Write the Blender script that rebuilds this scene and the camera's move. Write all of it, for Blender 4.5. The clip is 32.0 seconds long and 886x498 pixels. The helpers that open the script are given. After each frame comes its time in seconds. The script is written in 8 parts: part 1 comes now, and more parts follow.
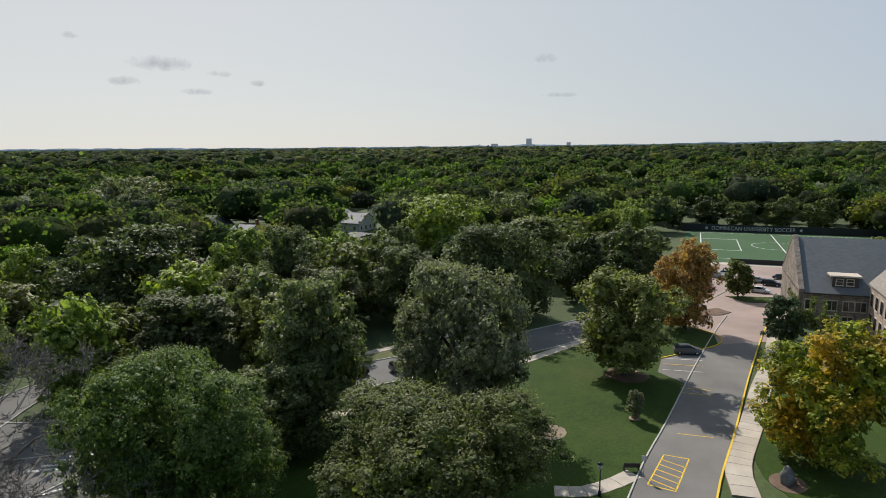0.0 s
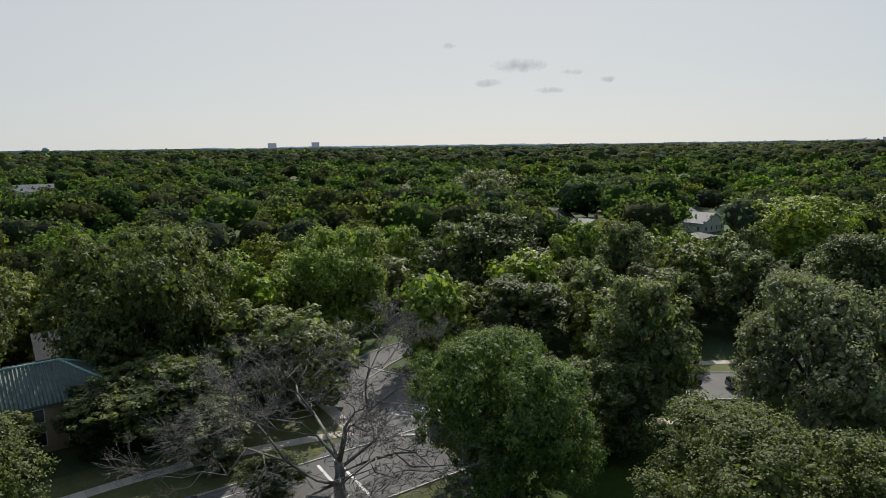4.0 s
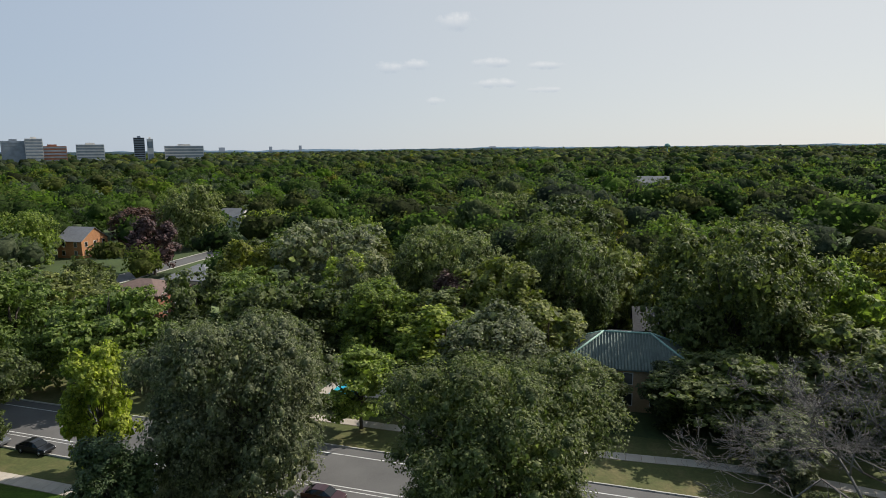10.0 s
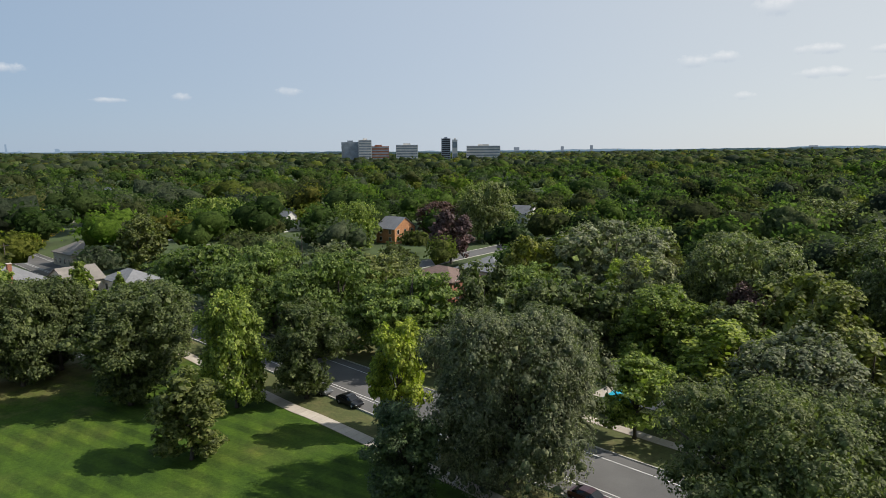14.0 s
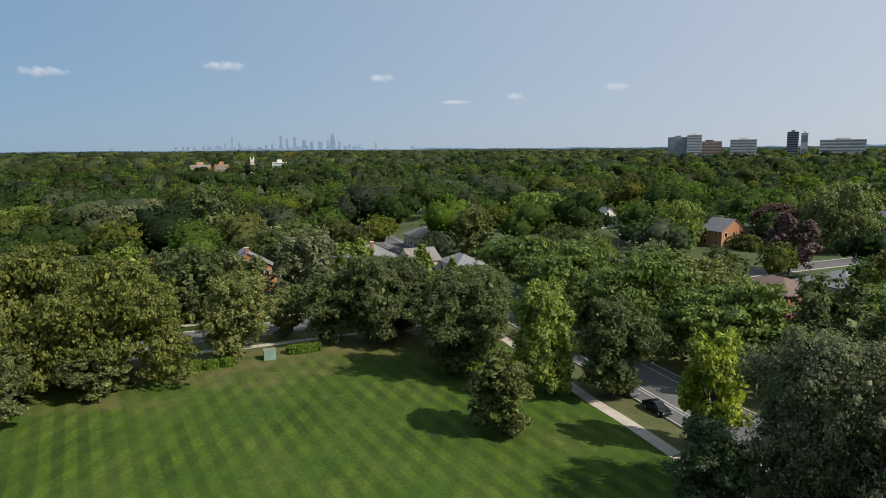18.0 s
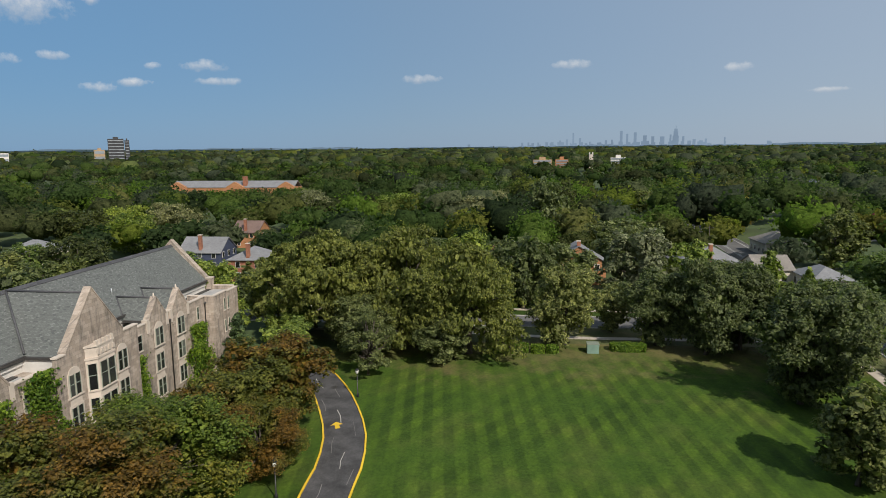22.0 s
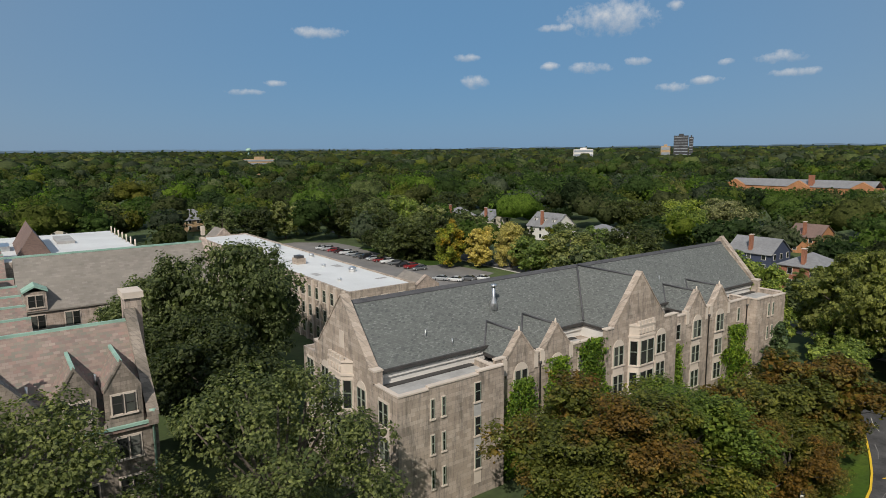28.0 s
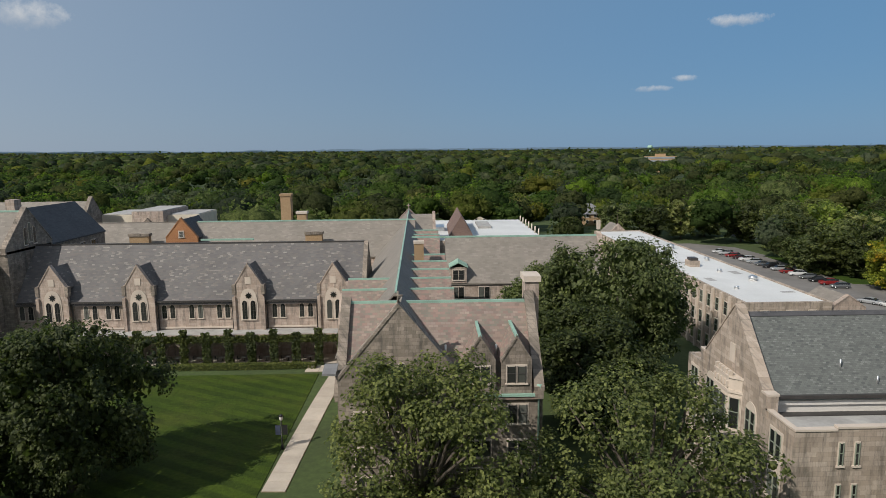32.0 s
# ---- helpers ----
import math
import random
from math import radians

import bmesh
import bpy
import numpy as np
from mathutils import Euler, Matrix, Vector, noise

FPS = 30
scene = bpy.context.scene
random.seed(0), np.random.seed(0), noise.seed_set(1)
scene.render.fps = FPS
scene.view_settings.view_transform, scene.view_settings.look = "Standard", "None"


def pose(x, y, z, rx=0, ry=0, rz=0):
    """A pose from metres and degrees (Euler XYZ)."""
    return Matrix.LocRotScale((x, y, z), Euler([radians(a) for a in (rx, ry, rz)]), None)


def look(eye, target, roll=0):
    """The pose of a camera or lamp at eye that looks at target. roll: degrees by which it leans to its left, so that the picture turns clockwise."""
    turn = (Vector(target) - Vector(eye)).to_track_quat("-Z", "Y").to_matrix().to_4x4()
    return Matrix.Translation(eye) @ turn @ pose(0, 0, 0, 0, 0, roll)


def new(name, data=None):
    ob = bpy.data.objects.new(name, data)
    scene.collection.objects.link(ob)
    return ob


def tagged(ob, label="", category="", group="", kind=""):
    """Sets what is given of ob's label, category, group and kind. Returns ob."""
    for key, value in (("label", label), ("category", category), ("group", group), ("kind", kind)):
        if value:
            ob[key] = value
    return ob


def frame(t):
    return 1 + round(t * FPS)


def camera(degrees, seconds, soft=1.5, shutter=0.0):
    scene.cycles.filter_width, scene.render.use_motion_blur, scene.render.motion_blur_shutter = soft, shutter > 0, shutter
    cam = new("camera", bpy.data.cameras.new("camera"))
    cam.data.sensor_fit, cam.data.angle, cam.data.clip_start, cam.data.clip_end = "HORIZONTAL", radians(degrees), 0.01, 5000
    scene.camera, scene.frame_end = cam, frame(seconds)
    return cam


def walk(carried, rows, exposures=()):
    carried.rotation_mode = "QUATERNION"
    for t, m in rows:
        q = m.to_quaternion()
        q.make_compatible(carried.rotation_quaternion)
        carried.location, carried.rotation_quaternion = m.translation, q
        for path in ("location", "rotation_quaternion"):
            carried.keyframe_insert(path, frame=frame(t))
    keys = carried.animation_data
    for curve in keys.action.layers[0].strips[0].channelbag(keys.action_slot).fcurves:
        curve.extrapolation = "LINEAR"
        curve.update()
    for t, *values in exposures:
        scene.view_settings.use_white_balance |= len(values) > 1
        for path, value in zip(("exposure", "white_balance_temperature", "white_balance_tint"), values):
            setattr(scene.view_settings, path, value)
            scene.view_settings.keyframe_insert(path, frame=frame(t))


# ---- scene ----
cam = camera(70.07, 32.0, soft=0.7)
EYE = 35.0
# seconds, heading, pitch, roll of a camera that hovers and turns on the spot
ROWS = [
    (0.0, 111.70, -8.94, -0.63),
    (0.5, 114.54, -8.93, -0.60),
    (1.0, 117.88, -8.94, -0.63),
    (1.5, 121.89, -8.98, -0.64),
    (2.0, 125.63, -9.02, -0.66),
    (2.5, 129.67, -9.01, -0.78),
    (3.0, 133.69, -9.00, -0.79),
    (3.5, 137.72, -9.00, -0.79),
    (5.5, 154.39, -8.92, -0.75),
    (6.0, 158.43, -8.91, -0.76),
    (6.5, 162.83, -8.87, -0.72),
    (7.0, 167.17, -8.85, -0.72),
    (7.5, 171.53, -8.82, -0.71),
    (8.0, 175.62, -8.80, -0.61),
    (8.5, 180.36, -8.78, -0.68),
    (9.0, 185.19, -8.81, -0.65),
    (9.5, 189.64, -8.76, -0.49),
    (10.0, 193.00, -8.77, -0.48),
    (10.5, 196.54, -8.73, -0.46),
    (11.0, 199.50, -8.71, -0.48),
    (11.5, 202.31, -8.71, -0.48),
    (12.0, 205.01, -8.69, -0.48),
    (12.5, 208.09, -8.67, -0.47),
    (13.0, 211.44, -8.64, -0.44),
    (13.5, 215.12, -8.63, -0.47),
    (14.0, 218.62, -8.61, -0.38),
    (14.5, 222.46, -8.61, -0.38),
    (16.5, 236.57, -8.67, -0.43),
    (17.0, 240.11, -8.70, -0.49),
    (17.5, 243.70, -8.71, -0.53),
    (18.0, 247.01, -8.73, -0.55),
    (18.5, 250.60, -8.77, -0.53),
    (19.0, 254.22, -8.81, -0.53),
    (19.5, 257.96, -8.82, -0.55),
    (20.0, 261.47, -8.84, -0.51),
    (20.5, 265.00, -8.84, -0.58),
    (21.0, 268.88, -8.83, -0.55),
    (21.5, 272.78, -8.82, -0.55),
    (22.0, 276.73, -8.85, -0.56),
    (22.5, 280.35, -8.86, -0.57),
    (23.0, 284.34, -8.89, -0.53),
    (23.5, 288.33, -8.87, -0.58),
    (24.0, 292.31, -8.91, -0.64),
    (24.5, 295.99, -8.92, -0.67),
    (25.0, 299.91, -8.94, -0.70),
    (25.5, 303.90, -8.88, -0.79),
    (27.5, 319.78, -8.74, -0.58),
    (28.0, 324.16, -8.73, -0.52),
    (28.5, 328.33, -8.66, -0.43),
    (29.0, 332.94, -8.67, -0.37),
    (29.5, 337.57, -8.66, -0.36),
    (30.0, 342.16, -8.63, -0.34),
    (30.5, 346.11, -8.63, -0.43),
    (31.0, 350.30, -8.65, -0.50),
    (31.5, 354.57, -8.63, -0.55),
    (32.0, 359.02, -8.66, -0.55),
]
walk(cam, [(t, pose(0, 0, EYE, 90 + pitch, 0, yaw) @ pose(0, 0, 0, 0, 0, roll)) for t, yaw, pitch, roll in ROWS],
     exposures=[(0.0, 0.0), (6.0, -0.05), (10.0, 0.1), (14.0, 0.18), (18.0, 0.12), (22.0, -0.05), (27.0, -0.2), (32.0, -0.22)])

# ---- world, sun, exposure ----
SUN_AZ, SUN_EL = 231.0, 41.0          # compass degrees (north is +y), degrees above the horizon
world = bpy.data.worlds.new("world")
scene.world = world
world.use_nodes = True
wn = world.node_tree
sky = wn.nodes.new("ShaderNodeTexSky")
sky.sky_type = "NISHITA"
sky.sun_disc = False
sky.sun_elevation, sky.sun_rotation = radians(SUN_EL), radians(SUN_AZ)
sky.altitude, sky.air_density, sky.dust_density, sky.ozone_density = 0, 1.0, 0.35, 2.0
# hazy white towards the sun's side, clear blue on the other
HAZE_AZ = radians(218)
to_sun = wn.nodes.new("ShaderNodeVectorMath")
to_sun.operation = "DOT_PRODUCT"
to_sun.inputs[1].default_value = (math.sin(HAZE_AZ), math.cos(HAZE_AZ), 0)
wn.links.new(wn.nodes.new("ShaderNodeTexCoord").outputs["Generated"], to_sun.inputs[0])
spread = wn.nodes.new("ShaderNodeMapRange")
spread.inputs["From Min"].default_value = -1
wn.links.new(to_sun.outputs["Value"], spread.inputs["Value"])
haze = wn.nodes.new("ShaderNodeValToRGB")
stops = [(0.0, (0.125, 0.295, 0.525)), (0.13, (0.20, 0.325, 0.49)), (0.34, (0.315, 0.41, 0.54)), (0.64, (0.46, 0.53, 0.625)), (0.84, (0.585, 0.62, 0.65)), (1.0, (0.70, 0.705, 0.695))]
for _ in stops[2:]:
    haze.color_ramp.elements.new(0.5)
for e, (p, c) in zip(haze.color_ramp.elements, stops):
    e.position, e.color = p, (*(v / 0.09 for v in c), 1)
wn.links.new(spread.outputs[0], haze.inputs[0])
air = wn.nodes.new("ShaderNodeMix")
air.data_type = "RGBA"
air.inputs[0].default_value = 0.86
wn.links.new(sky.outputs[0], air.inputs[6])
wn.links.new(haze.outputs[0], air.inputs[7])
wn.links.new(air.outputs[2], wn.nodes["Background"].inputs[0])
wn.nodes["Background"].inputs[1].default_value = 0.09
sun = new("sun", bpy.data.lights.new("sun", "SUN"))
sun.data.energy, sun.data.angle, sun.data.color = 5.0, radians(0.6), (1.0, 0.94, 0.85)
sa, se = radians(SUN_AZ), radians(SUN_EL)
sun.matrix_world = look((0, 0, 300), (-math.sin(sa) * 100, -math.cos(sa) * 100, 300 - math.tan(se) * 100))
scene.view_settings.exposure = 0.0

# ---- materials ----


def material(name, build):
    m = bpy.data.materials.new(name)
    m.use_nodes = True
    nt = m.node_tree
    build(nt, nt.nodes["Principled BSDF"])
    return m


def node(nt, kind, **inputs):
    n = nt.nodes.new(kind)
    for k, v in inputs.items():
        n.inputs[k.replace("_", " ")].default_value = v
    return n


def noise_at(nt, scale, detail=4.0, coords="Position", rough=0.6):
    if coords == "Position":
        src = nt.nodes.new("ShaderNodeNewGeometry").outputs["Position"]
    else:
        src = nt.nodes.new("ShaderNodeTexCoord").outputs[coords]
    n = node(nt, "ShaderNodeTexNoise", Scale=scale, Detail=detail, Roughness=rough)
    nt.links.new(src, n.inputs["Vector"])
    return n.outputs[0]


def ramp(nt, src, stops):
    r = nt.nodes.new("ShaderNodeValToRGB")
    el = r.color_ramp.elements
    while len(el) < len(stops):
        el.new(0.5)
    for e, (p, c) in zip(el, stops):
        e.position, e.color = p, (*c, 1)
    nt.links.new(src, r.inputs[0])
    return r.outputs[0]


def mixed(nt, fac, a, b, mode="MIX"):
    m = nt.nodes.new("ShaderNodeMix")
    m.data_type, m.blend_type = "RGBA", mode
    for sock, v in ((m.inputs[0], fac), (m.inputs[6], a), (m.inputs[7], b)):
        if isinstance(v, (int, float)):
            sock.default_value = v
        elif isinstance(v, tuple):
            sock.default_value = (*v, 1)
        else:
            nt.links.new(v, sock)
    return m.outputs[2]


def shade(c, k):
    return tuple(min(1.0, v * k) for v in c)


def math_node(nt, op, a, b=None):
    m = nt.nodes.new("ShaderNodeMath")
    m.operation = op
    for sock, v in zip(m.inputs, (a, b)):
        if isinstance(v, (int, float)):
            sock.default_value = v
        elif v is not None:
            nt.links.new(v, sock)
    return m.outputs[0]


def rough_surface(name, colour, rough=0.8, big=0.15, small=6.0, spread=0.25, bump=0.15, metal=0.0, per_piece=0.0, spec=0.4):
    """A plain surface with variation at two scales and fine relief."""
    def build(nt, b):
        one = ramp(nt, noise_at(nt, big, 5), [(0.3, shade(colour, 1 - spread)), (0.7, shade(colour, 1 + spread))])
        two = ramp(nt, noise_at(nt, small, 6), [(0.25, (1 - spread,) * 3), (0.75, (1.0,) * 3)])
        col = mixed(nt, 0.8, one, two, "MULTIPLY")
        if per_piece:
            rnd = nt.nodes.new("ShaderNodeObjectInfo").outputs["Random"]
            col = mixed(nt, 1.0, col, ramp(nt, rnd, [(0.0, (1 - per_piece,) * 3), (1.0, (1.0,) * 3)]), "MULTIPLY")
        nt.links.new(col, b.inputs["Base Color"])
        b.inputs["Roughness"].default_value, b.inputs["Metallic"].default_value = rough, metal
        b.inputs["Specular IOR Level"].default_value = spec
        bp = node(nt, "ShaderNodeBump", Strength=bump, Distance=0.03)
        nt.links.new(noise_at(nt, small * 2, 5), bp.inputs["Height"])
        nt.links.new(bp.outputs[0], b.inputs["Normal"])
    return material(name, build)


LEAF_GAIN = 2.35


def leaf_material(name, dark, light, through_amount=0.44, by_tree=False, patches=None):
    """Leaves: each spray its own tint, each tree its own, and some light let through."""
    dark_, light_ = dark, light

    def build(nt, b):
        isl = nt.nodes.new("ShaderNodeNewGeometry").outputs["Random Per Island"]
        dark, light = (tuple(v * (LEAF_GAIN * 0.69 if by_tree else LEAF_GAIN) for v in c) for c in (dark_, light_))
        if by_tree:
            att = nt.nodes.new("ShaderNodeAttribute")
            att.attribute_name = "tint"
            rnd = att.outputs["Fac"]
        else:
            rnd = nt.nodes.new("ShaderNodeObjectInfo").outputs["Random"]
        col = ramp(nt, isl, [(0.0, dark), (0.55, tuple((p + q) / 2 for p, q in zip(dark, light))), (1.0, light)])
        tint = ramp(nt, rnd, [(0.0, (0.42, 0.47, 0.48)), (0.25, (0.66, 0.73, 0.72)), (0.5, (0.86, 0.92, 0.86)), (0.7, (1.02, 1.02, 0.86)), (0.85, (1.15, 1.24, 0.8)), (0.95, (1.45, 1.55, 0.72)), (1.0, (1.6, 1.3, 0.75))] if by_tree else [(0.0, (0.78, 0.8, 0.74)), (0.5, (1.0, 1.0, 1.0)), (1.0, (1.18, 1.1, 0.86))])
        big = ramp(nt, noise_at(nt, 0.35, 3), [(0.3, (0.75, 0.78, 0.74)), (0.7, (1.15, 1.12, 1.0))])
        # Dark speckle in the colour stands for shaded gaps between sprays.
        fine = ramp(nt, noise_at(nt, 1.1 if by_tree else 2.6, 4, rough=0.75), [(0.36, (0.45, 0.48, 0.46)), (0.62, (1.25, 1.22, 1.12))])
        big = mixed(nt, 1.0, big, fine, "MULTIPLY")
        col = mixed(nt, 1.0, mixed(nt, 1.0, col, tint, "MULTIPLY"), big, "MULTIPLY")
        if patches:
            col = mixed(nt, 1.0, col, ramp(nt, noise_at(nt, 0.16, 4, rough=0.7), [(0.46, (0.85, 1.05, 0.9)), (0.58, patches)]), "MULTIPLY")
        nt.links.new(col, b.inputs["Base Color"])
        b.inputs["Roughness"].default_value, b.inputs["Specular IOR Level"].default_value = (0.8, 0.05) if by_tree else (0.5, 0.34)
        bp = node(nt, "ShaderNodeBump", Strength=0.9, Distance=0.5 if by_tree else 0.25)
        nt.links.new(noise_at(nt, 0.9 if by_tree else 2.2, 4, rough=0.7), bp.inputs["Height"])
        nt.links.new(bp.outputs[0], b.inputs["Normal"])
        tr = nt.nodes.new("ShaderNodeBsdfTranslucent")
        nt.links.new(mixed(nt, 1.0, col, (0.95, 1.14, 0.62), "MULTIPLY"), tr.inputs[0])
        mx = nt.nodes.new("ShaderNodeMixShader")
        mx.inputs[0].default_value = through_amount
        nt.links.new(b.outputs[0], mx.inputs[1])
        nt.links.new(tr.outputs[0], mx.inputs[2])
        nt.links.new(mx.outputs[0], nt.nodes["Material Output"].inputs[0])
    return material(name, build)


LEAF = {
    "oak": leaf_material("oak_leaves", (0.02592, 0.036, 0.01425), (0.0972, 0.114, 0.0494)),
    "olive": leaf_material("olive_leaves", (0.04161, 0.05298, 0.02196), (0.1456, 0.1589, 0.07138)),
    "bright": leaf_material("maple_leaves", (0.04536, 0.07, 0.0171), (0.1782, 0.21, 0.0494)),
    "lime": leaf_material("lime_leaves", (0.066, 0.094, 0.017), (0.186, 0.215, 0.04)),
    "grey": leaf_material("grey_green_leaves", (0.04598, 0.05298, 0.03416), (0.1584, 0.1656, 0.1123)),
    "dark": leaf_material("dark_needles", (0.014, 0.028, 0.012), (0.054, 0.075, 0.0285), 0.12),
    "purple": leaf_material("purple_leaves", (0.02, 0.012, 0.014), (0.07, 0.04, 0.045), 0.2),
    "yellow": leaf_material("yellow_leaves", (0.18, 0.15, 0.05), (0.35, 0.295, 0.125)),
    "turning": leaf_material("turning_leaves", (0.0648, 0.072, 0.0133), (0.235, 0.205, 0.036), patches=(1.42, 1.0, 0.6)),
    "rust": leaf_material("rust_leaves", (0.03499, 0.03528, 0.009576), (0.108, 0.09173, 0.0216), patches=(1.22, 0.8, 0.7)),
    "orange": leaf_material("orange_leaves", (0.12, 0.07, 0.026), (0.34, 0.19, 0.07)),
    "locust": leaf_material("locust_leaves", (0.045, 0.054, 0.014), (0.13, 0.138, 0.036)),
    "maple": leaf_material("green_maple_leaves", (0.035, 0.058, 0.016), (0.13, 0.165, 0.05)),
    "moss": leaf_material("yellowish_maple_leaves", (0.0369, 0.0492, 0.00984), (0.1312, 0.1394, 0.0287), patches=(1.15, 0.98, 0.8)),
    "deep": leaf_material("deep_oak_leaves", (0.01404, 0.021, 0.0076), (0.054, 0.065, 0.0228)),
    "ivy": leaf_material("ivy_leaves", (0.02604, 0.062, 0.00837), (0.1195, 0.1674, 0.0212)),
}
# Far foliage, its greens shifted bluer and greyer to take in distance haze.
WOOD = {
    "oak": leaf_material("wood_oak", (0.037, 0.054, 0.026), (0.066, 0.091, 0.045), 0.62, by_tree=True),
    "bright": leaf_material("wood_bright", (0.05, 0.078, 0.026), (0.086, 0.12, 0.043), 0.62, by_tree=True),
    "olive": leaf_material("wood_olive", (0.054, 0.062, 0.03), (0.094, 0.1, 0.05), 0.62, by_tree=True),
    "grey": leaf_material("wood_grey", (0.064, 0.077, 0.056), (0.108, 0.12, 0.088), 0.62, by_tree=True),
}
BARK = rough_surface("bark", (0.085, 0.07, 0.055), 0.9, 0.8, 12, 0.35, 0.6)
DEADBARK = rough_surface("weathered_bark", (0.17, 0.155, 0.14), 0.9, 0.8, 12, 0.3, 0.6)
ASPHALT = rough_surface("asphalt", (0.17, 0.16, 0.15), 0.85, 0.12, 9, 0.22, 0.2)
OLD_ASPHALT = rough_surface("patched_asphalt", (0.075, 0.072, 0.072), 0.85, 0.35, 5, 0.5, 0.3)
STREET = rough_surface("street_asphalt", (0.122, 0.118, 0.114), 0.85, 0.1, 7, 0.25, 0.2)
LOT = rough_surface("lot_paving", (0.33, 0.25, 0.22), 0.85, 0.1, 7, 0.18, 0.2)
CONCRETE = rough_surface("concrete", (0.48, 0.42, 0.35), 0.85, 0.3, 6, 0.14, 0.15, per_piece=0.14)
KERB = rough_surface("kerb_concrete", (0.44, 0.42, 0.38), 0.85, 0.4, 6, 0.15, 0.15)
YELLOW = rough_surface("yellow_paint", (0.70, 0.46, 0.03), 0.7, 0.5, 9, 0.14, 0.1)
WHITEPAINT = rough_surface("white_road_paint", (0.62, 0.62, 0.6), 0.7, 0.5, 9, 0.2, 0.1)
MULCH = rough_surface("mulch", (0.16, 0.105, 0.075), 0.95, 0.8, 8, 0.3, 0.5)
DIRT = rough_surface("bare_soil", (0.27, 0.21, 0.15), 0.95, 0.8, 5, 0.25, 0.4)


def stone_build(colour, alt, bw, bh, spread=0.18):
    def build(nt, b):
        tc = nt.nodes.new("ShaderNodeNewGeometry").outputs["Position"]
        sep = nt.nodes.new("ShaderNodeSeparateXYZ")
        nt.links.new(tc, sep.inputs[0])
        along = math_node(nt, "ADD", sep.outputs[0], sep.outputs[1])
        cmb = nt.nodes.new("ShaderNodeCombineXYZ")
        nt.links.new(along, cmb.inputs[0])
        nt.links.new(sep.outputs[2], cmb.inputs[1])
        br = node(nt, "ShaderNodeTexBrick", Scale=1.0, Mortar_Size=0.012, Brick_Width=bw, Row_Height=bh, Bias=-0.1)
        br.inputs["Color1"].default_value = (*colour, 1)
        br.inputs["Color2"].default_value = (*alt, 1)
        br.inputs["Mortar"].default_value = (*shade(colour, 0.82), 1)
        nt.links.new(cmb.outputs[0], br.inputs["Vector"])
        stain = ramp(nt, noise_at(nt, 0.22, 6), [(0.28, (1 - spread,) * 3), (0.65, (1.0,) * 3)])
        grain = ramp(nt, noise_at(nt, 5.0, 5), [(0.2, (1 - spread * 0.6,) * 3), (0.8, (1.0,) * 3)])
        col = mixed(nt, 1.0, mixed(nt, 1.0, br.outputs[0], stain, "MULTIPLY"), grain, "MULTIPLY")
        if bw > 0.5:
            # soot and lichen run down old stone in streaks
            run = nt.nodes.new("ShaderNodeCombineXYZ")
            nt.links.new(along, run.inputs[0])
            nt.links.new(math_node(nt, "MULTIPLY", sep.outputs[2], 0.16), run.inputs[1])
            streak = node(nt, "ShaderNodeTexNoise", Scale=1.1, Detail=6.0, Roughness=0.72)
            nt.links.new(run.outputs[0], streak.inputs["Vector"])
            col = mixed(nt, 1.0, col, ramp(nt, streak.outputs[0], [(0.36, (0.5, 0.52, 0.53)), (0.52, (0.97, 0.97, 0.97)), (0.75, (1.04, 1.03, 1.0))]), "MULTIPLY")
        nt.links.new(col, b.inputs["Base Color"])
        b.inputs["Roughness"].default_value = 0.88
        bp = node(nt, "ShaderNodeBump", Strength=0.3, Distance=0.02)
        nt.links.new(br.outputs[1], bp.inputs["Height"])
        bp.invert = True
        nt.links.new(bp.outputs[0], b.inputs["Normal"])
    return build


STONE = material("tan_limestone", stone_build((0.375, 0.305, 0.245), (0.535, 0.445, 0.37), 0.95, 0.42, 0.3))
PALE_STONE = material("pale_limestone", stone_build((0.44, 0.345, 0.285), (0.555, 0.455, 0.385), 0.9, 0.4, 0.26))
GREY_STONE = material("weathered_grey_stone", stone_build((0.25, 0.21, 0.17), (0.42, 0.35, 0.29), 0.7, 0.35, 0.45))
TRIM = rough_surface("limestone_trim", (0.53, 0.455, 0.385), 0.85, 0.4, 5, 0.12, 0.1)
BRICK = material("red_brick", stone_build((0.30, 0.12, 0.07), (0.38, 0.17, 0.10), 0.24, 0.08, 0.25))
ORANGE_BRICK = material("orange_brick", stone_build((0.42, 0.19, 0.08), (0.48, 0.24, 0.12), 0.24, 0.08, 0.2))
BUFF_BRICK = material("buff_brick", stone_build((0.40, 0.27, 0.15), (0.46, 0.32, 0.19), 0.24, 0.08, 0.2))


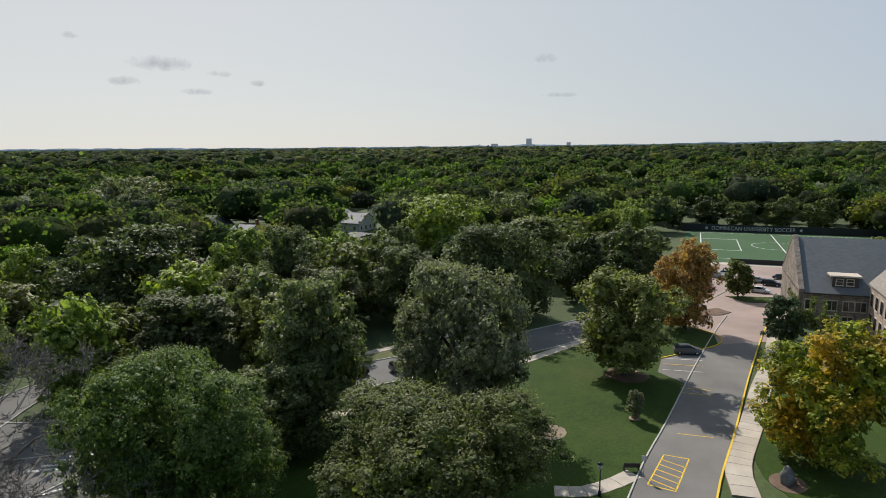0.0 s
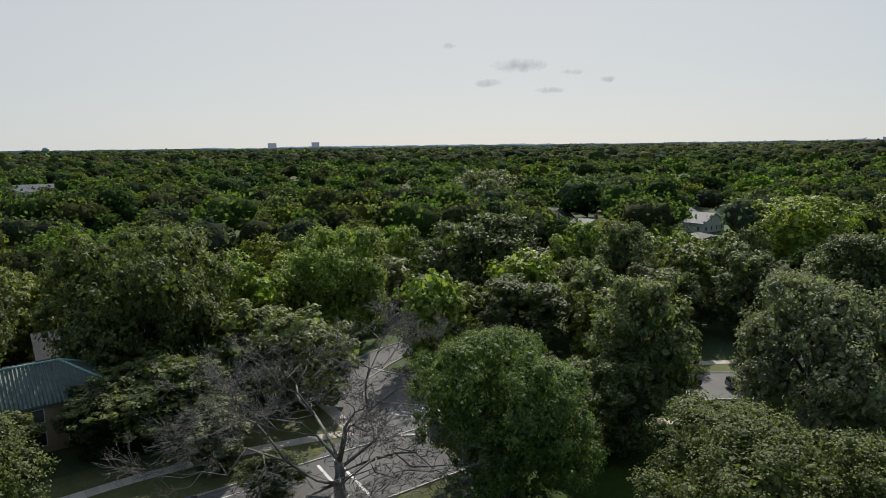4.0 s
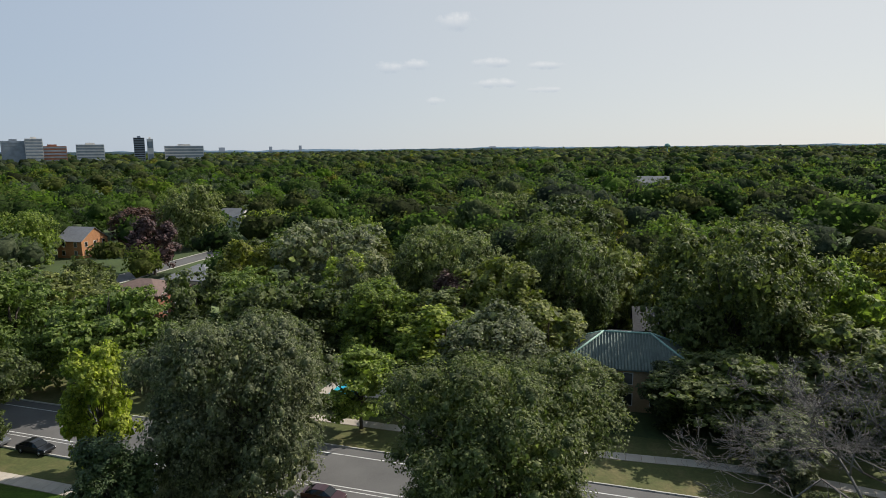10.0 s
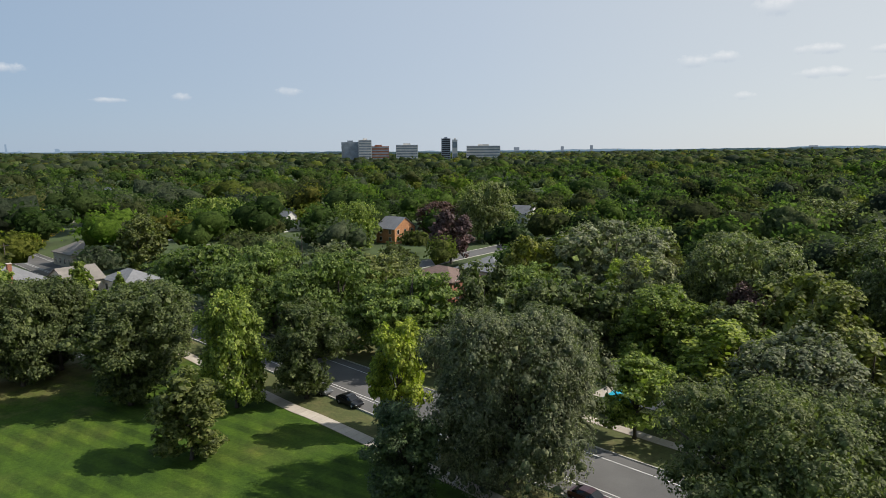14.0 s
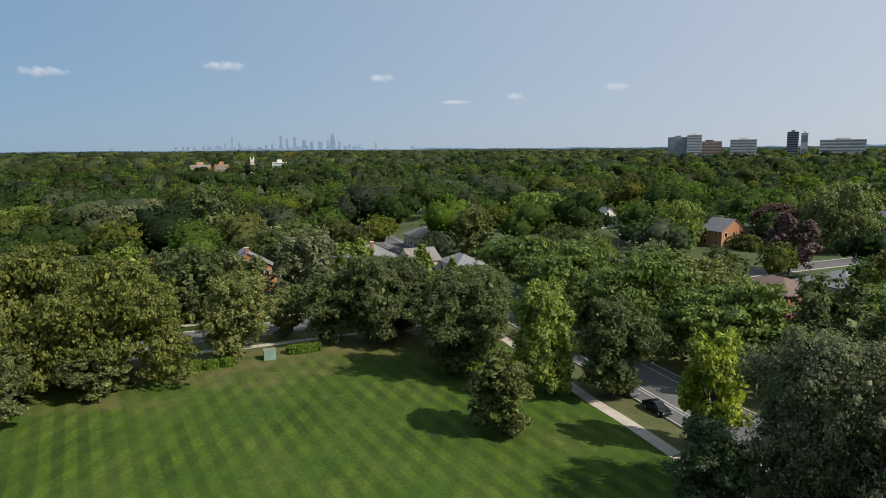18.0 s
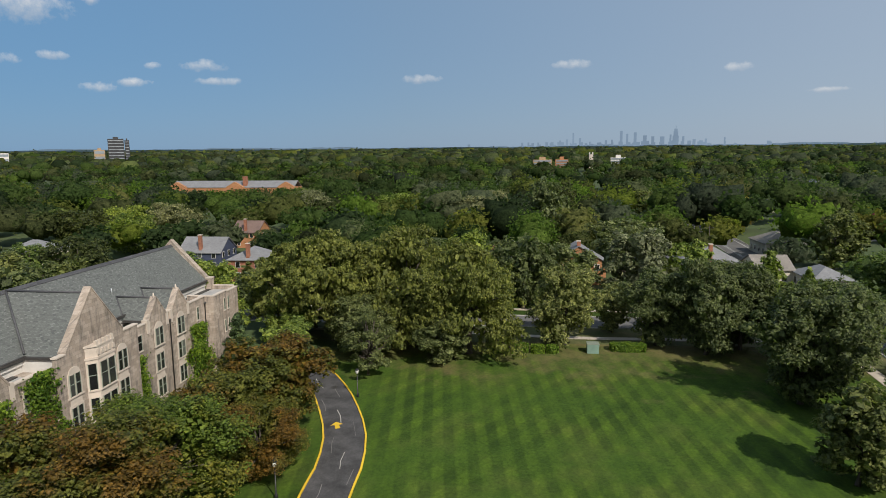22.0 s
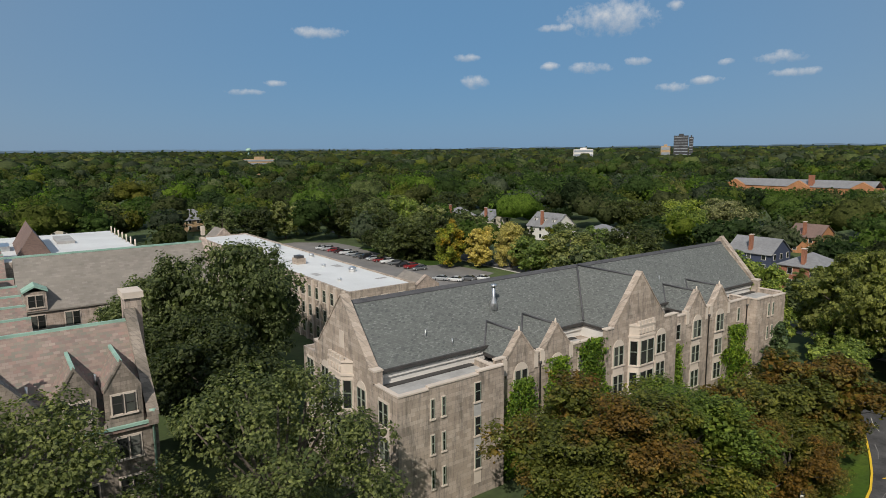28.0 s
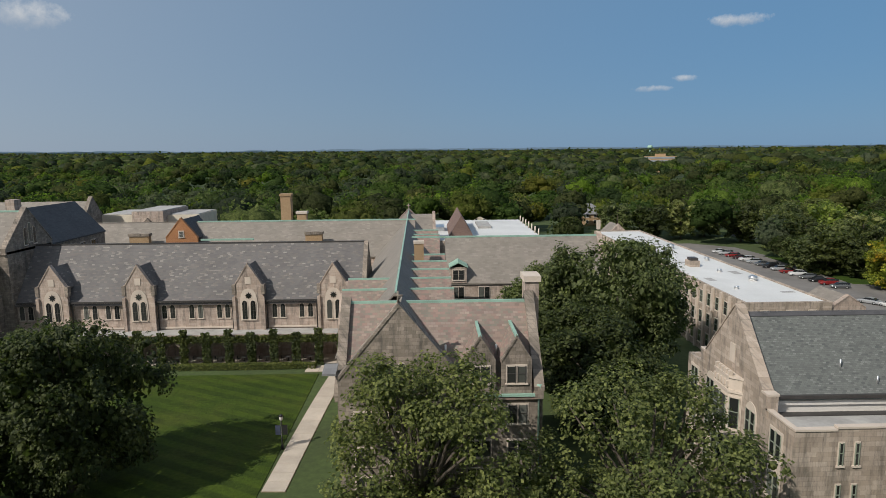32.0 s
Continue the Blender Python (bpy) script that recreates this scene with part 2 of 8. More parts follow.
def shingle_build(colours, bw, bh, weather=0.16):
    """Courses of slates whose tints differ from one to the next, laid up a slope."""
    def build(nt, b):
        pos = nt.nodes.new("ShaderNodeNewGeometry").outputs["Position"]
        sep = nt.nodes.new("ShaderNodeSeparateXYZ")
        nt.links.new(pos, sep.inputs[0])
        nrm = nt.nodes.new("ShaderNodeSeparateXYZ")
        nt.links.new(nt.nodes.new("ShaderNodeNewGeometry").outputs["Normal"], nrm.inputs[0])
        facing_y = math_node(nt, "GREATER_THAN", math_node(nt, "ABSOLUTE", nrm.outputs[1]), math_node(nt, "ABSOLUTE", nrm.outputs[0]))
        along = nt.nodes.new("ShaderNodeMix")
        nt.links.new(facing_y, along.inputs[0])
        nt.links.new(sep.outputs[1], along.inputs[2])
        nt.links.new(sep.outputs[0], along.inputs[3])
        cmb = nt.nodes.new("ShaderNodeCombineXYZ")
        nt.links.new(along.outputs[0], cmb.inputs[0])
        nt.links.new(math_node(nt, "MULTIPLY", sep.outputs[2], 1.3), cmb.inputs[1])
        br = node(nt, "ShaderNodeTexBrick", Scale=1.0, Mortar_Size=0.015, Brick_Width=bw, Row_Height=bh)
        br.inputs["Color1"].default_value = (0, 0, 0, 1)
        br.inputs["Color2"].default_value = (1, 1, 1, 1)
        br.inputs["Mortar"].default_value = (0.1, 0.1, 0.1, 1)
        nt.links.new(cmb.outputs[0], br.inputs["Vector"])
        k = len(colours)
        col = ramp(nt, br.outputs[0], [(i / max(1, k - 1), c) for i, c in enumerate(colours)])
        col = mixed(nt, 1.0, col, ramp(nt, noise_at(nt, 0.3, 5), [(0.3, (1 - weather,) * 3), (0.7, (1 + weather * 0.6,) * 3)]), "MULTIPLY")
        nt.links.new(col, b.inputs["Base Color"])
        b.inputs["Roughness"].default_value = 0.75
        bp = node(nt, "ShaderNodeBump", Strength=0.5, Distance=0.03)
        nt.links.new(br.outputs[0], bp.inputs["Height"])
        nt.links.new(bp.outputs[0], b.inputs["Normal"])
    return material_from(build)


def material_from(build):
    return material("roof_courses", build)


SHINGLE = shingle_build([(0.07, 0.076, 0.073), (0.125, 0.132, 0.124), (0.1, 0.106, 0.1), (0.165, 0.172, 0.162)], 0.32, 0.17, 0.07)
SLATE = shingle_build([(0.096, 0.092, 0.092), (0.120, 0.112, 0.112), (0.104, 0.098, 0.096), (0.128, 0.120, 0.116), (0.112, 0.104, 0.104), (0.124, 0.116, 0.112), (0.136, 0.120, 0.112), (0.112, 0.104, 0.104), (0.152, 0.136, 0.124), (0.232, 0.216, 0.196)], 0.6, 0.3)
PINK_SLATE = shingle_build([(0.172, 0.133, 0.116), (0.267, 0.172, 0.146), (0.232, 0.189, 0.15), (0.172, 0.163, 0.133), (0.206, 0.155, 0.133), (0.292, 0.232, 0.194)], 0.5, 0.28)
WEATHERED = shingle_build([(0.165, 0.15, 0.13), (0.22, 0.195, 0.17), (0.19, 0.17, 0.148), (0.245, 0.215, 0.185)], 0.5, 0.3)
TAN_SLATE = shingle_build([(0.176, 0.157, 0.136), (0.215, 0.191, 0.163), (0.194, 0.172, 0.148), (0.245, 0.217, 0.191)], 0.8, 0.35)
GREY_ROOF = shingle_build([(0.16, 0.16, 0.165), (0.20, 0.20, 0.205), (0.18, 0.18, 0.185)], 0.6, 0.25)
BROWN_ROOF = shingle_build([(0.13, 0.085, 0.07), (0.17, 0.11, 0.09), (0.15, 0.1, 0.08)], 0.6, 0.25)
GREEN_TILE = shingle_build([(0.075, 0.098, 0.085), (0.105, 0.135, 0.115), (0.088, 0.115, 0.1)], 0.35, 0.4)
RED_ROOF = shingle_build([(0.30, 0.05, 0.05), (0.36, 0.07, 0.06), (0.33, 0.06, 0.05)], 0.5, 0.25)
DARK_ROOF = shingle_build([(0.05, 0.05, 0.055), (0.075, 0.075, 0.08), (0.06, 0.06, 0.065)], 0.6, 0.25)
MEMBRANE = rough_surface("white_roof_membrane", (0.58, 0.58, 0.57), 0.6, 0.08, 3, 0.12, 0.05)
GREY_MEMBRANE = rough_surface("grey_roof_membrane", (0.36, 0.35, 0.335), 0.75, 0.4, 2.5, 0.22, 0.05)
COPPER = rough_surface("green_copper", (0.27, 0.42, 0.345), 0.6, 0.6, 5, 0.18, 0.1)
LEAD = rough_surface("dark_gutter_metal", (0.07, 0.065, 0.062), 0.5, 0.6, 5, 0.2, 0.05, metal=0.3)
STEEL = rough_surface("galvanised_steel", (0.62, 0.63, 0.64), 0.3, 0.8, 6, 0.12, 0.05, metal=0.9)
WHITE = rough_surface("white_paint", (0.58, 0.555, 0.52), 0.6, 0.5, 5, 0.08, 0.05)
CREAM = rough_surface("cream_render", (0.58, 0.52, 0.42), 0.8, 0.5, 5, 0.12, 0.1)
NAVY = rough_surface("navy_siding", (0.05, 0.06, 0.10), 0.6, 0.5, 5, 0.15, 0.1)
FRAME_GREEN = rough_surface("sage_window_frame", (0.21, 0.24, 0.19), 0.5, 0.6, 5, 0.12, 0.05)
BLACK = rough_surface("black_metal", (0.02, 0.02, 0.022), 0.45, 0.6, 5, 0.2, 0.05)
TURF = rough_surface("field_turf", (0.034, 0.09, 0.03), 0.9, 0.05, 4, 0.12, 0.2)


def glass_build(nt, b):
    rnd = nt.nodes.new("ShaderNodeObjectInfo").outputs["Random"]
    nt.links.new(ramp(nt, rnd, [(0.0, (0.012, 0.013, 0.013)), (0.7, (0.035, 0.037, 0.035)), (1.0, (0.13, 0.135, 0.12))]), b.inputs["Base Color"])
    b.inputs["Roughness"].default_value = 0.08
    b.inputs["Specular IOR Level"].default_value = 0.7


GLASS = material("window_glass", glass_build)


def fade(nt, amount, colour):
    """White where the amount is nought, the colour where it is one."""
    m = nt.nodes.new("ShaderNodeMix")
    m.data_type = "RGBA"
    nt.links.new(amount, m.inputs[0])
    m.inputs[6].default_value = (1, 1, 1, 1)
    nt.links.new(colour, m.inputs[7])
    return m.outputs[2]


def lawn_build(stripes, tone=1.0, warm=1.0, dry=False):
    def build(nt, b):
        pos = nt.nodes.new("ShaderNodeNewGeometry").outputs["Position"]
        col = ramp(nt, noise_at(nt, 0.09, 6), [(0.3, (0.042, 0.084, 0.009)), (0.5, (0.062, 0.112, 0.012)), (0.66, (0.085, 0.12, 0.02)), (0.8, (0.12, 0.115, 0.035))])
        fine = ramp(nt, noise_at(nt, 2.2, 6, rough=0.75), [(0.25, (0.65 * tone * warm, 0.67 * tone, 0.65 * tone)), (0.75, (1.17 * tone * warm, 1.14 * tone, 1.12 * tone))])
        col = mixed(nt, 1.0, col, fine, "MULTIPLY")
        tufts = ramp(nt, noise_at(nt, 0.55, 5, rough=0.7), [(0.32, (0.8, 0.82, 0.8)), (0.68, (1.16, 1.12, 1.1))])
        col = mixed(nt, 1.0, col, tufts, "MULTIPLY")
        sep = nt.nodes.new("ShaderNodeSeparateXYZ")
        nt.links.new(pos, sep.inputs[0])
        wob = noise_at(nt, 0.25, 2)
        # Mowing stripes: the sheen of bent grass put into the base colour.
        for turn, width, lift in stripes:
            u = math_node(nt, "ADD", math_node(nt, "MULTIPLY", sep.outputs[0], math.cos(radians(turn)) * math.pi / width),
                          math_node(nt, "MULTIPLY", sep.outputs[1], math.sin(radians(turn)) * math.pi / width))
            s = math_node(nt, "SINE", math_node(nt, "ADD", u, math_node(nt, "MULTIPLY", wob, 0.7)))
            s = math_node(nt, "MULTIPLY_ADD", math_node(nt, "MULTIPLY", s, 2.6), 0.5)
            s.node.inputs[2].default_value = 0.5
            s.node.use_clamp = True
            band = ramp(nt, s, [(0.0, (1 - lift,) * 3), (1.0, (1 + lift, 1 + lift * 0.7, 1.0))])
            worn = ramp(nt, noise_at(nt, 0.11, 4), [(0.35, (0.15,) * 3), (0.62, (1.0,) * 3)])
            col = mixed(nt, 1.0, col, fade(nt, worn, band), "MULTIPLY")
        if dry:
            # parched strip along the far edge, in ragged patches
            edge = math_node(nt, "MULTIPLY", math_node(nt, "SUBTRACT", sep.outputs[0], 92.0), 0.055)
            amount = math_node(nt, "ADD", edge, math_node(nt, "MULTIPLY", math_node(nt, "SUBTRACT", noise_at(nt, 0.13, 5, rough=0.65), 0.55), 4.0))
            amount.node.use_clamp = True
            col = mixed(nt, math_node(nt, "MULTIPLY", amount, 0.75), col, mixed(nt, 1.0, fine, (0.2, 0.15, 0.065), "MULTIPLY"))
        nt.links.new(col, b.inputs["Base Color"])
        b.inputs["Roughness"].default_value, b.inputs["Specular IOR Level"].default_value = 0.9, 0.2
        bp = node(nt, "ShaderNodeBump", Strength=0.6, Distance=0.1)
        nt.links.new(noise_at(nt, 4.0, 6), bp.inputs["Height"])
        nt.links.new(bp.outputs[0], b.inputs["Normal"])
    return build


LAWN = material("striped_lawn", lawn_build([(97, 1.35, 0.24), (58, 1.7, 0.13)], 0.83, 0.92, dry=True))
COURT = material("courtyard_lawn", lawn_build([(62, 1.3, 0.28)], 0.6, 1.05))
GRASS = material("rough_grass", lawn_build([], 0.6, 0.92))


def verge_build(nt, b):
    col = ramp(nt, noise_at(nt, 0.16, 6, rough=0.7), [(0.3, (0.055, 0.075, 0.018)), (0.5, (0.085, 0.095, 0.026)), (0.66, (0.145, 0.125, 0.05)), (0.8, (0.2, 0.155, 0.085))])
    col = mixed(nt, 1.0, col, ramp(nt, noise_at(nt, 2.4, 6, rough=0.75), [(0.28, (0.6,) * 3), (0.72, (1.15,) * 3)]), "MULTIPLY")
    nt.links.new(col, b.inputs["Base Color"])
    b.inputs["Roughness"].default_value = 0.95


VERGE = material("worn_verge_grass", verge_build)


# Dark greens hold the canopy's shade as well as the forest floor's colour.
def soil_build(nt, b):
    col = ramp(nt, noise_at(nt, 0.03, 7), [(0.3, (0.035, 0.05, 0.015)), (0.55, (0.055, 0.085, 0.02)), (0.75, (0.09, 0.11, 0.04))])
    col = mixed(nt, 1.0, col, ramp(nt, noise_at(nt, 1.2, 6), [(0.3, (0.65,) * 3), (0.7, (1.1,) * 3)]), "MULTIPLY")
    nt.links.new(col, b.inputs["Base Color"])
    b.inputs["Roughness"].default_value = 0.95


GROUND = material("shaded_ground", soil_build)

# ---- mesh helpers ----


def mesh_of(name, verts, faces, mat, smooth=False):
    me = bpy.data.meshes.new(name)
    me.from_pydata([tuple(v) for v in verts], [], [tuple(q) for q in faces])
    bm = bmesh.new()
    bm.from_mesh(me)
    bmesh.ops.recalc_face_normals(bm, faces=bm.faces)
    bm.to_mesh(me)
    bm.free()
    if smooth:
        me.polygons.foreach_set("use_smooth", [True] * len(me.polygons))
    me.materials.append(mat)
    return me


def quick_mesh(name, quads, mat):
    """Many loose four-cornered faces, quads: array n x 4 x 3."""
    n = len(quads)
    me = bpy.data.meshes.new(name)
    me.vertices.add(4 * n)
    me.vertices.foreach_set("co", np.ascontiguousarray(quads, dtype=np.float32).ravel())
    me.loops.add(4 * n)
    me.loops.foreach_set("vertex_index", np.arange(4 * n, dtype=np.int32))
    me.polygons.add(n)
    me.polygons.foreach_set("loop_start", np.arange(0, 4 * n, 4, dtype=np.int32))
    me.update(calc_edges=True)
    me.materials.append(mat)
    return me


def part(name, me, parent=None, label=""):
    ob = new(name, me)
    ob.parent = parent
    if label:
        tagged(ob, label)
    return ob


def thing(name, label, category, group="", kind="", at=(0, 0, 0), turn=0):
    ob = new(name)
    ob.empty_display_size = 0.5
    ob.matrix_world = pose(*at, 0, 0, turn)
    return tagged(ob, label, category, group, kind)


def solid(name, ring, z0, z1, mat, parent=None, label=""):
    """An upright prism on a ring of (x, y)."""
    n = len(ring)
    v = [(x, y, z0) for x, y in ring] + [(x, y, z1) for x, y in ring]
    q = [tuple(range(n - 1, -1, -1)), tuple(range(n, 2 * n))] + [(i, (i + 1) % n, n + (i + 1) % n, n + i) for i in range(n)]
    return part(name, mesh_of(name, v, q, mat), parent, label)


def box(name, x0, x1, y0, y1, z0, z1, mat, parent=None, label=""):
    return solid(name, [(x0, y0), (x1, y0), (x1, y1), (x0, y1)], z0, z1, mat, parent, label)


def profile(name, outline, axis, a0, a1, mat, parent=None, label=""):
    """A prism whose outline [(s, z)] stands across x (axis 'x': s is y) or across y (s is x)."""
    n = len(outline)
    at = (lambda a, s, z: (a, s, z)) if axis == "x" else (lambda a, s, z: (s, a, z))
    v = [at(a0, s, z) for s, z in outline] + [at(a1, s, z) for s, z in outline]
    q = [tuple(range(n - 1, -1, -1)), tuple(range(n, 2 * n))] + [(i, (i + 1) % n, n + (i + 1) % n, n + i) for i in range(n)]
    return part(name, mesh_of(name, v, q, mat), parent, label)


def gable_roof(parent, axis, a0, a1, s0, s1, z, ridge, mat, over=0.3, thick=0.25, name="roof", label=""):
    """Two slabs that meet at a ridge; the ridge runs along axis from a0 to a1, the eaves lie at s0 and s1."""
    mid = (s0 + s1) / 2
    for side in (s0, s1):
        k = (ridge - z) / (mid - side)
        e = side + math.copysign(over, side - mid)
        ze = z + (e - side) * k
        profile(name, [(e, ze), (mid, ridge), (mid, ridge + thick), (e, ze + thick)], axis, a0, a1, mat, parent, label)


def tube_mesh(name, strands, mat, sides=6):
    """Round tapering rods. strands: list of [(point, radius), ...]."""
    v, q = [], []
    for strand in strands:
        first = len(v)
        for i, (p, r) in enumerate(strand):
            p = Vector(p)
            a, b = Vector(strand[max(0, i - 1)][0]), Vector(strand[min(len(strand) - 1, i + 1)][0])
            d = (b - a).normalized() if (b - a).length > 1e-6 else Vector((0, 0, 1))
            u = d.orthogonal().normalized()
            w = d.cross(u)
            v += [p + (u * math.cos(2 * math.pi * k / sides) + w * math.sin(2 * math.pi * k / sides)) * r for k in range(sides)]
        for i in range(len(strand) - 1):
            o = first + i * sides
            q += [(o + k, o + (k + 1) % sides, o + sides + (k + 1) % sides, o + sides + k) for k in range(sides)]
        q.append(tuple(first + (len(strand) - 1) * sides + k for k in range(sides)))
        q.append(tuple(first + k for k in range(sides - 1, -1, -1)))
    me = bpy.data.meshes.new(name)
    me.from_pydata([tuple(x) for x in v], [], q)
    me.polygons.foreach_set("use_smooth", [True] * len(me.polygons))
    me.materials.append(mat)
    return me


def smooth_line(pts, step=3.0):
    """A rounded line through the points."""
    pts = [Vector((*p, 0)) for p in pts]
    ext = [pts[0] * 2 - pts[1]] + pts + [pts[-1] * 2 - pts[-2]]
    out = []
    for i in range(1, len(ext) - 2):
        a, b, c, d = ext[i - 1:i + 3]
        n = max(1, int((c - b).length / step))
        for k in range(n):
            t = k / n
            out.append(0.5 * ((2 * b) + (c - a) * t + (2 * a - 5 * b + 4 * c - d) * t * t + (3 * b - a - 3 * c + d) * t ** 3))
    return out + [pts[-1]]


def offset_line(line, d):
    res = []
    for i, p in enumerate(line):
        t = (line[min(len(line) - 1, i + 1)] - line[max(0, i - 1)]).normalized()
        res.append(p + Vector((-t.y, t.x, 0)) * d)
    return res


def ribbon(name, line, d0, d1, z0, z1, mat, parent=None, label=""):
    """A strip with thickness beside a line, from d0 to d1 to its left."""
    a, b = offset_line(line, d0), offset_line(line, d1)
    n = len(line)
    v = [(p.x, p.y, z) for z in (z0, z1) for row in (a, b) for p in row]
    q = []
    for i in range(n - 1):
        A0, B0, A1, B1 = i, n + i, 2 * n + i, 3 * n + i
        q += [(A1, A1 + 1, B1 + 1, B1), (A0, B0, B0 + 1, A0 + 1), (A0, A0 + 1, A1 + 1, A1), (B0, B1, B1 + 1, B0 + 1)]
    q += [(0, 2 * n, 3 * n, n), (n - 1, 2 * n - 1, 4 * n - 1, 3 * n - 1)]
    return part(name, mesh_of(name, v, q, mat), parent, label)


# ---- ground, roads, lawns ----
R_ALL = 4900
ring = [(R_ALL * math.cos(a * math.pi / 48), R_ALL * math.sin(a * math.pi / 48)) for a in range(96)]
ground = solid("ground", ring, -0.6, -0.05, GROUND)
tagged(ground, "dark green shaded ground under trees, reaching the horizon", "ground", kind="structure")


def flat(name, pts, z, mat, label, category, kind="structure"):
    ob = solid(name, pts, -0.06, z, mat)
    return tagged(ob, label, category, kind=kind)


flat("lawn_front", [(-30, -46.9), (30, -49), (60, -51.2), (108, -55.5), (114, -40), (113, 20), (103, 38), (90, 44), (-30, 44)],
     0.0, LAWN, "mown campus lawn with crossing mowing stripes", "lawn")
flat("lawn_west", [(-66, -46), (-58, -46), (-30, -46.9), (-30, 44), (-60, 44), (-60, -4), (-100, 0), (-118, -8), (-98, -34), (-82, -38)],
     0.0, GRASS, "shady green lawn beside the drive", "lawn")
flat("lawn_boulder", [(-100.4, 11.6), (-76, 7.6), (-71, 8.4), (-67, 10.8), (-62, 22), (-90, 26), (-104, 25), (-106, 18)], 0.006, GRASS, "green lawn round the boulder", "lawn")
flat("courtyard_lawn", [(-60, 60), (-18.5, 60), (-18.5, 98), (-60, 98)], 0.02, COURT, "dark green striped courtyard lawn before the cloister", "lawn")
flat("verge_south", [(-40, -50), (-20, -50.5), (130, -63), (130, -57), (60, -51.0), (30, -49), (-40, -46)], 0.004, VERGE, "grass verge beside the street", "verge")
flat("verge_far", [(-45, -61), (-28, -62.4), (130, -75), (130, -84), (60, -82), (-20, -76), (-40, -76)], 0.0, VERGE, "worn grass verge with patches of sun", "verge")
flat("corner_lawn", [(-67, -99), (-74, -95), (-90, -112), (-78, -118)], 0.0, GRASS, "sunlit front lawn beside a drive", "lawn")
flat("verge_east", [(112, 40), (114, -60), (123.5, -60), (123.5, 40)], 0.004, VERGE, "grass verge by the eastern street", "verge")
flat("verge_east_far", [(133, 60), (133, -50), (160, -50), (160, 60)], 0.0, GRASS, "front lawns across the eastern street", "lawn")
flat("verge_west", [(-72, -61), (-82, -54), (-92, -45), (-98, -50), (-86, -64), (-74, -70)], 0.0, VERGE, "grass verge across the avenue", "verge")


def road(name, pts, half, mat, label, z=0.02, kerbs=True):
    line = smooth_line(pts)
    ob = ribbon(name, line, -half, half, -0.06, z, mat)
    tagged(ob, label, "road", kind="structure")
    if kerbs:
        for side in (-1, 1):
            k = ribbon("kerb", line, side * half, side * (half + 0.18), -0.06, z + 0.13, KERB, ob)
    return ob, line


division, dline = road("road_division", [(-46, -55.5), (-20, -57.2), (30, -61.1), (80, -65.2), (128, -69), (420, -92)], 5.8, STREET, "grey asphalt street with white lane lines beside the lawn")
thatcher, tline = road("road_avenue", [(-190, 12), (-140, -8), (-104, -31), (-84, -47), (-66, -60), (-50, -74), (-45, -95), (-48, -135), (-60, -220)], 5.2, STREET, "grey asphalt avenue curving under trees", z=0.026)
side_rd, sline = road("road_side", [(-47, -84), (-60, -89.5), (-76, -88.5), (-100, -92), (-150, -110)], 3.2, STREET, "pale side street under dense trees", z=0.03)
flat("road_junction", [(-30, -52.5), (-28, -62), (-37, -66), (-40, -78), (-52, -80), (-60, -68), (-55, -58), (-44, -50)], 0.034, STREET, "wide asphalt junction with white crossing lines", "road")
east_rd, eline = road("road_east", [(129, -230), (129, -66), (128, -20), (128, 60), (128, 260)], 4.2, STREET, "grey asphalt street beyond the lawn", z=0.03)
drive, vline = road("campus_drive", [(-140, 11.4), (-127, 8.9), (-104, 5.2), (-82, 2.1), (-65, -0.4), (-40, -2), (-10, 0), (20, 8)], 3.9, ASPHALT, "asphalt campus drive with concrete kerbs", z=0.03, kerbs=False)
ribbon("kerb", vline, -4.08, -3.9, -0.06, 0.16, KERB, drive)
loop, lline = road("loop_drive", [(20, 8), (45, 17), (57, 19.3), (64, 19.6), (72, 21), (80, 24), (88, 28), (95, 33), (101, 41), (104, 55), (112, 66), (124, 70)], 2.5, OLD_ASPHALT, "patched dark asphalt drive with yellow kerbs", z=0.034, kerbs=False)
for side in (-1, 1):
    ribbon("yellow_kerb", lline, side * 2.5, side * 2.72, -0.06, 0.16, YELLOW, loop, "yellow painted kerb")

# ---- trees ----
rs = np.random.RandomState(7)


def leaf_quads(rng, pts, out, size, ratio=0.62, wild=0.42):
    """Pointed leaf sprays at pts, facing roughly out."""
    n = len(pts)
    nrm = out + rng.normal(0, wild, (n, 3))
    nrm /= np.linalg.norm(nrm, axis=1, keepdims=True) + 1e-9
    t = np.cross(nrm, rng.normal(0, 1, (n, 3)))
    t /= np.linalg.norm(t, axis=1, keepdims=True) + 1e-9
    b = np.cross(nrm, t)
    s = size * rng.uniform(0.65, 1.35, (n, 1))
    q = np.empty((n, 4, 3))
    q[:, 0], q[:, 2] = pts - t * s * 0.6, pts + t * s * 0.6
    mid = pts + nrm * s * 0.12
    q[:, 1], q[:, 3] = mid - b * s * ratio * 0.55, mid + b * s * ratio * 0.55
    return q


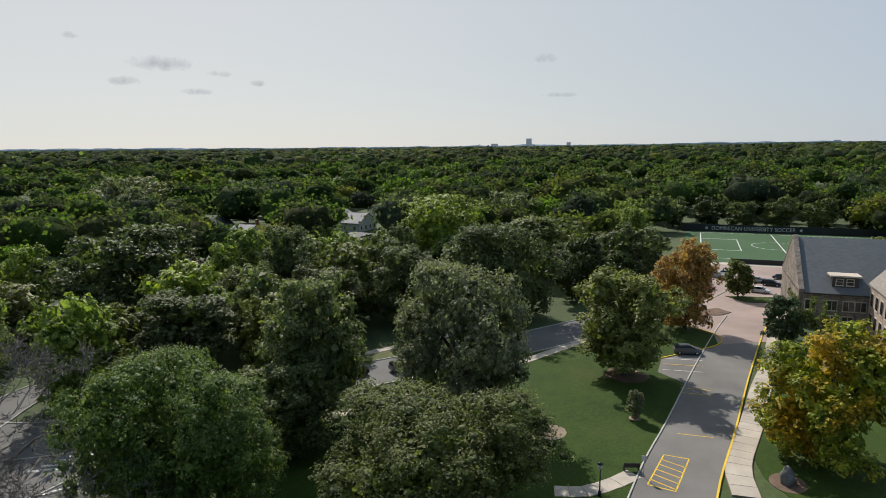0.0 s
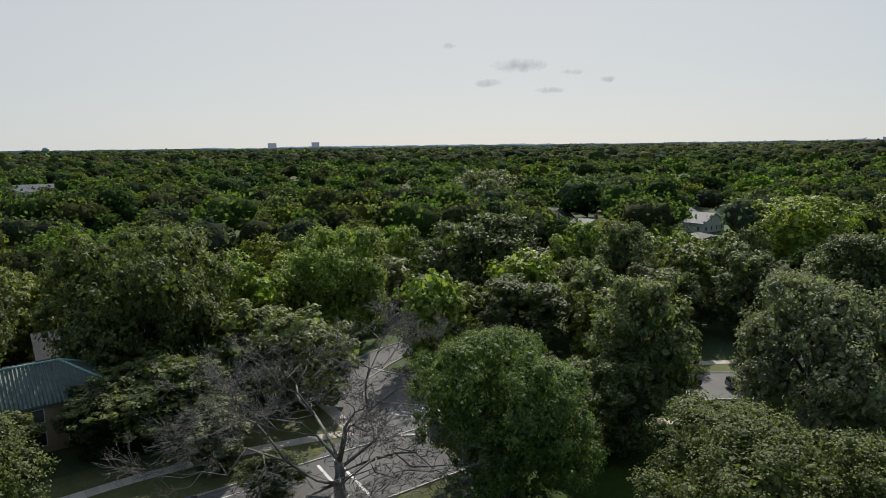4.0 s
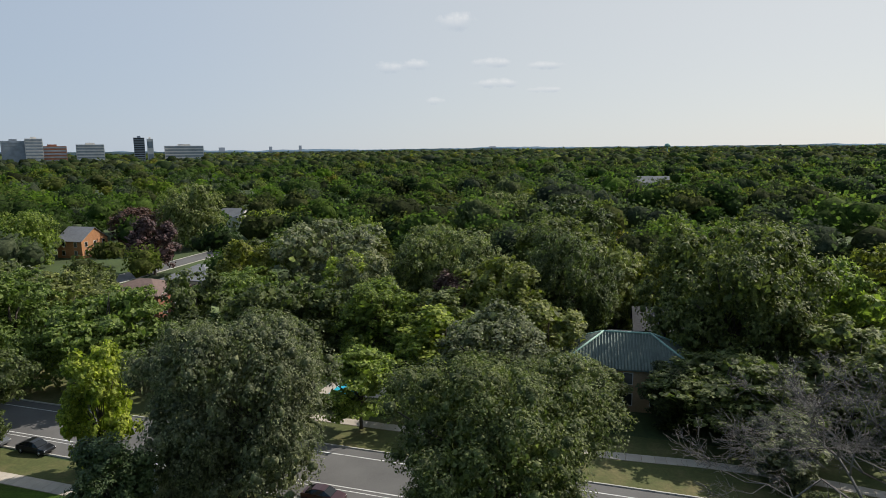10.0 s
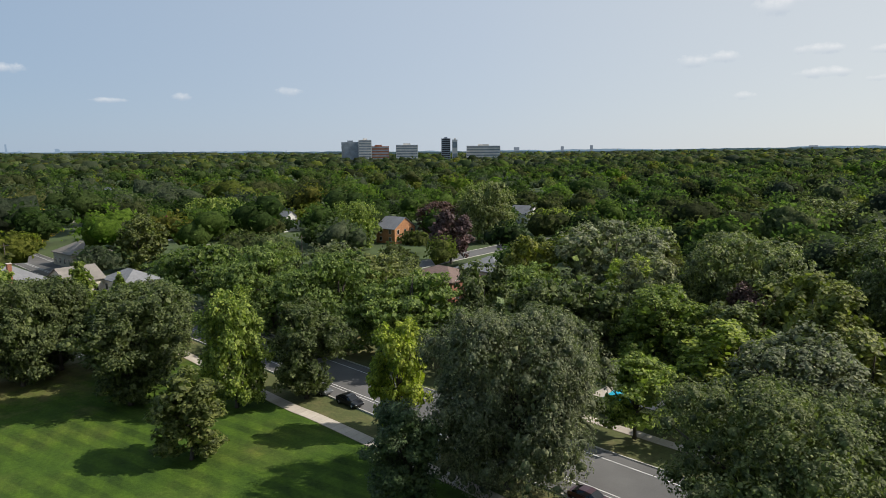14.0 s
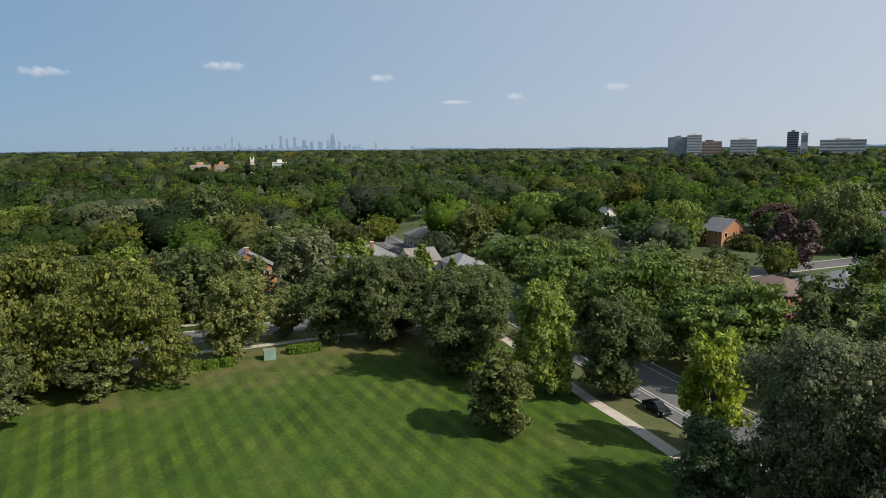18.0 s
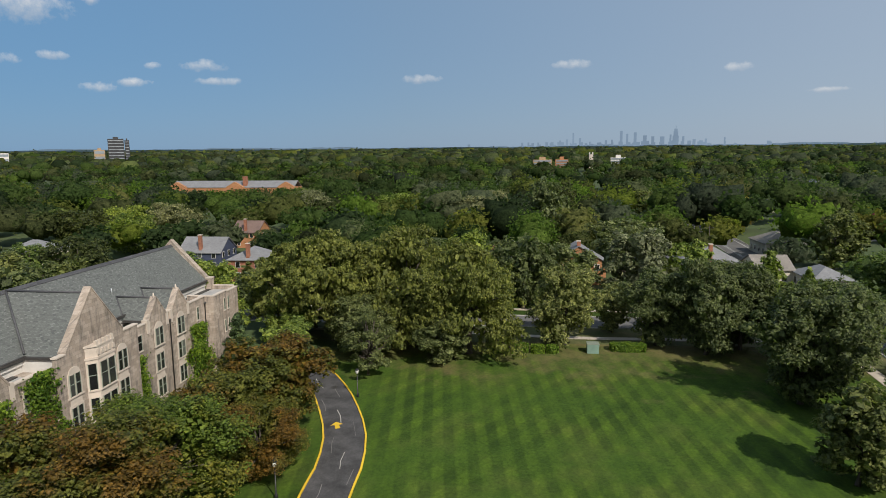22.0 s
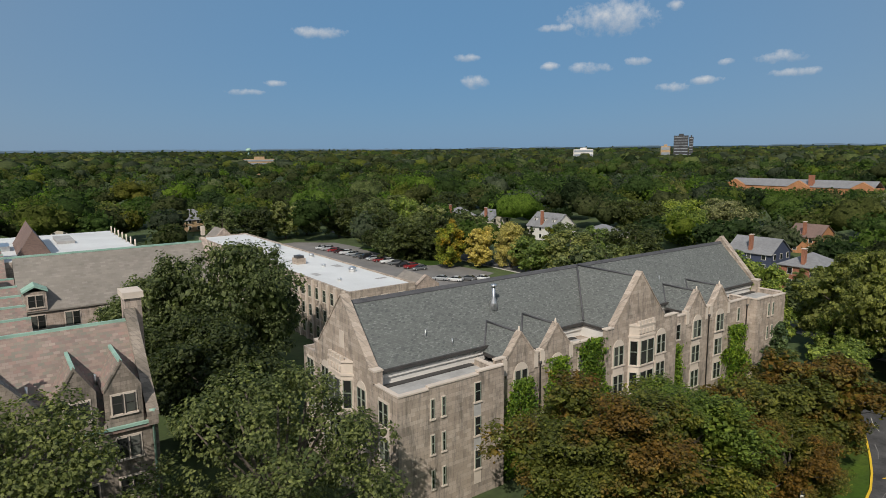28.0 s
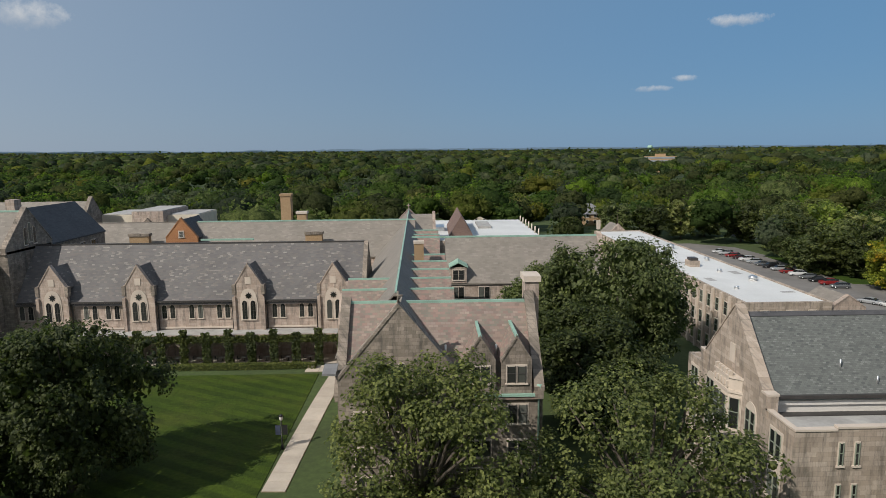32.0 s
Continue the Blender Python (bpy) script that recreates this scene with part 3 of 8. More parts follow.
def bough_centres(rng, kind, n):
    """Places of the large boughs in a tree one unit high with a crown one unit in radius: x, y, height and size."""
    c = []
    for i in range(n):
        a = i * 2.39996 + rng.uniform(-0.45, 0.45)
        if kind == "cone":
            z = 0.12 + 0.83 * ((i + 0.5) / n) ** 0.9
            r, size = (1 - z) * 0.7, 0.16 + 0.36 * (1 - z)
        elif kind == "oval":
            u = -0.85 + 1.75 * (i + 0.5) / n
            z = 0.50 + 0.415 * u
            r, size = math.sqrt(max(0.0, 1 - u * u)) * rng.uniform(0.42, 0.66), rng.uniform(0.38, 0.5)
        elif kind == "layered":
            q = math.sqrt((i + 0.5) / n)
            r, size = q * 0.76, rng.uniform(0.38, 0.52)
            z = 0.84 - 0.28 * q * q - rng.choice([0.0, 0.0, 0.18, 0.36]) + rng.normal(0, 0.03)
        else:
            u = -0.86 + 1.78 * (i + 0.5) / n
            z = 0.50 + 0.385 * u + rng.normal(0, 0.04)
            r, size = math.sqrt(max(0.02, 1 - u * u)) * rng.uniform(0.42, 0.70), rng.uniform(0.32, 0.48)
        c.append((r * math.cos(a), r * math.sin(a), z, size))
    return np.array(c)


T = (1 + math.sqrt(5)) / 2
ICO = np.array([(-1, T, 0), (1, T, 0), (-1, -T, 0), (1, -T, 0), (0, -1, T), (0, 1, T), (0, -1, -T), (0, 1, -T), (T, 0, -1), (T, 0, 1), (-T, 0, -1), (-T, 0, 1)]) / math.hypot(1, T)
ICO_F = np.array([(0, 11, 5), (0, 5, 1), (0, 1, 7), (0, 7, 10), (0, 10, 11), (1, 5, 9), (5, 11, 4), (11, 10, 2), (10, 7, 6), (7, 1, 8), (3, 9, 4), (3, 4, 2), (3, 2, 6), (3, 6, 8), (3, 8, 9), (4, 9, 5), (2, 4, 11), (6, 2, 10), (8, 6, 7), (9, 8, 1)])


def foliage_mesh(name, rng, centres, radii, quads, mat, squash=0.85):
    """Leaf masses: uneven rounded cores, each wrapped in loose leaf sprays."""
    nb, nq = len(centres), len(quads)
    core = centres[:, None, :] + ICO[None] * (radii[:, None] * rng.uniform(0.62, 1.22, (nb, 12)))[:, :, None] * np.array([1, 1, squash])
    co = np.concatenate([core.reshape(-1, 3), quads.reshape(-1, 3)]).astype(np.float32)
    tri = (ICO_F[None] + (np.arange(nb) * 12)[:, None, None]).reshape(-1)
    idx = np.concatenate([tri, nb * 12 + np.arange(nq * 4)]).astype(np.int32)
    starts = np.concatenate([np.arange(nb * 20) * 3, nb * 60 + np.arange(nq) * 4]).astype(np.int32)
    me = bpy.data.meshes.new(name)
    me.vertices.add(len(co))
    me.vertices.foreach_set("co", co.ravel())
    me.loops.add(len(idx))
    me.loops.foreach_set("vertex_index", idx)
    me.polygons.add(len(starts))
    me.polygons.foreach_set("loop_start", starts)
    me.polygons.foreach_set("use_smooth", np.ones(len(starts), dtype=bool))
    me.update(calc_edges=True)
    me.materials.append(mat)
    return me


def crown_mesh(name, seed, kind, radius, height, leaves, size, clumps, mat):
    """Boughs that stand apart with shade between them, each bough a heap of leaf clumps."""
    rng = np.random.RandomState(seed)
    boughs = bough_centres(rng, kind, {"round": 17, "oval": 13, "cone": 22, "layered": 34, "open": 19}[kind])
    lob = 1 + 0.16 * np.sin(np.arctan2(boughs[:, 1], boughs[:, 0]) * 3 + seed)
    bc = boughs[:, :3] * np.array([radius, radius, height])
    bc[:, :2] *= lob[:, None]
    br = boughs[:, 3] * radius
    flat_b = {"layered": 0.34, "round": 0.78, "oval": 0.95, "cone": 0.6, "open": 0.7}[kind]
    own = rng.choice(len(bc), clumps, p=br ** 2 / (br ** 2).sum())
    d = rng.normal(0, 1, (clumps, 3))
    away = bc[own] - np.array([0, 0, height * 0.5])
    d += 0.55 * away / (np.linalg.norm(away, axis=1, keepdims=True) + 1e-6) + np.array([0, 0, 0.45])
    d /= np.linalg.norm(d, axis=1, keepdims=True)
    c = bc[own] + d * np.array([1, 1, flat_b]) * (br[own] * rng.uniform(0.62, 1.06, clumps))[:, None]
    c[:, 2] = np.clip(c[:, 2], height * 0.08, height * 0.985)
    cr = math.sqrt(radius * 6.0) * rng.uniform(0.08, 0.19, clumps)
    if kind == "layered":
        cr *= 0.72
    if kind == "cone":
        cr *= 0.6 + 0.5 * (1 - c[:, 2] / height)
    which = rng.choice(clumps, leaves, p=cr ** 2 / (cr ** 2).sum())
    e = rng.normal(0, 1, (leaves, 3)) + 0.5 * d[which]
    e /= np.linalg.norm(e, axis=1, keepdims=True)
    p = c[which] + e * np.array([1, 1, 0.5 if kind == "layered" else 0.8]) * cr[which][:, None] * rng.uniform(0.6, 1.15, leaves)[:, None]
    p[:, 2] = np.maximum(p[:, 2], height * 0.06)
    quads = leaf_quads(rng, p, 0.55 * e + 0.2 * d[which] + np.array([0, 0, 0.75]), size, 0.72, 0.46)
    if kind != "open":
        # the shaded inner foliage, in larger sprays
        m = int(leaves * 0.2)
        b = rng.choice(len(bc), m, p=br ** 2 / (br ** 2).sum())
        f = rng.normal(0, 1, (m, 3))
        f /= np.linalg.norm(f, axis=1, keepdims=True)
        inner = bc[b] + f * np.array([1, 1, flat_b]) * (br[b] * rng.uniform(0.25, 0.78, m))[:, None]
        inner[:, 2] = np.maximum(inner[:, 2], height * 0.1)
        quads = np.concatenate([quads, leaf_quads(rng, inner, f, size * 2.3, 0.8, 0.6)])
    return foliage_mesh(name, rng, c, cr * (0.3 if kind == "open" else 0.44), quads, mat, 0.8), c


def trunk_mesh(name, seed, radius, height, centres, thick, mat, limbs=9):
    rng = np.random.RandomState(seed + 99)
    fork = Vector((rng.normal(0, 0.15), rng.normal(0, 0.15), height * 0.32))
    strands = [[((0, 0, -0.2), thick * 1.5), ((0, 0, 0.5), thick), (tuple(fork * 0.6), thick * 0.85), (tuple(fork), thick * 0.75), ((0.2, 0.1, height * 0.6), thick * 0.35), ((0.1, 0, height * 0.82), 0.06)]]
    for i in rng.choice(len(centres), limbs, replace=False):
        e = Vector(centres[i])
        s = fork * rng.uniform(0.7, 1.15)
        m = s.lerp(e, 0.5) + Vector((rng.normal(0, 0.3), rng.normal(0, 0.3), rng.uniform(0.1, 0.6)))
        strands.append([(tuple(s), thick * 0.5), (tuple(m), thick * 0.28), (tuple(e), 0.05)])
    return tube_mesh(name, strands, mat, 6)


STOCK = {}


def stock(kind, detail, size, variant):
    """Crown and trunk meshes shared by alike trees of one size class."""
    key = (kind, detail, size, variant)
    if key not in STOCK:
        radius, height, factor = {"small": (4.2, 12.0, 0.6), "usual": (7.0, 15.0, 1.2), "wide": (12.0, 16.0, 2.2)}[size]
        n, leaf, clumps = {"close": (24000, 0.215, 300), "near": (9000, 0.35, 190), "mid": (3000, 0.54, 120)}[detail]
        seed = 11 * variant + {"round": 1, "oval": 2, "cone": 3, "layered": 4, "open": 5}[kind] + len(size)
        me, c = crown_mesh("crown", seed, kind, radius, height, int(n * factor * (0.8 if kind == "open" else 1.0)), leaf, int(clumps * factor * {"open": 0.6, "layered": 1.7}.get(kind, 1.0)), LEAF["oak"])
        STOCK[key] = (me, trunk_mesh("trunk", seed, radius, height, c, 0.05 * radius, BARK, 46 if kind == "open" else 14 if detail != "mid" else 4), radius, height)
    return STOCK[key]


LABELS = {
    "oak": "broad oak tree with dark green leaves", "olive": "tree with dull olive green leaves", "bright": "maple tree with fresh green leaves",
    "lime": "young tree with bright lime yellow leaves", "grey": "large tree with feathery grey-green leaves", "dark": "dark green dense evergreen tree",
    "purple": "tree with dark purple leaves", "yellow": "tree with golden yellow autumn leaves", "turning": "maple turning from green to golden yellow",
    "deep": "broad oak with very dark green leaves", "rust": "broad oak with rust brown and green autumn leaves", "orange": "tree with orange autumn leaves", "locust": "honey locust with flat airy layers of leaves", "ivy": "ivy", "maple": "broad maple with full green leaves", "moss": "broad maple with yellowish green leaves",
}


def tree(x, y, h, r, kind="round", leaf="oak", detail="near", variant=None, label="", group="", trunk=True):
    v = int(abs(x * 7 + y * 13)) % 3 if variant is None else variant
    crown, trunk_me, r0, h0 = stock(kind, detail, "small" if r < 5.2 else ("usual" if r < 9.4 else "wide"), v)
    ob = thing("tree", label or LABELS[leaf], "tree", group)
    c = part("crown", crown, ob)
    c.material_slots[0].link = "OBJECT"
    c.material_slots[0].material = LEAF[leaf]
    part("trunk", trunk_me, ob)
    ob.matrix_world = pose(x, y, 0, 0, 0, (x * 37 + y * 61) % 360) @ Matrix.Diagonal((r / r0, r / r0, h / h0, 1))
    return ob


near_xy = []


def plant(x, y, h, r, kind, leaf):
    """A single tree at its place; the nearer it stands, the finer its leaves."""
    near_xy.append((x, y, r))
    far_off = math.hypot(x, y)
    tree(x, y, h, r, kind, leaf, "close" if far_off < 68 else "near" if far_off < 132 or leaf in ("orange", "yellow", "turning") else "mid")


plant(-2, -80.5, 8, 4.2, "round", "oak")
plant(-11.5, -80.5, 9.5, 4.6, "round", "deep")
plant(113.5, -25, 14, 6.4, "round", "oak")
plant(116, -37, 15, 6.5, "round", "oak")
plant(103, -46, 13.5, 6, "round", "deep")
plant(-41, -42.5, 16.5, 9.8, "round", "maple")
plant(-48, -20, 13.8, 10.8, "round", "oak")
plant(-75.5, -27, 19.5, 10.4, "round", "grey")
plant(-66, -43.5, 20, 7.5, "round", "olive")
plant(-75, -74.5, 14, 8.5, "round", "oak")
plant(-89, -103, 20, 15, "round", "oak")
plant(-221, -245, 23, 18, "round", "grey")
plant(-76.8, 15.2, 16, 7.2, "oval", "turning")
plant(-97.6, -8.7, 16.5, 8.3, "round", "olive")
plant(-128, -0.4, 17.5, 6, "oval", "orange")
plant(-160, 10.7, 9.2, 3.6, "oval", "oak")
plant(-122, 15.5, 9.5, 3.4, "oval", "dark")
plant(-81.8, -5.8, 3.9, 1.3, "oval", "grey")
plant(-125, -37, 19, 13, "round", "oak")
plant(-215, -22, 15, 10, "round", "bright")
plant(-160, -12, 16, 9, "round", "oak")
plant(-186, -74, 20, 16, "round", "bright")
plant(-105, -76, 20, 6.5, "round", "oak")
plant(-116, -96, 18, 7.5, "round", "bright")
plant(6.6, -51.5, 17, 11, "round", "olive")
plant(12.5, -82, 14.5, 8, "round", "grey")
plant(-21, -98, 23.6, 13.5, "round", "oak")
plant(-97, -62, 15, 7.5, "round", "deep")
plant(-112, -54, 16, 7.5, "round", "oak")
plant(-124, -66, 16, 8, "round", "olive")
plant(-96, -78, 15, 6.5, "round", "oak")
plant(-138, -46, 17, 8, "round", "oak")
plant(-146, -24, 15, 7, "round", "deep")
plant(-58, -42, 12, 6.5, "round", "oak")
plant(-23, -57.5, 5.5, 3.2, "round", "oak")
plant(-21, -68.5, 8, 4.2, "round", "grey")
plant(-56, -104, 20, 12.5, "round", "bright")
plant(-17.5, -79, 11.5, 8.5, "layered", "oak")
plant(33.5, -53, 19.0, 10.4, "round", "grey")
plant(34, -97, 14, 8, "oval", "bright")
plant(5, -170, 22, 15, "round", "oak")
plant(25, -117, 19.5, 11, "round", "olive")
plant(22, -109, 14.5, 6, "round", "purple")
plant(55, -129, 19.5, 14.5, "round", "grey")
plant(6, -150, 19, 14, "round", "oak")
plant(60, -102, 14, 11, "layered", "maple")
plant(51.5, -55.3, 15.5, 3.8, "oval", "lime")
plant(39.5, -43, 11.5, 3.9, "oval", "dark")
plant(70, -55.8, 14.3, 6, "round", "oak")
plant(75.2, -47.7, 16.8, 5.4, "oval", "bright")
plant(66, -35.6, 11, 4.6, "oval", "oak")
plant(105, -51, 15, 8.5, "round", "oak")
plant(128, -76, 16, 12, "layered", "maple")
plant(107, -77, 17, 11, "layered", "maple")
plant(85, -76, 17.5, 11, "layered", "maple")
plant(67, -76, 17.5, 8, "layered", "maple")
plant(142, -206, 23, 13, "round", "olive")
plant(123, -158, 17.5, 8, "round", "purple")
plant(118, 45, 19, 8, "layered", "locust")
plant(112, 34, 21, 11, "layered", "locust")
plant(112, 20, 21.5, 11, "layered", "locust")
plant(106, 8, 20, 9.5, "layered", "locust")
plant(102, 26, 11, 5.5, "round", "olive")
plant(112.5, -8.8, 15, 6.4, "oval", "olive")
plant(146, -12, 14, 8, "round", "olive")
plant(150, 2, 14, 7, "round", "oak")
plant(147, -38, 14, 7, "round", "bright")
plant(121.7, -18.5, 10.7, 3.9, "round", "olive")
plant(108.7, -32.3, 16.5, 6, "oval", "oak")
plant(112, -39, 15.5, 6, "oval", "oak")
plant(88, -39, 16, 7, "round", "oak")
plant(95, -46, 15.5, 7, "round", "oak")
plant(86, 34, 11.5, 4.5, "round", "bright")
plant(91, 43, 10.5, 3.4, "cone", "dark")
plant(147, -27, 18, 8.5, "round", "grey")
plant(220, -11, 24, 9, "oval", "oak")
plant(43.5, 36, 14, 8.8, "round", "rust")
plant(52.5, 34, 13.2, 8.2, "round", "moss")
plant(72, 31, 12.5, 7.5, "round", "rust")
plant(65, 33.5, 11, 6, "round", "rust")
plant(62, 27.5, 9, 5.5, "round", "rust")
plant(101, 12, 8.5, 4.6, "round", "olive")
plant(108, 29, 9, 5.5, "round", "oak")
plant(107, 41, 9, 5.5, "round", "bright")
plant(109, 16, 8, 4.5, "round", "oak")
plant(119.5, 40, 12, 6, "round", "oak")
plant(119, 24, 12, 6, "round", "olive")
plant(28, 94, 20.8, 12.2, "round", "oak")
plant(17.5, 99, 18, 7, "round", "oak")
plant(17, 45.5, 19.4, 8.8, "open", "oak")
plant(-0.8, 48, 20.6, 9.2, "open", "oak")
plant(-38.5, 63, 17.8, 10, "round", "deep")
plant(20.5, 75, 15, 7.5, "round", "deep")
plant(21, 85, 15, 7, "round", "deep")
plant(-47, 52, 13, 7.5, "round", "deep")
plant(93.8, 23.2, 10.4, 3.8, "open", "olive")
plant(8, 44, 12, 5, "open", "oak")
plant(112.8, 152.9, 14.2, 4.9, "oval", "turning")
plant(119.8, 216.7, 15, 8, "round", "oak")
plant(119, 198, 14, 7.5, "round", "deep")
plant(118.6, 180, 15, 7.5, "round", "oak")
plant(118, 168.5, 14, 6, "round", "deep")
plant(136, 213, 17, 9, "round", "bright")
plant(118.8, 239, 16, 9, "round", "deep")
plant(112, 256, 15, 8.5, "round", "oak")
plant(99, 248, 16, 8, "round", "olive")
plant(86, 247, 15, 8, "round", "deep")
plant(73, 246, 15, 8, "round", "oak")
plant(131, 188, 16, 8, "round", "olive")
plant(136, 172, 15, 7.5, "round", "oak")
plant(130, 232, 16, 9, "round", "oak")
plant(-296, -8, 13, 7, "round", "oak")
plant(-299, 6, 14, 7, "round", "deep")
plant(-296, 20, 13, 7, "round", "oak")
plant(-300, 34, 14.5, 8, "round", "olive")
plant(-297, 49, 14, 7.5, "round", "oak")
plant(-300, 64, 14, 8, "round", "deep")
plant(-297, 80, 14, 8, "round", "oak")
plant(-178, 42, 13, 6.5, "round", "olive")
plant(120.2, 147.1, 12.6, 4.8, "oval", "yellow")
plant(127.3, 141, 13.8, 5.4, "oval", "yellow")
plant(146, 135, 13, 7, "round", "oak")
plant(158, 152, 9.5, 5.5, "round", "moss")
plant(166, 158, 8.5, 4.8, "round", "oak")
plant(163, 138, 10, 6, "round", "maple")
plant(150, 160, 9.5, 5.0, "round", "deep")
plant(104, 53, 17, 5.0, "oval", "bright")
plant(206, 86, 9, 6.0, "round", "oak")
plant(128, 57, 10, 5.0, "round", "oak")
plant(151, 66, 8, 4.5, "round", "olive")
plant(149, 83, 10, 5.0, "oval", "maple")
plant(160, 58, 11, 6.0, "round", "deep")
plant(27.6, -72.2, 12, 4.4, "layered", "bright")
plant(16, -77, 9, 5, "round", "oak")
plant(253.2, -14.3, 22, 9.6, "oval", "deep")
plant(186.7, -31.8, 14, 12.4, "round", "olive")
plant(150.1, -57.6, 12, 5.5, "cone", "bright")
plant(145.2, -64.1, 9, 3.2, "cone", "bright")
plant(291.5, -61.8, 16, 13.5, "round", "oak")
plant(311.6, 14.7, 15, 13.5, "round", "grey")
plant(170.1, -161.1, 17, 10.2, "oval", "bright")
plant(162.9, -203.4, 15, 12.4, "round", "purple")
plant(188.1, -267.3, 19, 13.5, "round", "bright")
plant(191.2, -90.8, 17, 8.5, "oval", "oak")
plant(236.1, -145.9, 17, 13.5, "round", "bright")
plant(284.2, -93.1, 14, 10.7, "round", "turning")
plant(236.8, 136.6, 15, 11.3, "round", "grey")
plant(232.4, 152.5, 14, 13.0, "oval", "bright")
plant(217.7, 160.7, 14, 13.5, "round", "deep")
plant(239.8, 116.5, 11, 5.2, "cone", "dark")
plant(285.0, 95.8, 17, 13.5, "round", "grey")
plant(305.8, 60.4, 14, 13.5, "round", "bright")
plant(260.7, 15.4, 16, 13.5, "round", "grey")
plant(68.6, -186.5, 15, 6.7, "oval", "bright")
plant(131.6, -239.4, 11, 10.3, "round", "lime")
plant(31.4, -253.1, 18, 13.5, "round", "olive")
plant(28.5, -135.4, 18, 13.2, "round", "olive")
plant(3.9, -113.7, 20, 9.7, "round", "oak")
plant(-22.9, -193.1, 17, 7.9, "oval", "bright")
plant(-129.3, -202.7, 15, 10.5, "round", "bright")
plant(-267.0, -73.7, 16, 13.5, "round", "olive")
plant(-266.5, -25.3, 14, 9.3, "round", "lime")
plant(-171.6, -38.0, 16, 16.0, "round", "oak")
plant(-159.4, -133.7, 12, 8.8, "round", "lime")
plant(-138.1, -100.3, 15, 9.4, "round", "deep")
plant(-280.1, -133.5, 13, 11.1, "round", "lime")
plant(195.3, 261.9, 14, 13.2, "round", "deep")
plant(158.3, 262.5, 14, 13.5, "round", "oak")
plant(111.3, 172.6, 12, 7.8, "round", "deep")
plant(116.8, 166.7, 11, 6.6, "round", "deep")
plant(105.6, 176.2, 11, 5.9, "round", "oak")
plant(125.5, 130.6, 11, 6.5, "round", "maple")
plant(133.9, 123.3, 12, 8.0, "oval", "olive")
plant(151.9, 114.8, 13, 9.8, "round", "deep")
plant(209.3, 136.0, 13, 10.0, "oval", "bright")

# the middle distance: single trees; further off, woods
KEEP_OUT = [(105, 50, 152, 82), (30, 70, 64, 200), (62, 70, 98, 130), (-75, 48, -10, 104), (-16, 48, 45, 245), (15, 30, 125, 75), (-100, 95, -10, 190), (-300, -6, -140, 60), (62, 125, 100, 236), (-160, 12, -60, 60), (125, -300, 133, 120), (95, 100, 118, 146)]
HOUSES = []


def clear(x, y, pad=5.0):
    for x0, y0, x1, y1 in KEEP_OUT:
        if x0 - pad < x < x1 + pad and y0 - pad < y < y1 + pad:
            return False
    for px, py, pr in near_xy:
        if math.hypot(x - px, y - py) < pr * 0.8 + 3:
            return False
    for hx, hy, rr in HOUSES:
        d = math.hypot(hx, hy)
        k = (x * hx + y * hy) / d
        if d - 42 < k < d + rr and abs(x * hy - y * hx) / d < rr * 0.9:
            return False
    return True


# the dead tree at the corner
def dead_tree(x, y, h, spread):
    rng = random.Random(21)
    strands = []

    def grow(p, d, length, r, depth):
        mid = p + d * length * 0.5 + Vector((rng.gauss(0, 1), rng.gauss(0, 1), rng.gauss(0, 1))) * length * 0.14
        end = p + d * length + Vector((rng.gauss(0, 1), rng.gauss(0, 1), rng.gauss(0, 0.6))) * length * 0.1
        strands.append([(tuple(p), max(r, 0.024)), (tuple(mid), max(r * 0.82, 0.022)), (tuple(end), max(r * 0.62, 0.018))])
        if depth == 0:
            return
        for _ in range(rng.choice([2, 3, 3] if depth > 2 else [4, 4, 5])):
            nd = (d + Vector((rng.gauss(0, 1), rng.gauss(0, 1), rng.gauss(0.12, 0.6))) * 0.62).normalized()
            grow(mid if rng.random() < 0.3 else end, nd, length * rng.uniform(0.6, 0.82), r * rng.uniform(0.45, 0.66), depth - 1)
    strands.append([((0, 0, -0.3), 1.0), ((0, 0, 0.6), 0.78), ((0.15, 0, 3.2), 0.68), ((0.05, 0.2, 5.0), 0.6), ((0.2, 0.1, 6.6), 0.5)])
    starts = []
    for i in range(7):
        starts.append(len(strands))
        a = i * 0.9 + rng.uniform(-0.2, 0.2)
        z = 3.2 + i * 0.55
        d = Vector((math.cos(a), math.sin(a), rng.uniform(0.25, 0.9))).normalized()
        grow(Vector((0.1, 0.05, z)), d, spread * rng.uniform(0.34, 0.45), rng.uniform(0.2, 0.32), 6)
    starts.append(len(strands))
    grow(Vector((0.1, 0.1, 6.3)), Vector((0.1, 0.2, 1)).normalized(), h * 0.27, 0.34, 6)
    ob = thing("dead_tree", "large leafless grey tree with spreading bare branches", "tree", at=(x, y, 0))
    ob.scale = (0.84, 0.84, 0.76)
    part("trunk", tube_mesh("trunk", strands[:1], DEADBARK, 10), ob)
    for i, j in zip(starts, starts[1:] + [len(strands)]):
        part("limb", tube_mesh("limb", strands[i:j], DEADBARK, 4), ob)


dead_tree(-27.6, -52.1, 21, 20)

# ---- buildings ----


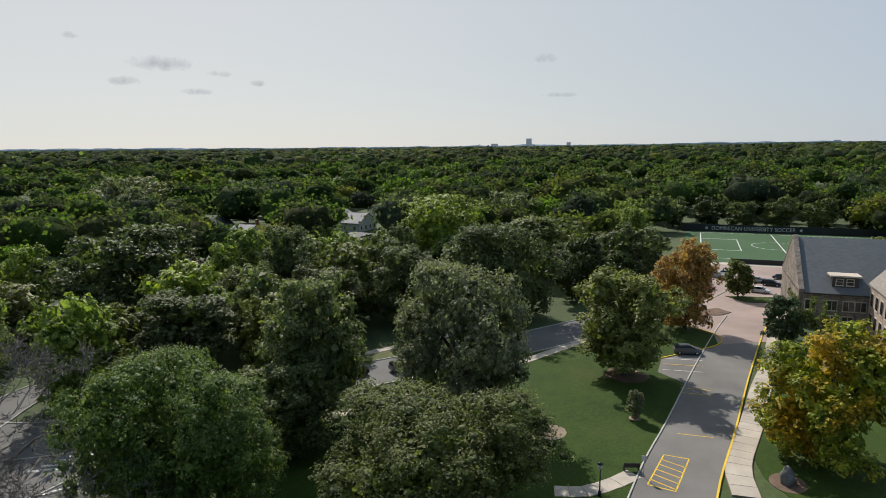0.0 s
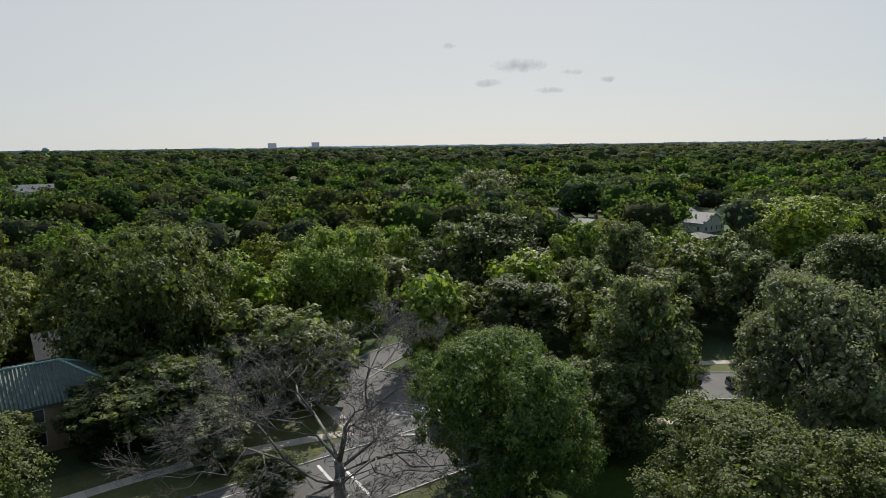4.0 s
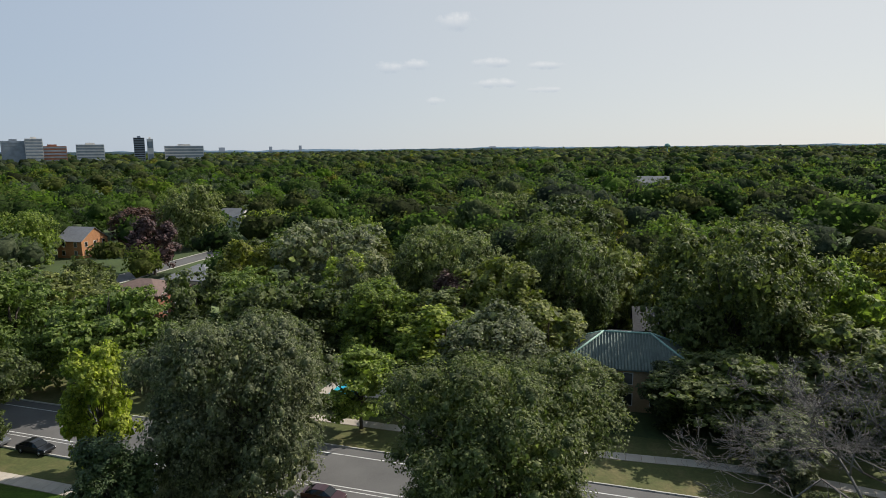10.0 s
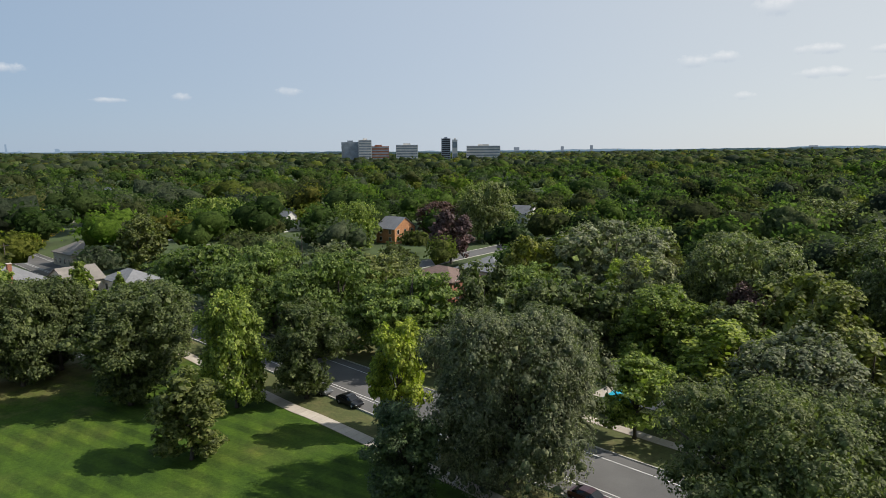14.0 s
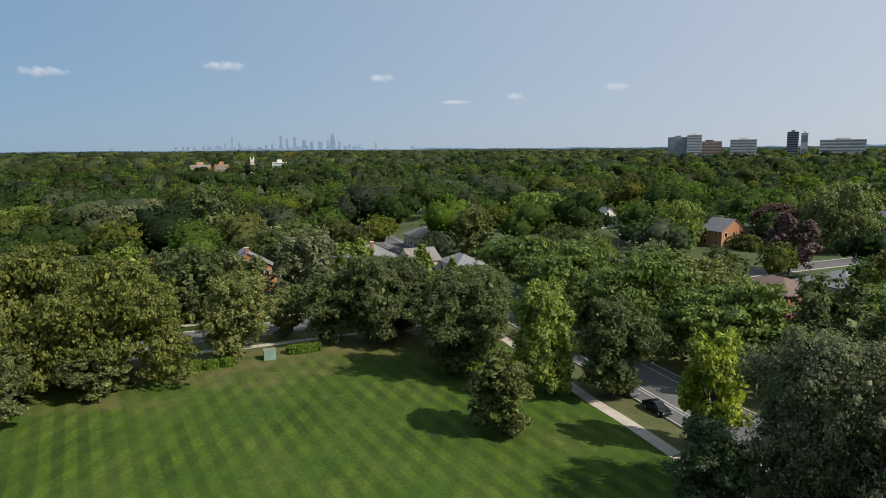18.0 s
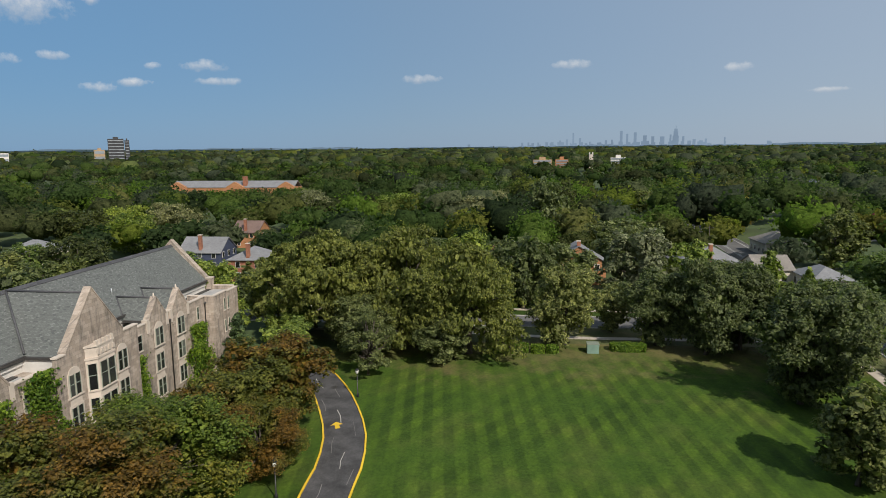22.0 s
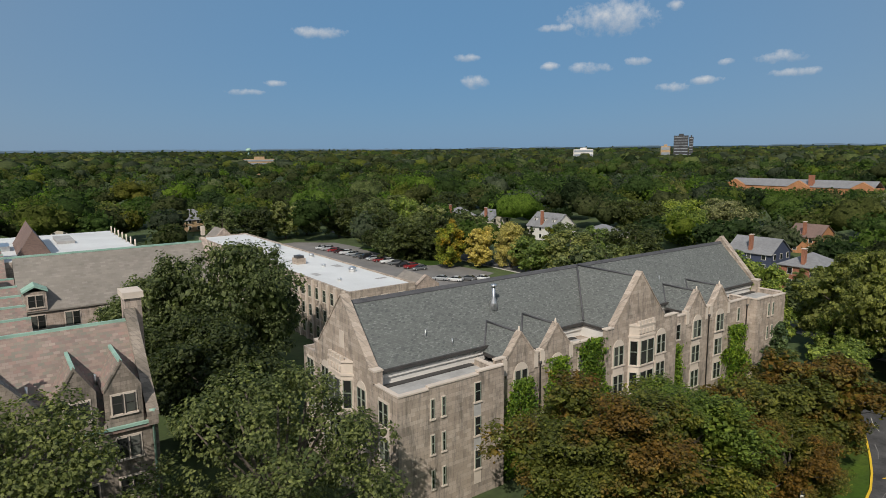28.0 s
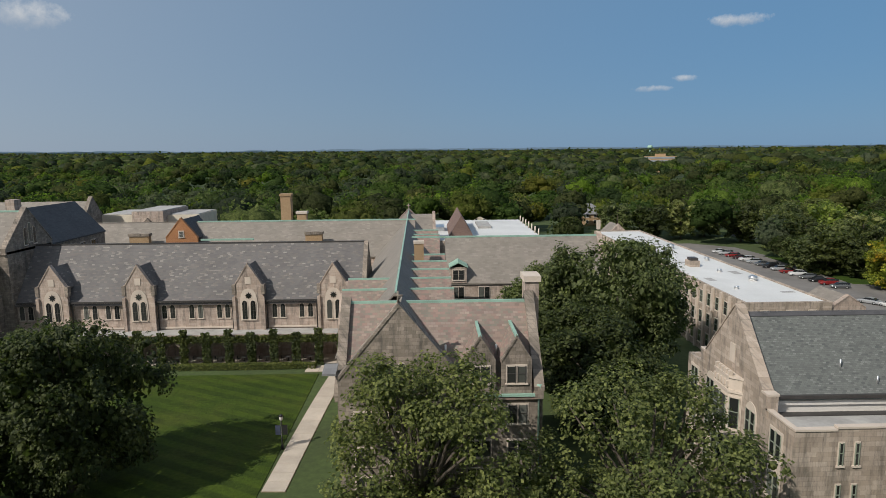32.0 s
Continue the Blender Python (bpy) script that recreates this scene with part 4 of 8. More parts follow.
def arch(w, h, point=0.45, n=5):
    """Outline of a pointed opening of width w and height h, from its foot: [(s, z)]."""
    spring = h - w * (0.5 + point)
    pts = [(-w / 2, 0), (w / 2, 0)]
    for i in range(n + 1):
        t = i / n
        pts.append((w / 2 * math.cos(t * math.pi / 2) ** 0.8 if t < 1 else 0.0, spring + (h - spring) * math.sin(t * math.pi / 2) ** 0.9))
    return pts + [(-s, z) for s, z in reversed(pts[2:-1])]


WIN_STOCK = {}


def window(parent, x, y, z, w, h, facing, style="pair", frame_mat=None, surround=0.16):
    """A window standing proud of a wall face at (x, y), foot at z. facing: degrees, 0 looks to -y, 90 to +x, -90 to -x."""
    frame_mat = frame_mat or FRAME_GREEN
    key = (w, h, style, frame_mat.name, surround)
    if key not in WIN_STOCK:
        me = {}

        def slab(outline, d0, d1, mat):
            n = len(outline)
            v = [(s, d0, q) for s, q in outline] + [(s, d1, q) for s, q in outline]
            f = [tuple(range(n)), tuple(range(2 * n - 1, n - 1, -1))] + [(i, (i + 1) % n, n + (i + 1) % n, n + i) for i in range(n)]
            return mesh_of("w", v, f, mat)

        def rect(s0, s1, z0, z1):
            return [(s0, z0), (s1, z0), (s1, z1), (s0, z1)]
        me["surround"] = slab([(s, q) for s, q in (arch(w + 2 * surround, h + 2 * surround, 0.3) if style in ("lancet", "arched_pair") else rect(-w / 2 - surround, w / 2 + surround, 0, h + 2 * surround))], -0.07, 0.05, TRIM)
        me["panes"] = []
        if style == "lancet":
            me["panes"].append((slab(arch(w, h, 0.3), -0.085, 0.0, GLASS), 0))
            me["bars"] = [(slab(rect(-0.04, 0.04, 0, h * 0.9), -0.11, -0.08, LEAD), 0, 0), (slab(rect(-w / 2, w / 2, -0.03, 0.03), -0.11, -0.08, LEAD), 0, h * 0.45)]
        else:
            n = {"single": 1, "pair": 2, "arched_pair": 2, "triple": 3}[style]
            pw = (w - 0.14 * (n - 1)) / n
            hh = h * (0.82 if style == "arched_pair" else 1.0)
            for i in range(n):
                c = -w / 2 + pw / 2 + i * (pw + 0.14)
                me["panes"].append((slab(rect(-pw / 2 + 0.07, pw / 2 - 0.07, 0.07, hh - 0.07), -0.095, 0.0, GLASS), c))
            me["bars"] = []
            for i in range(n):
                c = -w / 2 + pw / 2 + i * (pw + 0.14)
                ring = [(slab(rect(-pw / 2, -pw / 2 + 0.07, 0, hh), -0.13, -0.06, frame_mat), c, 0), (slab(rect(pw / 2 - 0.07, pw / 2, 0, hh), -0.13, -0.06, frame_mat), c, 0),
                        (slab(rect(-pw / 2 + 0.07, pw / 2 - 0.07, -0.04, 0.04), -0.13, -0.06, frame_mat), c, hh * 0.55)]
                me["bars"] += ring
        me["sill"] = slab(rect(-w / 2 - surround - 0.08, w / 2 + surround + 0.08, -0.16, 0), -0.16, 0.05, TRIM)
        WIN_STOCK[key] = me
    me = WIN_STOCK[key]
    win = part("window", me["surround"], parent)
    win.matrix_world = pose(x, y, z - surround, 0, 0, facing)
    for name, m, s, up in [("pane", m, s, surround) for m, s in me["panes"]] + [("bar", m, s, q + surround) for m, s, q in me["bars"]] + [("sill", me["sill"], 0, surround)]:
        p = part(name, m, win)
        p.location = (s, 0, up)
    return win


def gable_wall(name, parent, axis, at0, at1, s0, s1, z0, eave, apex, mat, cope=0.15, label=""):
    """A wall that ends in a steep gable with a raised coping."""
    mid = (s0 + s1) / 2
    profile(name, [(s0, z0), (s1, z0), (s1, eave), (mid, apex), (s0, eave)], axis, at0, at1, mat, parent, label)
    a0, a1 = at0 - 0.08, at1 + 0.08
    for e in (s0, s1):
        profile("coping", [(e, eave), (mid, apex), (mid, apex + cope * 1.4), (e, eave + cope * 1.2)], axis, a0, a1, mat, parent)


# the long residence hall with gables, east of the old quadrangle
hall = thing("residence_hall", "tan limestone hall with steep gables and grey shingle roof", "building")
HX0, HX1, HY0, HYR, HP = 28.8, 99.6, 47.2, 48.6, 12.5
HRY, HRZ = 58.1, 20.2
solid("wall", [(HX0, HY0), (41.6, HY0), (41.6, HYR), (57.6, HYR), (57.6, 47.4), (71.6, 47.4), (71.6, HYR), (91.2, HYR), (91.2, HY0), (HX1, HY0), (HX1, 68.2), (HX0, 68.2)], 0, HP, STONE, hall)
# flat terraces behind the parapets, drained along a dark channel
for x0, x1, y0 in ((HX0, 41.6, HY0), (91.2, HX1, HY0), (41.6, 57.6, HYR), (71.6, 91.2, HYR)):
    box("terrace_roof", x0 + 0.4, x1 - 0.4, y0 + 0.4, 52.5, HP + 0.004, HP + 0.1, GREY_MEMBRANE, hall)
    box("channel", x0 + 0.5, x1 - 0.5, 51.5, 52.2, HP + 0.104, HP + 0.22, LEAD, hall)
for x0, x1, y0, up in ((HX0, 32.2, HY0, 0.75), (32.2, 38.2, HY0, 0.95), (38.2, 41.6, HY0, 1.2), (91.2, 95.6, HY0, 0.75), (95.6, HX1, HY0, 0.55),
                       (41.6, 43.0, HYR, 1.3), (47.2, 48.4, HYR, 1.0), (52.8, 57.6, HYR, 0.8), (71.6, 75.6, HYR, 0.8), (80.2, 81.2, HYR, 1.0), (85.8, 91.2, HYR, 0.8)):
    box("parapet", x0, x1, y0, y0 + 0.4, HP + 0.002, HP + up, STONE, hall)
    box("coping", x0, x1, y0 - 0.1, y0 + 0.5, HP + up + 0.004, HP + up + 0.16, TRIM, hall)
for x in (HX0, 41.2, 91.2, HX1 - 0.4):
    box("parapet", x, x + 0.4, HY0 + 0.41, 51.6, HP + 0.002, HP + 0.75, STONE, hall)
    box("coping", x - 0.06, x + 0.46, HY0 + 0.52, 51.6, HP + 0.756, HP + 0.9, TRIM, hall)
for x0, x1 in ((HX0, HX0 + 6), (HX1 - 6, HX1)):
    box("terrace_roof", x0 + 0.3, x1 - 0.3, 64.4, 67.9, HP + 0.004, HP + 0.1, GREY_MEMBRANE, hall)
    box("parapet", x0, x1, 67.8, 68.2, HP + 0.002, HP + 0.6, STONE, hall)
    box("parapet", x0 if x0 < 50 else x1 - 0.4, (x0 if x0 < 50 else x1 - 0.4) + 0.4, 64.4, 67.79, HP + 0.002, HP + 0.6, STONE, hall)
# pale band, gutter and main roof
for k, (z0, z1, y, mat) in enumerate(((HP, 13.3, 52.5, WHITE), (13.304, 13.7, 52.3, WHITE), (13.704, 14.0, 52.4, WHITE), (14.004, 14.3, 51.95, LEAD))):
    box("fascia" if mat is WHITE else "gutter", HX0 + 0.8, HX1 - 0.8, y, 116.2 - y, z0, z1, mat, hall)
gable_roof(hall, "x", HX0 + 0.8, HX1 - 0.8, 52.4, 63.8, 14.2, HRZ - 0.25, SHINGLE, 0.35)
for sgn in (-1, 1):
    profile("ridge_cap", [(HRY, HRZ + 0.06), (HRY + sgn * 0.35, HRZ - 0.3), (HRY + sgn * 0.35, HRZ - 0.24), (HRY, HRZ + 0.12)], "x", HX0 + 0.8, HX1 - 0.8, DARK_ROOF, hall)
for a0, a1 in ((HX0, HX0 + 0.8), (HX1 - 0.8, HX1)):
    gable_wall("gable", hall, "x", a0, a1, 51.9, 64.3, HP, 14.3, HRZ + 0.75, STONE)
    for y0, y1 in ((51.3, 52.3), (63.9, 64.9)):
        box("kneeler", a0 - 0.06, a1 + 0.06, y0, y1, HP + 0.003, 14.55, STONE, hall)
        box("coping", a0 - 0.12, a1 + 0.12, y0 - 0.06, y1 + 0.06, 14.554, 14.75, TRIM, hall)
box("panel", HX0 - 0.05, HX0 + 0.02, 57.6, 58.6, 15.4, 17.2, TRIM, hall)
# the middle bay with its tall gable
box("parapet", 57.6, 58.95, 47.4, 47.9, HP, 14.5, STONE, hall)
box("parapet", 68.75, 71.6, 47.4, 47.9, HP, 14.3, STONE, hall)
box("coping", 57.5, 58.95, 47.3, 48.0, 14.504, 14.66, TRIM, hall)
box("coping", 68.75, 71.7, 47.3, 48.0, 14.304, 14.46, TRIM, hall)
gable_wall("gable", hall, "y", 47.4, 48.2, 58.95, 68.75, HP, 14.6, 20.7, STONE)
gable_roof(hall, "y", 48.2, 57.9, 59.3, 68.4, 14.4, 19.9, SHINGLE, 0.4)
box("fascia", 58.9, 59.3, 48.2, 52.5, HP, 14.2, WHITE, hall)
box("fascia", 68.4, 68.8, 48.2, 52.5, HP, 14.2, WHITE, hall)
for c in (45.1, 50.6, 77.9, 83.5):
    gable_wall("gable", hall, "y", HYR - 0.12, HYR + 0.6, c - 2.05, c + 2.05, HP - 1.0, 13.5, 16.1, STONE, 0.24)
    gable_roof(hall, "y", HYR + 0.6, 54.6, c - 1.95, c + 1.95, 13.6, 15.95, SHINGLE, 0.2)
    part("finial", tube_mesh("finial", [[((c, HYR + 0.24, 16.2), 0.2), ((c, HYR + 0.24, 16.9), 0.07)]], TRIM, 6), hall)
    for s in (-1, 1):
        box("kneeler", c + s * 2.25 - 0.3, c + s * 2.25 + 0.3, HYR - 0.16, HYR + 0.64, HP - 0.6, 13.75, TRIM, hall)
# dark flashings in the valleys and along the ridges
seams = []
for sgn, e in ((-1, 58.9), (1, 68.8)):
    seams.append(((e, 52.1, 14.55), (63.85, 57.9, 20.2)))
seams.append(((63.85, 48.2, 20.2), (63.85, 57.9, 20.25)))
for c in (45.1, 50.6, 77.9, 83.5):
    for sgn in (-1, 1):
        seams.append(((c + sgn * 2.15, 52.1, 14.1), (c, 54.3, 16.3)))
    seams.append(((c, HYR + 0.6, 16.25), (c, 54.3, 16.3)))
for a, b in seams:
    part("flashing", tube_mesh("flashing", [[(a, 0.13), (b, 0.13)]], DARK_ROOF, 6), hall)
for c in (45.1, 50.6, 77.9, 83.5):
    for sgn in (-1, 1):
        box("gutter", c + sgn * 2.2 - 0.15, c + sgn * 2.2 + 0.15, HYR + 0.65, 52.0, 13.3, 13.6, LEAD, hall)
for sgn, e in ((-1, 58.85), (1, 68.85)):
    box("gutter", e - 0.18, e + 0.18, 48.25, 52.0, 13.95, 14.25, LEAD, hall)
# windows
for fl, z in enumerate((2.6, 6.2, 9.8)):
    arched = "arched_pair" if fl == 2 else "pair"
    up = 3.0 if fl == 2 else 2.4
    for x in (32.6, 33.9, 94.6, 95.9):
        window(hall, x, HY0, z + 0.5, 0.36, 1.95, 0, "single", surround=0.07)
    window(hall, 38.1, HY0, z + 0.9, 0.75, 2.0, 0, "single", surround=0.06)
    box("spandrel", 37.66, 38.54, HY0 - 0.03, HY0 + 0.05, z - 0.75, z + 0.72, GREY_MEMBRANE if fl else TRIM, hall)
    for x in (45.1, 50.6, 77.9, 83.5):
        window(hall, x, HYR - (0.12 if fl == 2 else 0), z - 0.1, 1.75, up, 0, arched, surround=0.24)
        if fl:
            box("spandrel", x - 0.95, x + 0.95, HYR - 0.03, HYR + 0.05, z - 1.25, z - 0.4, TRIM, hall)
    window(hall, 55.0, HYR, z + 0.3, 1.5, 2.1, 0, "pair", surround=0.12)
    window(hall, 73.6, HYR, z + 0.3, 0.9, 2.1, 0, "single", surround=0.12)
    window(hall, 88.6, HYR, z + 0.4, 0.5, 2.0, 0, "single", surround=0.1)
    for x in (59.9, 68.2):
        window(hall, x, 47.4, z - 0.1, 1.7, up, 0, arched, surround=0.24)
        if fl:
            box("spandrel", x - 0.9, x + 0.9, 47.36, 47.5, z - 1.25, z - 0.4, TRIM, hall)
    for y, kind in ((49.7, "pair"), (54.0, arched), (62.3, arched), (66.2, "pair")):
        window(hall, HX0, y, z - 0.1, 1.65, up if kind == "arched_pair" else 2.4, -90, kind, surround=0.22)
        if fl:
            box("spandrel", HX0 - 0.04, HX0 + 0.05, y - 0.9, y + 0.9, z - 1.25, z - 0.4, TRIM, hall)
for bx, by, turn in ((64.1, 47.4, 0), (HX0, 58.1, -90)):
    m = pose(bx, by, 0, 0, 0, turn)
    plan = [(-2.3, 0.1), (-2.3, 0), (-1.45, -0.95), (1.45, -0.95), (2.3, 0), (2.3, 0.1)]

    def tier(name, z0, z1, k, mat):
        ob = solid(name, [(x * k, y * k if y < 0 else y) for x, y in plan], z0, z1, mat)
        ob.parent = hall
        ob.matrix_world = m
    tier("bay_window", 0, 12.9, 1.0, TRIM)
    tier("bay_cornice", 12.904, 13.15, 1.07, TRIM)
    tier("bay_panel", 13.154, 14.3, 0.97, TRIM)
    tier("bay_cornice", 14.304, 14.5, 1.05, TRIM)
    for i in range(5):
        ob = box("merlon", -1.5 + 0.66 * i, -1.14 + 0.66 * i, -0.95, -0.6, 14.504, 14.95, TRIM, hall)
        ob.matrix_world = m
        ob = box("carved_block", -1.5 + 0.66 * i, -1.2 + 0.66 * i, -1.06, -0.9, 13.4, 13.95, TRIM, hall)
        ob.matrix_world = m
    for z in (2.2, 5.8, 9.4):
        p = m @ Vector((0, -0.95, z))
        window(hall, p.x, p.y, p.z, 2.5, 3.1 if z > 9 else 2.7, turn, "pair", surround=0.1)
        for sgn in (-1, 1):
            p = m @ Vector((sgn * 1.875, -0.475, z))
            window(hall, p.x, p.y, p.z, 0.9, 3.1 if z > 9 else 2.7, turn + sgn * 48, "single", surround=0.08)
for x, y in ((48.0, HYR), (57.2, HYR), (80.8, HYR), (90.8, HYR)):
    part("downpipe", tube_mesh("downpipe", [[((x, y - 0.12, 0), 0.09), ((x, y - 0.12, HP - 0.4), 0.09), ((x, y - 0.12, HP - 0.3), 0.2), ((x, y - 0.12, HP), 0.2)]], LEAD, 6), hall)
vent = thing("roof_vent", "shiny galvanised steel roof vent pipe with cap", "vent", at=(47.2, 55.3, 17.2))
part("pipe", tube_mesh("pipe", [[((0, 0, -0.6), 0.5), ((0, 0, 0.3), 0.46), ((0, 0, 0.9), 0.2), ((0, 0, 2.2), 0.2)]], STEEL, 12), vent)
part("cap", tube_mesh("cap", [[((0, 0, 2.15), 0.36), ((0, 0, 2.42), 0.34), ((0, 0, 2.5), 0.1)]], STEEL, 12), vent)
for x, y in ((77.5, 54.6), (36.5, 54.0), (39.2, 52.9)):
    part("vent_pipe", tube_mesh("vent_pipe", [[((x, y, 14.2 + (y - 52.4) * 1.0), 0.08), ((x, y, 15.1 + (y - 52.4) * 1.1), 0.08)]], STEEL, 8), hall)

hall.matrix_world = pose(-0.35, 0, -0.55) @ Matrix.Diagonal((1.012, 1, 1, 1))

# the old quadrangle
quad = thing("college_front_block", "grey stone college block with pink slate roof and copper ridge", "building")
box("wall", -9.2, 10.4, 57.5, 71.5, 0, 12.0, GREY_STONE, quad)
gable_roof(quad, "x", -8.6, 9.6, 57.5, 71.5, 12.0, 19.4, PINK_SLATE, 0.3)
box("copper_ridge", -8.8, 9.6, 64.38, 64.62, 19.5, 19.78, COPPER, quad)
gable_wall("gable", quad, "x", 9.6, 10.4, 57.0, 72.0, 11.8, 12.6, 20.2, GREY_STONE, 0.35)
gable_wall("gable", quad, "x", -9.4, -8.6, 57.0, 72.0, 11.8, 12.2, 20.0, GREY_STONE, 0.2)
gable_wall("gable", quad, "y", 56.2, 57.4, -8.9, 2.5, 0, 14.2, 21.1, GREY_STONE, 0.3)
gable_roof(quad, "y", 57.4, 64.6, -8.7, 2.3, 13.2, 20.0, WEATHERED, 0.2)
profile("hood", [(56.4, 14.6), (58.2, 15.0), (58.2, 15.2), (56.4, 14.8)], "x", -10.4, -9.1, GREY_ROOF, quad)
fin = part("finial", tube_mesh("finial", [[((-3.2, 56.7, 21.4), 0.14), ((-3.2, 56.7, 22.5), 0.11)], [((-3.65, 56.7, 22.1), 0.11), ((-2.75, 56.7, 22.1), 0.11)]], GREY_STONE, 6), quad, "stone cross finial")
box("chimney", 9.7, 11.1, 64.6, 67.0, 12, 21.6, PALE_STONE, quad)
box("chimney_cap", 9.5, 11.3, 64.4, 67.2, 21.604, 22.2, TRIM, quad)
for c in (4.4, 7.85):
    gable_wall("dormer", quad, "y", 57.36, 57.6, c - 1.45, c + 1.45, 11.95, 15.4, 17.7, GREY_STONE, 0.22)
    gable_roof(quad, "y", 57.5, 63.0, c - 1.4, c + 1.4, 15.4, 17.5, PINK_SLATE, 0.1)
    box("copper_ridge", c - 0.14, c + 0.14, 57.4, 63.2, 17.7, 17.95, COPPER, quad)
    window(quad, c, 57.36, 13.3, 1.8, 1.7, 0, "pair", LEAD, 0.12)
for z, st, w, h in ((2.6, "triple", 2.6, 2.0), (5.8, "pair", 1.8, 1.7), (9.2, "pair", 1.8, 1.9)):
    for c in (4.5, 8.0):
        window(quad, c, 57.5, z, w, h, 0, st, LEAD, 0.14)
    for c in (-6.6, -3.4, -0.4):
        window(quad, c, 56.2, z, 1.7, h, 0, "pair", LEAD, 0.14)
    for y in (60.5, 65.0, 69.0):
        window(quad, 10.4, y, z, 1.6, h, 90, "pair", LEAD, 0.14)
for c in (-3.95, -2.95):
    window(quad, c, 56.2, 13.2, 0.7, 2.6, 0, "lancet", surround=0.1)
for x in (2.4, 10.0):
    part("downpipe", tube_mesh("downpipe", [[((x, 57.3, 0), 0.11), ((x, 57.3, 12.4), 0.11), ((x, 57.3, 12.6), 0.3), ((x, 57.3, 13.2), 0.34)]], COPPER, 6), quad, "green copper downpipe with hopper")
box("gutter", 2.2, 9.6, 57.1, 57.35, 12.0, 12.25, COPPER, quad)
for x in (6.2, 1.2):
    part("vent_pipe", tube_mesh("vent_pipe", [[((x, 60.4, 14.8), 0.12), ((x, 60.4, 16.2), 0.12)]], STEEL, 8), quad)

spine = thing("college_spine_wing", "long stone wing with tan slate roof and copper-edged cross gables", "building")
box("wall", -11.5, 2.4, 71.6, 178, 0, 11.5, PALE_STONE, spine)
gable_roof(spine, "y", 71.6, 178, -11.5, 2.4, 11.5, 18.9, WEATHERED, 0.3)
box("copper_ridge", -4.67, -4.43, 71.6, 178, 19.0, 19.3, COPPER, spine)
gable_wall("gable", spine, "y", 178, 178.8, -11.6, 2.5, 11.4, 12, 19.5, PALE_STONE, 0.2)
part("finial", tube_mesh("finial", [[((-4.55, 178.4, 19.6), 0.16), ((-4.55, 178.4, 20.9), 0.13)], [((-5.1, 178.4, 20.4), 0.13), ((-4.0, 178.4, 20.4), 0.13)]], PALE_STONE, 6), spine, "stone cross finial")
for y in (80.5, 87.6, 94.4, 101.6, 108.4, 136.0, 143.5):
    for s0, s1 in ((-4.2, 2.7), (-11.8, -4.9)):
        if s0 < -5 and y > 90:
            continue
        gable_roof(spine, "x", s0, s1, y - 3.0, y + 3.0, 13.6, 17.3, PINK_SLATE, 0.1, name="cross_gable")
        box("copper_ridge", s0, s1, y - 0.12, y + 0.12, 17.42, 17.66, COPPER, spine)
        e = s1 if s0 > -5 else s0
        profile("gable", [(y - 2.9, 11), (y + 2.9, 11), (y + 2.9, 13.7), (y, 17.3), (y - 2.9, 13.7)], "x", e - 0.3, e, PALE_STONE, spine)
        window(spine, e if e > 0 else e - 0.3, y, 9.4, 1.8, 2.6, 90 if e > 0 else -90, "pair", LEAD, 0.15)
box("brick_chimney", -2.6, -1.0, 104.6, 105.8, 14, 20.0, BUFF_BRICK, spine)
box("chimney_cap", -2.7, -0.9, 104.5, 105.9, 20.004, 20.4, TRIM, spine)
gable_roof(spine, "x", -4.3, 2.0, 162, 176, 11.5, 18.6, TAN_SLATE, 0.2)
gable_wall("gable", spine, "x", 2.0, 2.6, 161.6, 176.4, 0, 11.5, 19.3, PALE_STONE, 0.2)
spine.matrix_world = pose(-4.0, 69, 0) @ pose(0, 0, 0, 0, 0, 1.2) @ pose(4.3, -69, 0)

west = thing("cloister_wing", "pink limestone cloister wing with mottled grey slate roof", "building")
DORM = (-65.3, -50.6, -31.8, -17.2)
box("wall", -74, -11.6, 108, 122, 0, 10.0, PALE_STONE, west)
gable_roof(west, "x", -74, -12.4, 108, 122, 10.0, 18.9, SLATE, 0.5)
box("ridge_cap", -74, -12.4, 114.85, 115.15, 18.95, 19.25, LEAD, west)
gable_wall("end_gable", west, "x", -12.4, -11.8, 107.6, 122.4, 9.6, 10.3, 19.0, GREY_STONE, 0.2)
for x0, x1 in zip((-74,) + DORM, DORM + (-12.4,)):
    box("gutter", x0 + 2.45, x1 - 2.45, 107.2, 107.5, 9.85, 10.15, LEAD, west)
    box("cornice", x0 + 2.45, x1 - 2.45, 107.6, 108.0, 9.5, 9.8, TRIM, west)
box("string_course", -74, -11.6, 107.85, 108.0, 5.1, 5.35, TRIM, west)
